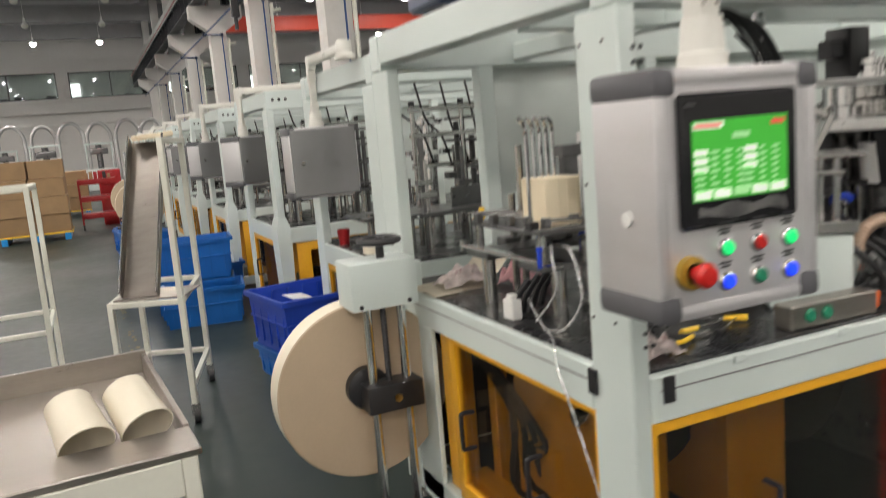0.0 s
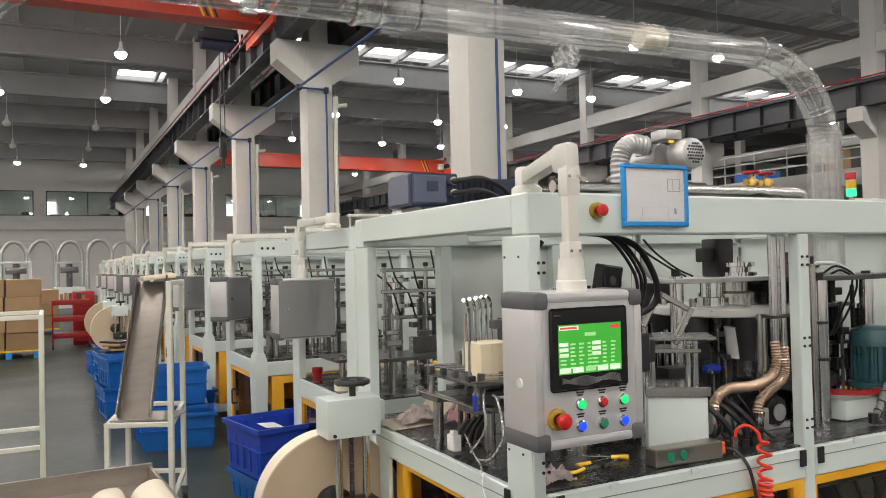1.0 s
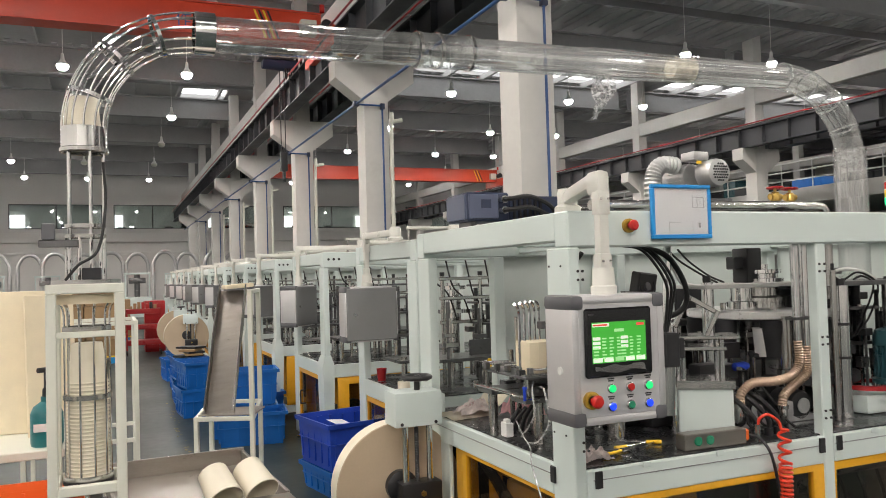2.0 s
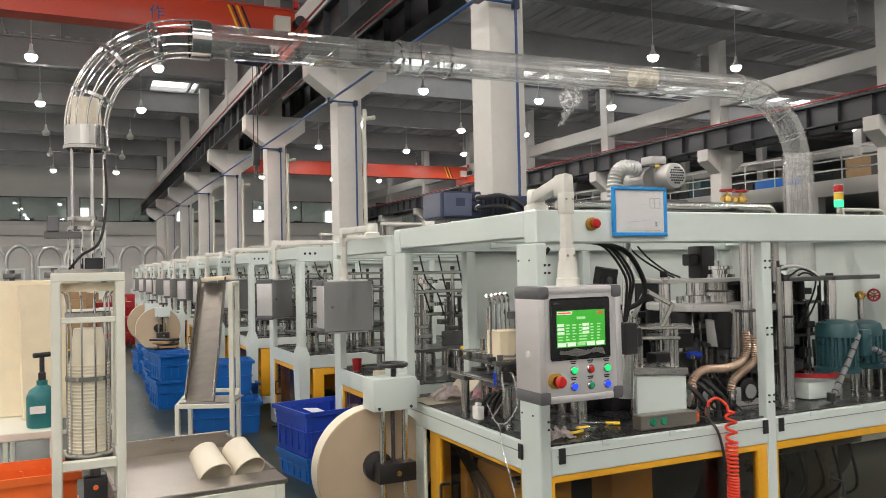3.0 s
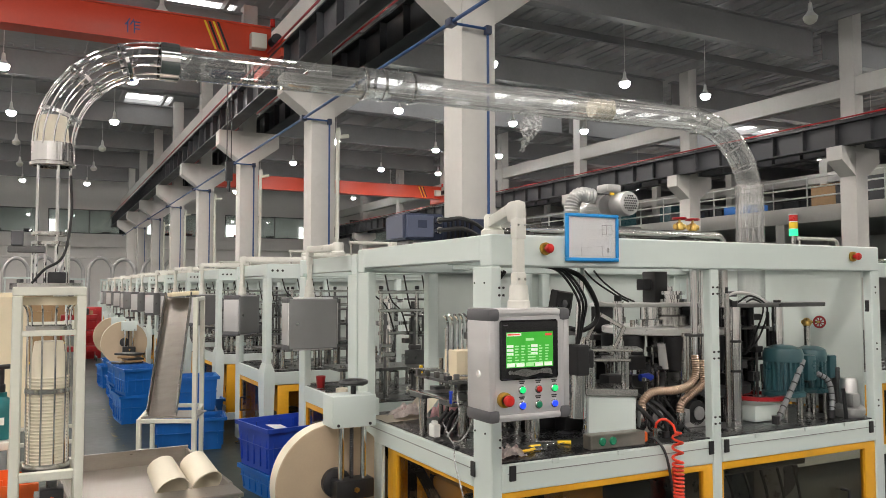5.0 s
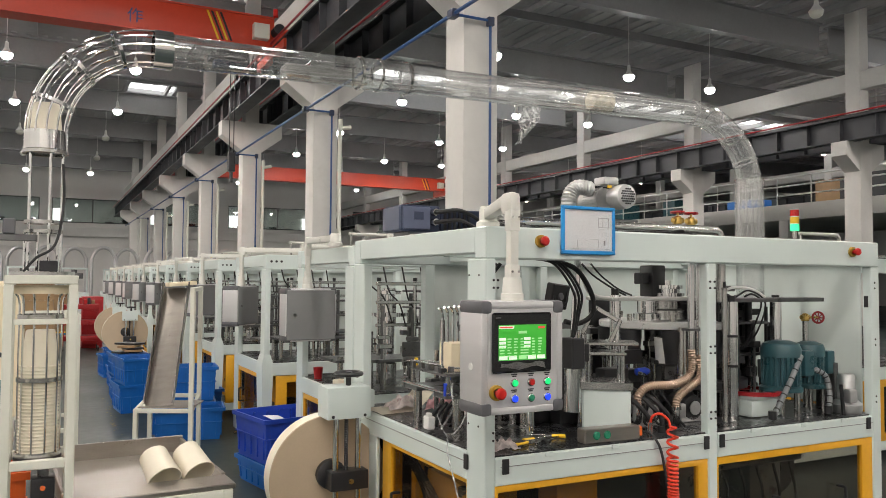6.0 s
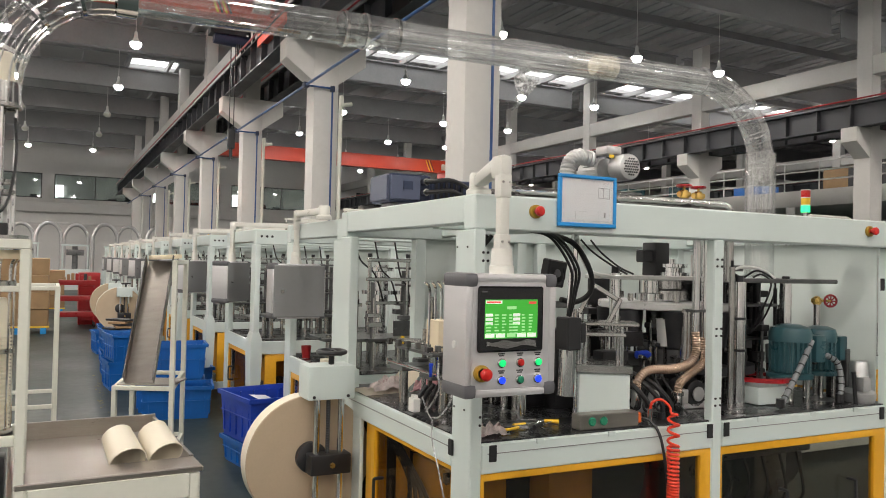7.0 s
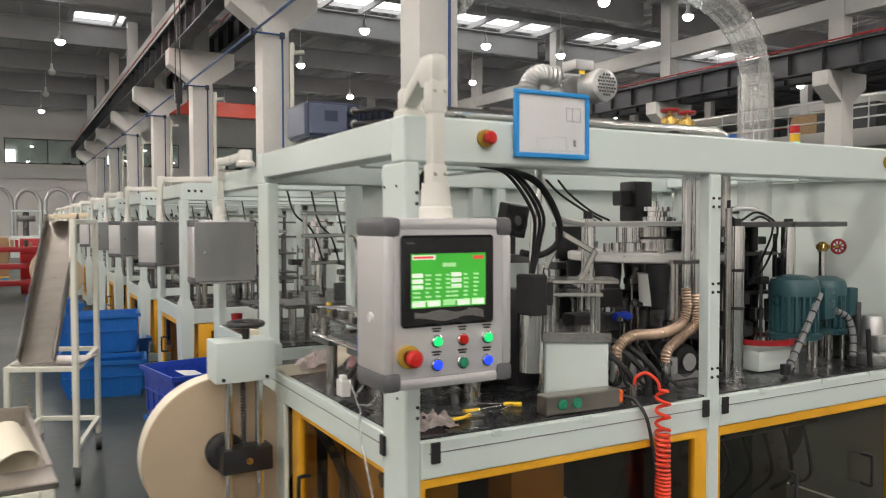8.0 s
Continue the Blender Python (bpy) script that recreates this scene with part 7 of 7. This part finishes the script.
    part("roof_riser", sweep(B(), [(x0 + 1.5, y0 + 0.5, TOP - 0.05), (x0 + 1.5, y0 + 0.5, TOP + 0.2), (x0 + 1.48, y0 + 0.5, TOP + 0.225), (x0 + 1.45, y0 + 0.5, TOP + 0.235), (x0 + 0.95, y0 + 0.5, TOP + 0.235)], 0.016, 10, 0), IVORY, mc)
    rodpart("riser_post", (x0 + 0.97, y0 + 0.5, TOP - 0.05), (x0 + 0.97, y0 + 0.5, TOP + 0.23), 0.012, STEEL, mc, 8)
    boxpart("feed_plate", x0 + 0.1, x0 + 0.6, y0 + 0.6, y0 + 0.95, 0.94, 0.96, GREYSTEEL, mc, 0.003)
    for x, y in ((0.2, 0.2), (0.7, 0.2), (0.2, 0.45), (0.7, 0.45), (0.15, 0.65), (0.55, 0.65)):
        rodpart("table_post", (x0 + x, y0 + y, 0.8), (x0 + x, y0 + y, 0.98), 0.02, STEEL, mc, 12)
    for k in range(16):
        x, y, h = x0 + r.uniform(0.15, 2.2), y0 + r.uniform(0.15, depth - 0.2), r.uniform(0.1, 0.62)
        rodpart("tool_rod", (x, y, 0.8), (x, y, 0.8 + h), r.uniform(0.008, 0.018), r.choice((STEEL, GREYSTEEL)), mc, 8)
        s = r.uniform(0.02, 0.07)
        boxpart("tool_block", x - s, x + s, y - s * 0.7, y + s * 0.7, 0.8 + h * 0.6, 0.8 + h * 0.6 + s * 0.7, r.choice((GREYSTEEL, IRON, STEEL)), mc, 0.003)
    for k in range(3):
        rodpart("vent_hole", (x0 + 0.05 + 0.045 * k, y0 - 0.002, TOP - 0.06), (x0 + 0.05 + 0.045 * k, y0 + 0.002, TOP - 0.06), 0.011, IRON, mc, 12)
    return mc


second = back_machine(1.19, 3.3, 1.22, 11, False)
third = back_machine(1.17, 5.42, 1.2, 12, True)
for k in range(9):
    copy_thing(third, pose(1.17 + 1.2, 7.52 + 2.1 * k + 0.6, 0))
copy_thing(third, pose(5.85, 3.62, 0))
box = control_panel(0, 0, 1.08, 0.385, 0.385, 0.17, False, 0.345, 0.7)
box.matrix_basis = pose(1.175, 4.2, 1.08, 0, 0, 180)
for k in range(9):
    copy_thing(box, pose(1.155, 6.3 + 2.1 * k, 1.08, 0, 0, (225, 215, 190)[k % 3]))
for k in range(2):
    reel_stand(-0.1, 10.2 + 2.1 * k, 0.36, 0.62)

for k in (2, 4):
    copy_thing(vac, pose(2.3, 5.9 + 2.1 * k, TOP))

# small things on the second machine's table
cupr = thing("red_cup", (1.26, 4.2, 0.8), "small red plastic cup on the machine table", "cup")
part("body", lathe(B(), [(0, 0), (0.028, 0), (0.036, 0.085), (0.033, 0.085), (0.026, 0.006), (0, 0.006)], (1.26, 4.2, 0.8), 20), REDP, cupr)
tape = solid("tape_roll", lathe(B(), [(0.024, 0), (0.05, 0), (0.05, 0.045), (0.024, 0.045), (0.024, 0)], (1.27, 3.75, 0.8), 24), CUPW, "roll of white tape lying on the machine table", "tape roll")

# ---- further along the aisle ----
cart = thing("tool_cart", (0.2, 16.9, 0), "red steel tool cart with shelves and castors", "cart")
for z in (0.22, 0.55, 0.88):
    boxpart("tray", -0.2, 0.5, 16.6, 17.05, z, z + 0.1, REDP, cart, 0.01)
for x in (-0.2, 0.47):
    for y in (16.6, 17.02):
        boxpart("post", x, x + 0.03, y, y + 0.03, 0.1, 0.98, REDP, cart, 0.003)
        rodpart("castor", (x, y + 0.015, 0.06), (x + 0.03, y + 0.015, 0.06), 0.06, BLACK, cart)
cab = thing("tool_cabinet", (0.4, 17.7, 0), "tall red steel tool cabinet by the aisle", "cabinet")
boxpart("body", 0.2, 0.62, 17.4, 18.1, 0.0, 1.12, REDP, cab, 0.01)
for k in range(4):
    boxpart("drawer", 0.22, 0.6, 17.385, 17.4, 0.08 + 0.25 * k, 0.31 + 0.25 * k, REDP, cab, 0.004)
r8 = random.Random(21)
for k in range(7):
    x = -0.1 + k * 0.08
    solid("cart_tool", bx(B(), x - 0.03, x + 0.03, 16.7, 16.85, 0.98, 0.98 + r8.uniform(0.04, 0.16), 0.004), r8.choice((IRON, REDP, YTOOL, CARD)), "small tool case on the red cart", "tool", "tools on the cart")


def carton_pallet(x, y, n, seed):
    """A wooden pallet with cartons stacked on it."""
    r = random.Random(seed)
    p = thing("pallet", (x, y, 0), "green and blue edged wooden pallet under cartons", "pallet", "carton pallets")
    for k in range(5):
        boxpart("deck_board", x - 0.6, x + 0.6, y - 0.5 + k * 0.225, y - 0.4 + k * 0.225, 0.12, 0.145, YTOOL if k == 0 else WOOD, p, 0.002)
    for k in (-0.55, 0, 0.45):
        boxpart("bearer", x + k, x + k + 0.1, y - 0.5, y + 0.5, 0.0, 0.12, BLUEEDGE, p, 0.002)
    z = 0.145
    for lay in range(n):
        h = 0.32
        for i in range(2):
            for j in range(2):
                if lay == n - 1 and r.random() < 0.35:
                    continue
                cx, cyy = x - 0.29 + 0.58 * i + r.uniform(-0.02, 0.02), y - 0.24 + 0.48 * j + r.uniform(-0.02, 0.02)
                m = pose(cx, cyy, z, 0, 0, r.uniform(-3, 3))
                c = solid("carton", bx(B(), -0.28, 0.28, -0.23, 0.23, 0.002, h - 0.004, 0.006, m), CARD, "closed brown cardboard carton stacked on a pallet", "carton", "stacked cartons")
                part("tape", bx(B(), -0.282, 0.282, -0.03, 0.03, h - 0.0045, h - 0.002, 0, m), CREAM, c)
        z += h


carton_pallet(-0.95, 15.8, 4, 1)
carton_pallet(-2.4, 16.2, 4, 2)
carton_pallet(-2.2, 19.0, 3, 3)
carton_pallet(-0.6, 21.5, 3, 4)
# far line of machines with arched ducts before the end wall
for k in range(9):
    x = -7 + k * 1.9
    mcx = thing("packing_machine", (x, 33 + (k % 3) * 3.5, 0), "grey and white packing machine far down the hall", "machine", "far machines")
    y = 33 + (k % 3) * 3.5
    boxpart("base", x - 0.6, x + 0.6, y - 0.4, y + 0.4, 0.0, 0.9, PALE, mcx, 0.02)
    rodpart("column", (x, y, 0.9), (x, y, 1.9), 0.12, GREYSTEEL, mcx)
    boxpart("head", x - 0.35, x + 0.35, y - 0.25, y + 0.25, 1.5, 1.75, GREYSTEEL, mcx, 0.02)
    for s in (-0.5, 0.5):
        rodpart("frame_post", (x + s, y - 0.35, 0.9), (x + s, y - 0.35, 1.9), 0.03, PALE, mcx, 8)
    boxpart("frame_top", x - 0.55, x + 0.55, y - 0.4, y - 0.3, 1.9, 1.98, PALE, mcx, 0.01)
for k in range(12):
    x, y = -8.5 + k * 1.25, 41 + 2.0 * (k % 2)
    solid("arched_duct", sweep(B(), [(x, y, 0), (x, y, 2.0), (x + 0.05, y, 2.6), (x + 0.35, y, 3.0), (x + 0.75, y, 3.0), (x + 1.05, y, 2.6), (x + 1.1, y, 2.0), (x + 1.1, y, 0)], 0.09, 12, 5), CAST, "arched grey conveying duct before the end wall", "duct", "arched ducts")
# left edge: stacked board, a green pump and the neighbour's table
side = thing("side_bench", (-0.9, 2.75, 0), "cream steel bench with paper board and a green pump", "bench")
boxpart("bench_top", -1.3, -0.66, 2.5, 3.3, 0.84, 0.875, CREAM_PAINT, side, 0.004)
for x in (-1.28, -0.7):
    for y in (2.52, 3.26):
        boxpart("leg", x, x + 0.03, y, y + 0.03, 0, 0.84, CREAM_PAINT, side, 0.003)
solid("paper_board", bx(B(), -0.14, 0.14, -0.02, 0.02, 0.0, 0.64, 0.003, pose(-0.83, 2.95, 0.875, -8, 0, -10)), CREAM, "tall cream paper board leaning on the bench", "board")
can = thing("spray_can", (-0.73, 2.62, 0.875), "dark green oil pump can with a black nozzle", "can")
part("body", lathe(B(), [(0, 0), (0.06, 0), (0.063, 0.012), (0.063, 0.13), (0.05, 0.16), (0.022, 0.18), (0.022, 0.2), (0, 0.2)], (-0.73, 2.62, 0.875), 20), CANTEAL, can)
part("can_label", bx(B(), -0.775, -0.715, 2.553, 2.556, 0.94, 0.972), WHITEP, can)
part("nozzle", bx(cy(cy(B(), (-0.73, 2.62, 1.07), (-0.73, 2.62, 1.18), 0.01), (-0.76, 2.6, 1.185), (-0.7, 2.64, 1.185), 0.011), -0.745, -0.715, 2.605, 2.635, 1.07, 1.11, 0.004), BLACK, can)
rack = thing("frame_rack", (-0.7, 5.25, 0), "empty cream square-tube rack beside the aisle", "rack")
for x in (-1.05, -0.335):
    for y in (4.9, 5.6):
        boxpart("post", x, x + 0.03, y, y + 0.03, 0, 1.27, CREAM_PAINT, rack, 0.003)
for z in (0.42, 1.24):
    for y in (4.9, 5.6):
        boxpart("cross_rail", -1.02, -0.335, y + 0.002, y + 0.028, z, z + 0.028, CREAM_PAINT, rack, 0.003)
    for x in (-1.05, -0.335):
        boxpart("cross_rail", x + 0.002, x + 0.028, 4.93, 5.6, z, z + 0.028, CREAM_PAINT, rack, 0.003)
for z in (0.0, 0.39):
    bin_box(-0.80, 2.26, z, 0.42, 0.3, 0.385, ORANGEP, 0, "orange-red plastic crate stacked behind the stacker", "orange crates")
solid("paper_board", bx(B(), -0.1, 0.1, -0.012, 0.012, 0.0, 0.62, 0.003, pose(-0.72, 2.84, 0.876, -7, 0, 14)), CREAM, "narrower cream paper board leaning on the bench", "board")
